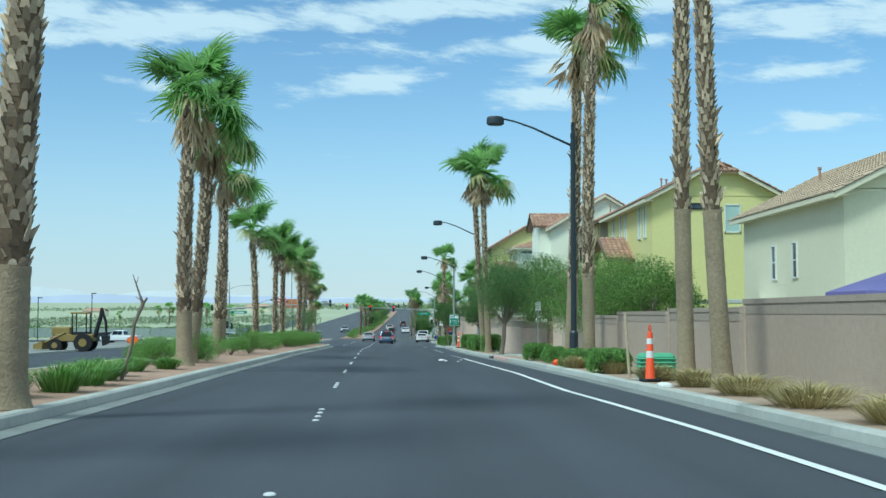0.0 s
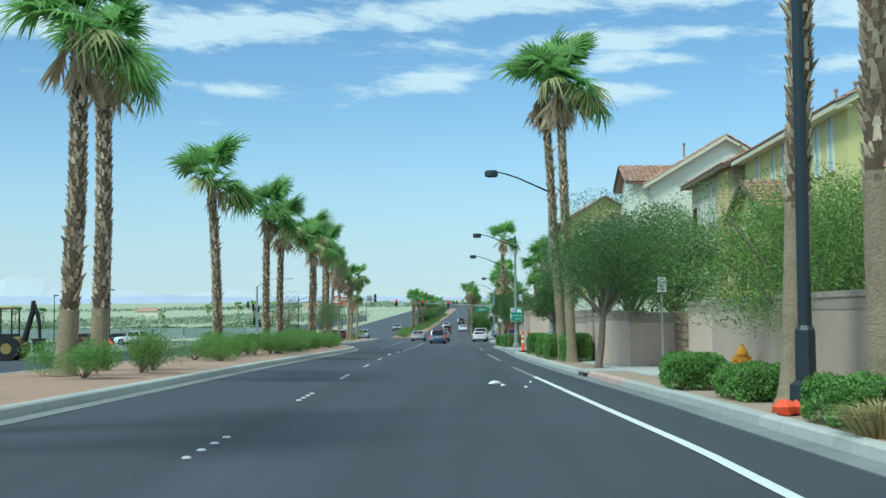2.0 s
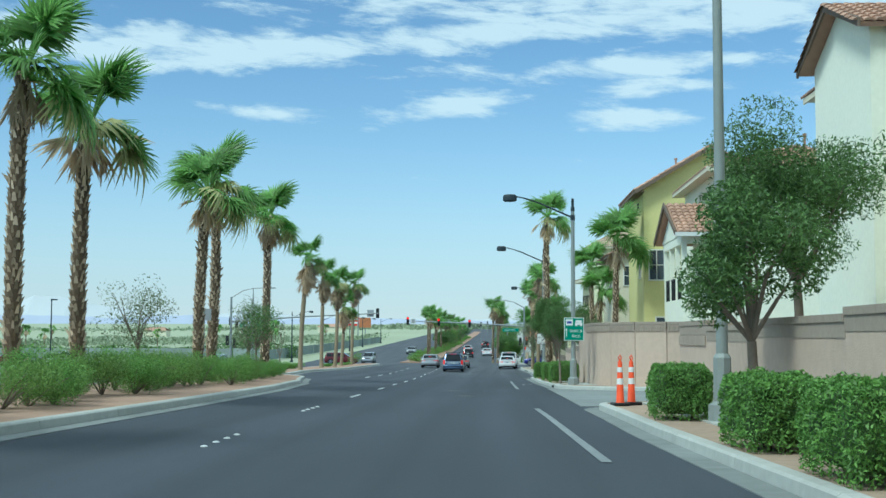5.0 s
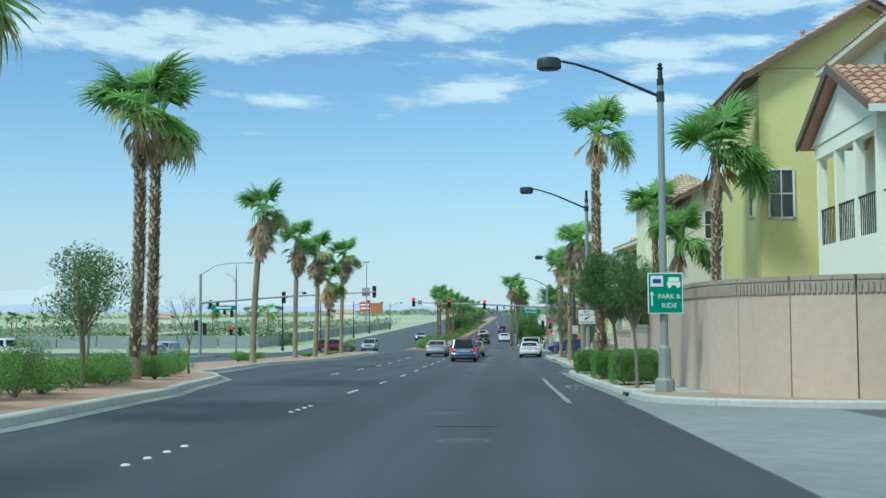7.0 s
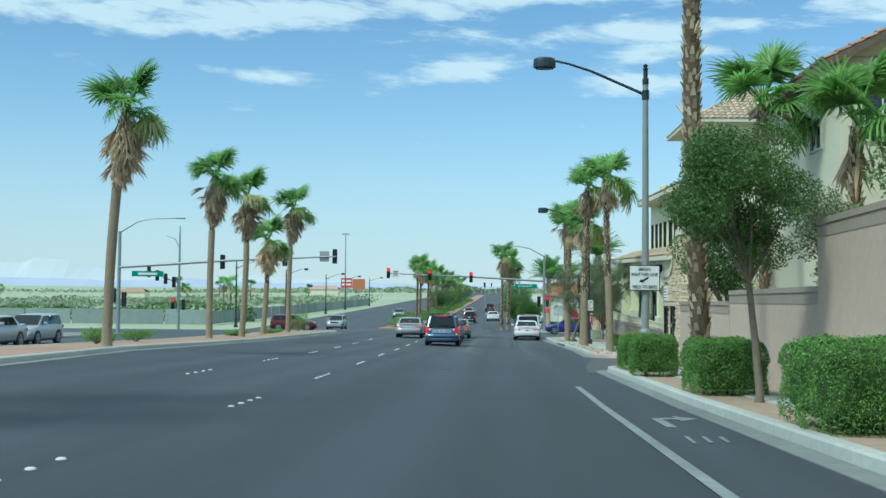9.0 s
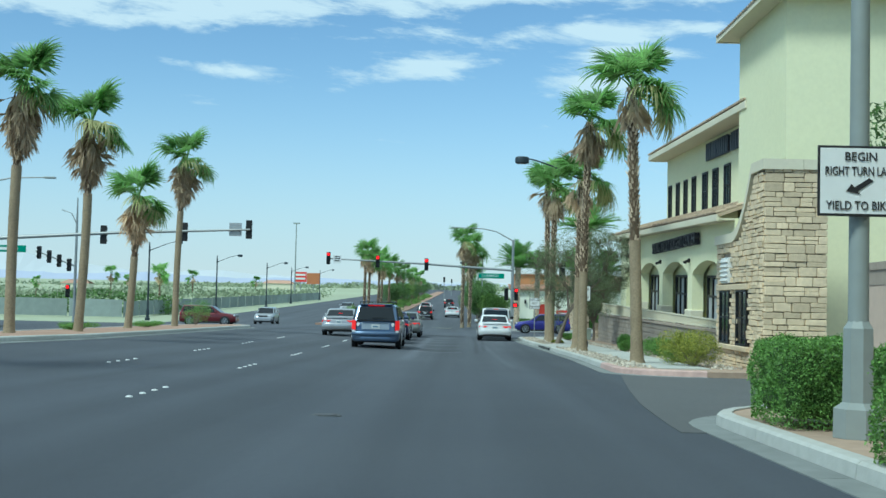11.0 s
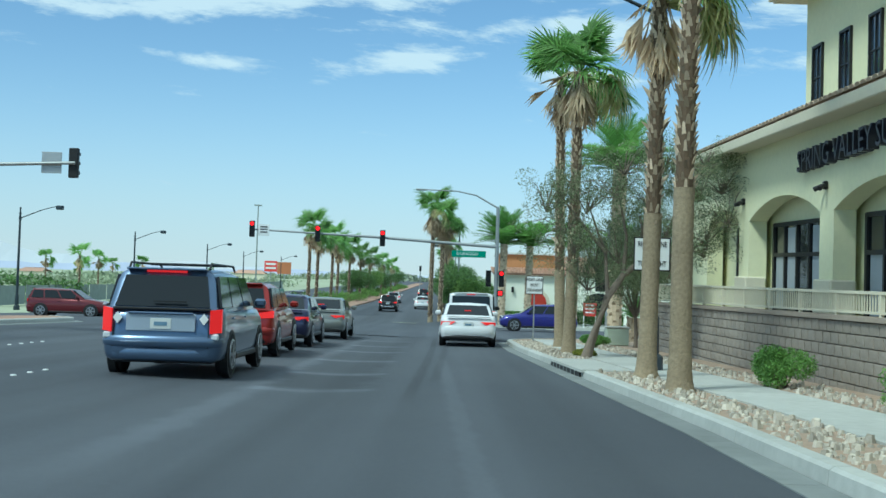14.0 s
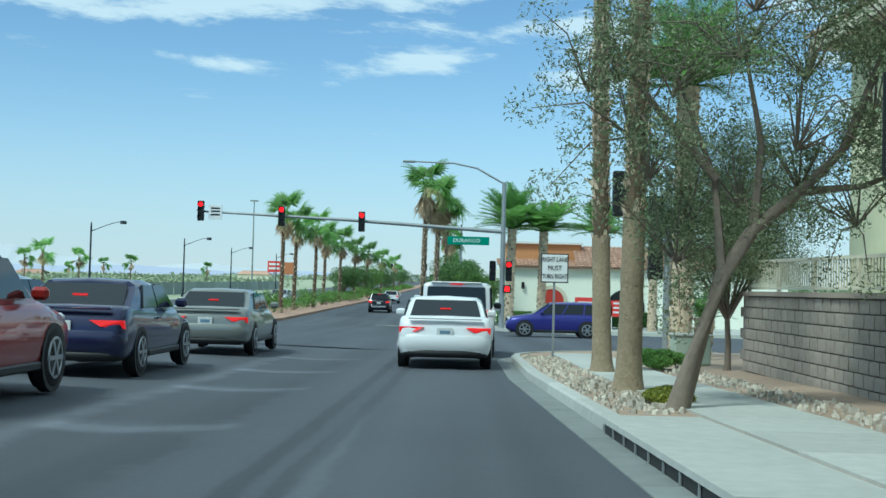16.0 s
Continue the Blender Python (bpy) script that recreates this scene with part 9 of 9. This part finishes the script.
for cz in range(9):
    y = 154.95 + (0.2 if cz % 2 else 0.0)
    while y < 185.3:
        z = cap_z(y) - 0.14 - cz * 0.2
        if z > gz(RX, y) - 0.05:
            mt = pose(RX + 0.1, y + 0.2, z, 0, 0, -90)
            d = rnd.choice(BLOCK_M)
            if y > 172.5:
                part("block", d, SPLITFACE, rw_).matrix_basis = mt
            else:
                rest.add([mt @ v.co for v in d.vertices], [tuple(p.vertices) for p in d.polygons])
        y += 0.4
part("block", rest, SPLITFACE, rw_, kind="stuff")
# the clinic stands a little askew to the street and on rising ground: turn and raise it all at once
for ob in c.children_recursive:
    if ob.matrix_basis == Matrix.Identity(4):
        for v in ob.data.vertices:
            v.co.x -= ASKEW * max(0, v.co.y - 157)
            v.co.z += CLIMB * (max(v.co.y, 157.0) - 165.5)
    else:
        q = ob.matrix_basis.translation.copy()
        ob.matrix_basis.translation = q + Vector((-ASKEW * max(0, q.y - 157), 0, CLIMB * (max(q.y, 157.0) - 165.5)))
# stone cladding of the pier: uneven courses
stone_unit = data_of("stone", Mesh().box(0, 0, 0, 1, 1, 1, bevel=0.07), STONE)
CLIMB_PIER = CLIMB * (157.0 - 165.5)
rest = Mesh()


def lay(mt, single):
    if single:
        part("stone", stone_unit, STONE, c).matrix_basis = mt
    else:
        rest.add([mt @ v.co for v in stone_unit.vertices], [tuple(p.vertices) for p in stone_unit.polygons])


def blocked(y, zz):
    return 151.0 < y < 154.7 and (zz > -0.44 and zz < -0.28 or zz > -2.08 and zz < -1.93) or any(abs(y - q) < 0.7 for q in PIER_WINDOWS) and -2.0 < zz < -0.36 or abs(y - 153.7) < 0.55 and -0.2 < zz < 0.55


z = -3.3
while z < 2.52:
    hgt = rnd.choice((0.08, 0.1, 0.12, 0.15))
    y = PY0 + rnd.uniform(0, 0.06)
    while y < PY1 - 0.06:
        L = min(rnd.uniform(0.18, 0.5), PY1 - y)
        yc = y + L / 2
        if z + hgt < sweep(y + L) + 0.04 and not blocked(yc, z + hgt / 2):
            dz = rnd.uniform(-0.012, 0.012)
            lay(Matrix.Translation((PX + 0.03 - rnd.uniform(0, 0.035), yc, z + hgt / 2 + dz + CLIMB_PIER)) @ Matrix.Rotation(rnd.uniform(-0.03, 0.03), 4, "X") @ Matrix.Diagonal((0.13, L - 0.016, hgt - 0.014, 1)), yc < 150.9)
        y += L
    z += hgt
z = -3.3
while z < 2.5:
    hgt = min(rnd.choice((0.13, 0.16, 0.2, 0.24)), 2.56 - z)
    x = PX - 0.03
    while x < PX1 - 0.03:
        L = rnd.uniform(0.2, 0.55)
        if x + L > PX1 - 0.18:
            L = PX1 - x
        halves = ((0.0, 0.5), (0.5, 0.5)) if hgt > 0.18 and rnd.random() < 0.45 else ((0.0, 1.0),)
        for o, f in halves:
            lay(Matrix.Translation((x + L / 2, PY0 + 0.02 - rnd.uniform(0, 0.035), z + hgt * (o + f / 2) + rnd.uniform(-0.008, 0.008) + CLIMB_PIER)) @ Matrix.Rotation(rnd.uniform(-0.02, 0.02), 4, "Y") @ Matrix.Diagonal((L - 0.016, 0.13, hgt * f - 0.014, 1)), True)
        x += L
    z += hgt
part("stone", rest, STONE, c, kind="stuff")
# loose pale rocks in the clinic verge
rocks = Mesh()
for k in range(3400):
    y = rnd.uniform(150, 190)
    x = KERB_R3(y) + (rnd.uniform(0.2, 1.0) if rnd.random() < 0.6 else rnd.uniform(2.45, 3.3))
    if x < KERB_R3(y) + 1.2 and 169.2 < y < 175.2:
        continue
    s = rnd.uniform(0.02, 0.05) * (1.5 if rnd.random() < 0.12 else 1)
    spin, flat = rnd.uniform(0, 6.28), rnd.uniform(0.4, 0.85)
    ring = [(x + s * rnd.uniform(0.7, 1.25) * math.cos(spin + q), y + s * rnd.uniform(0.7, 1.25) * math.sin(spin + q)) for q in (0, 1.2, 2.5, 3.8, 5.0)]
    low = gz(x, y) + 0.12
    rocks.add([(a, b, low) for a, b in ring] + [(x + (a - x) * 0.62, y + (b - y) * 0.62, low + 0.01 + 2 * s * flat * rnd.uniform(0.6, 1)) for a, b in ring], [(i, (i + 1) % 5, 5 + (i + 1) % 5, 5 + i) for i in range(5)] + [(5, 6, 7, 8, 9)])
tagged(part("rocks", rocks, GRAVEL_A), "loose pale landscaping rocks in the verge", "rocks", kind="stuff")
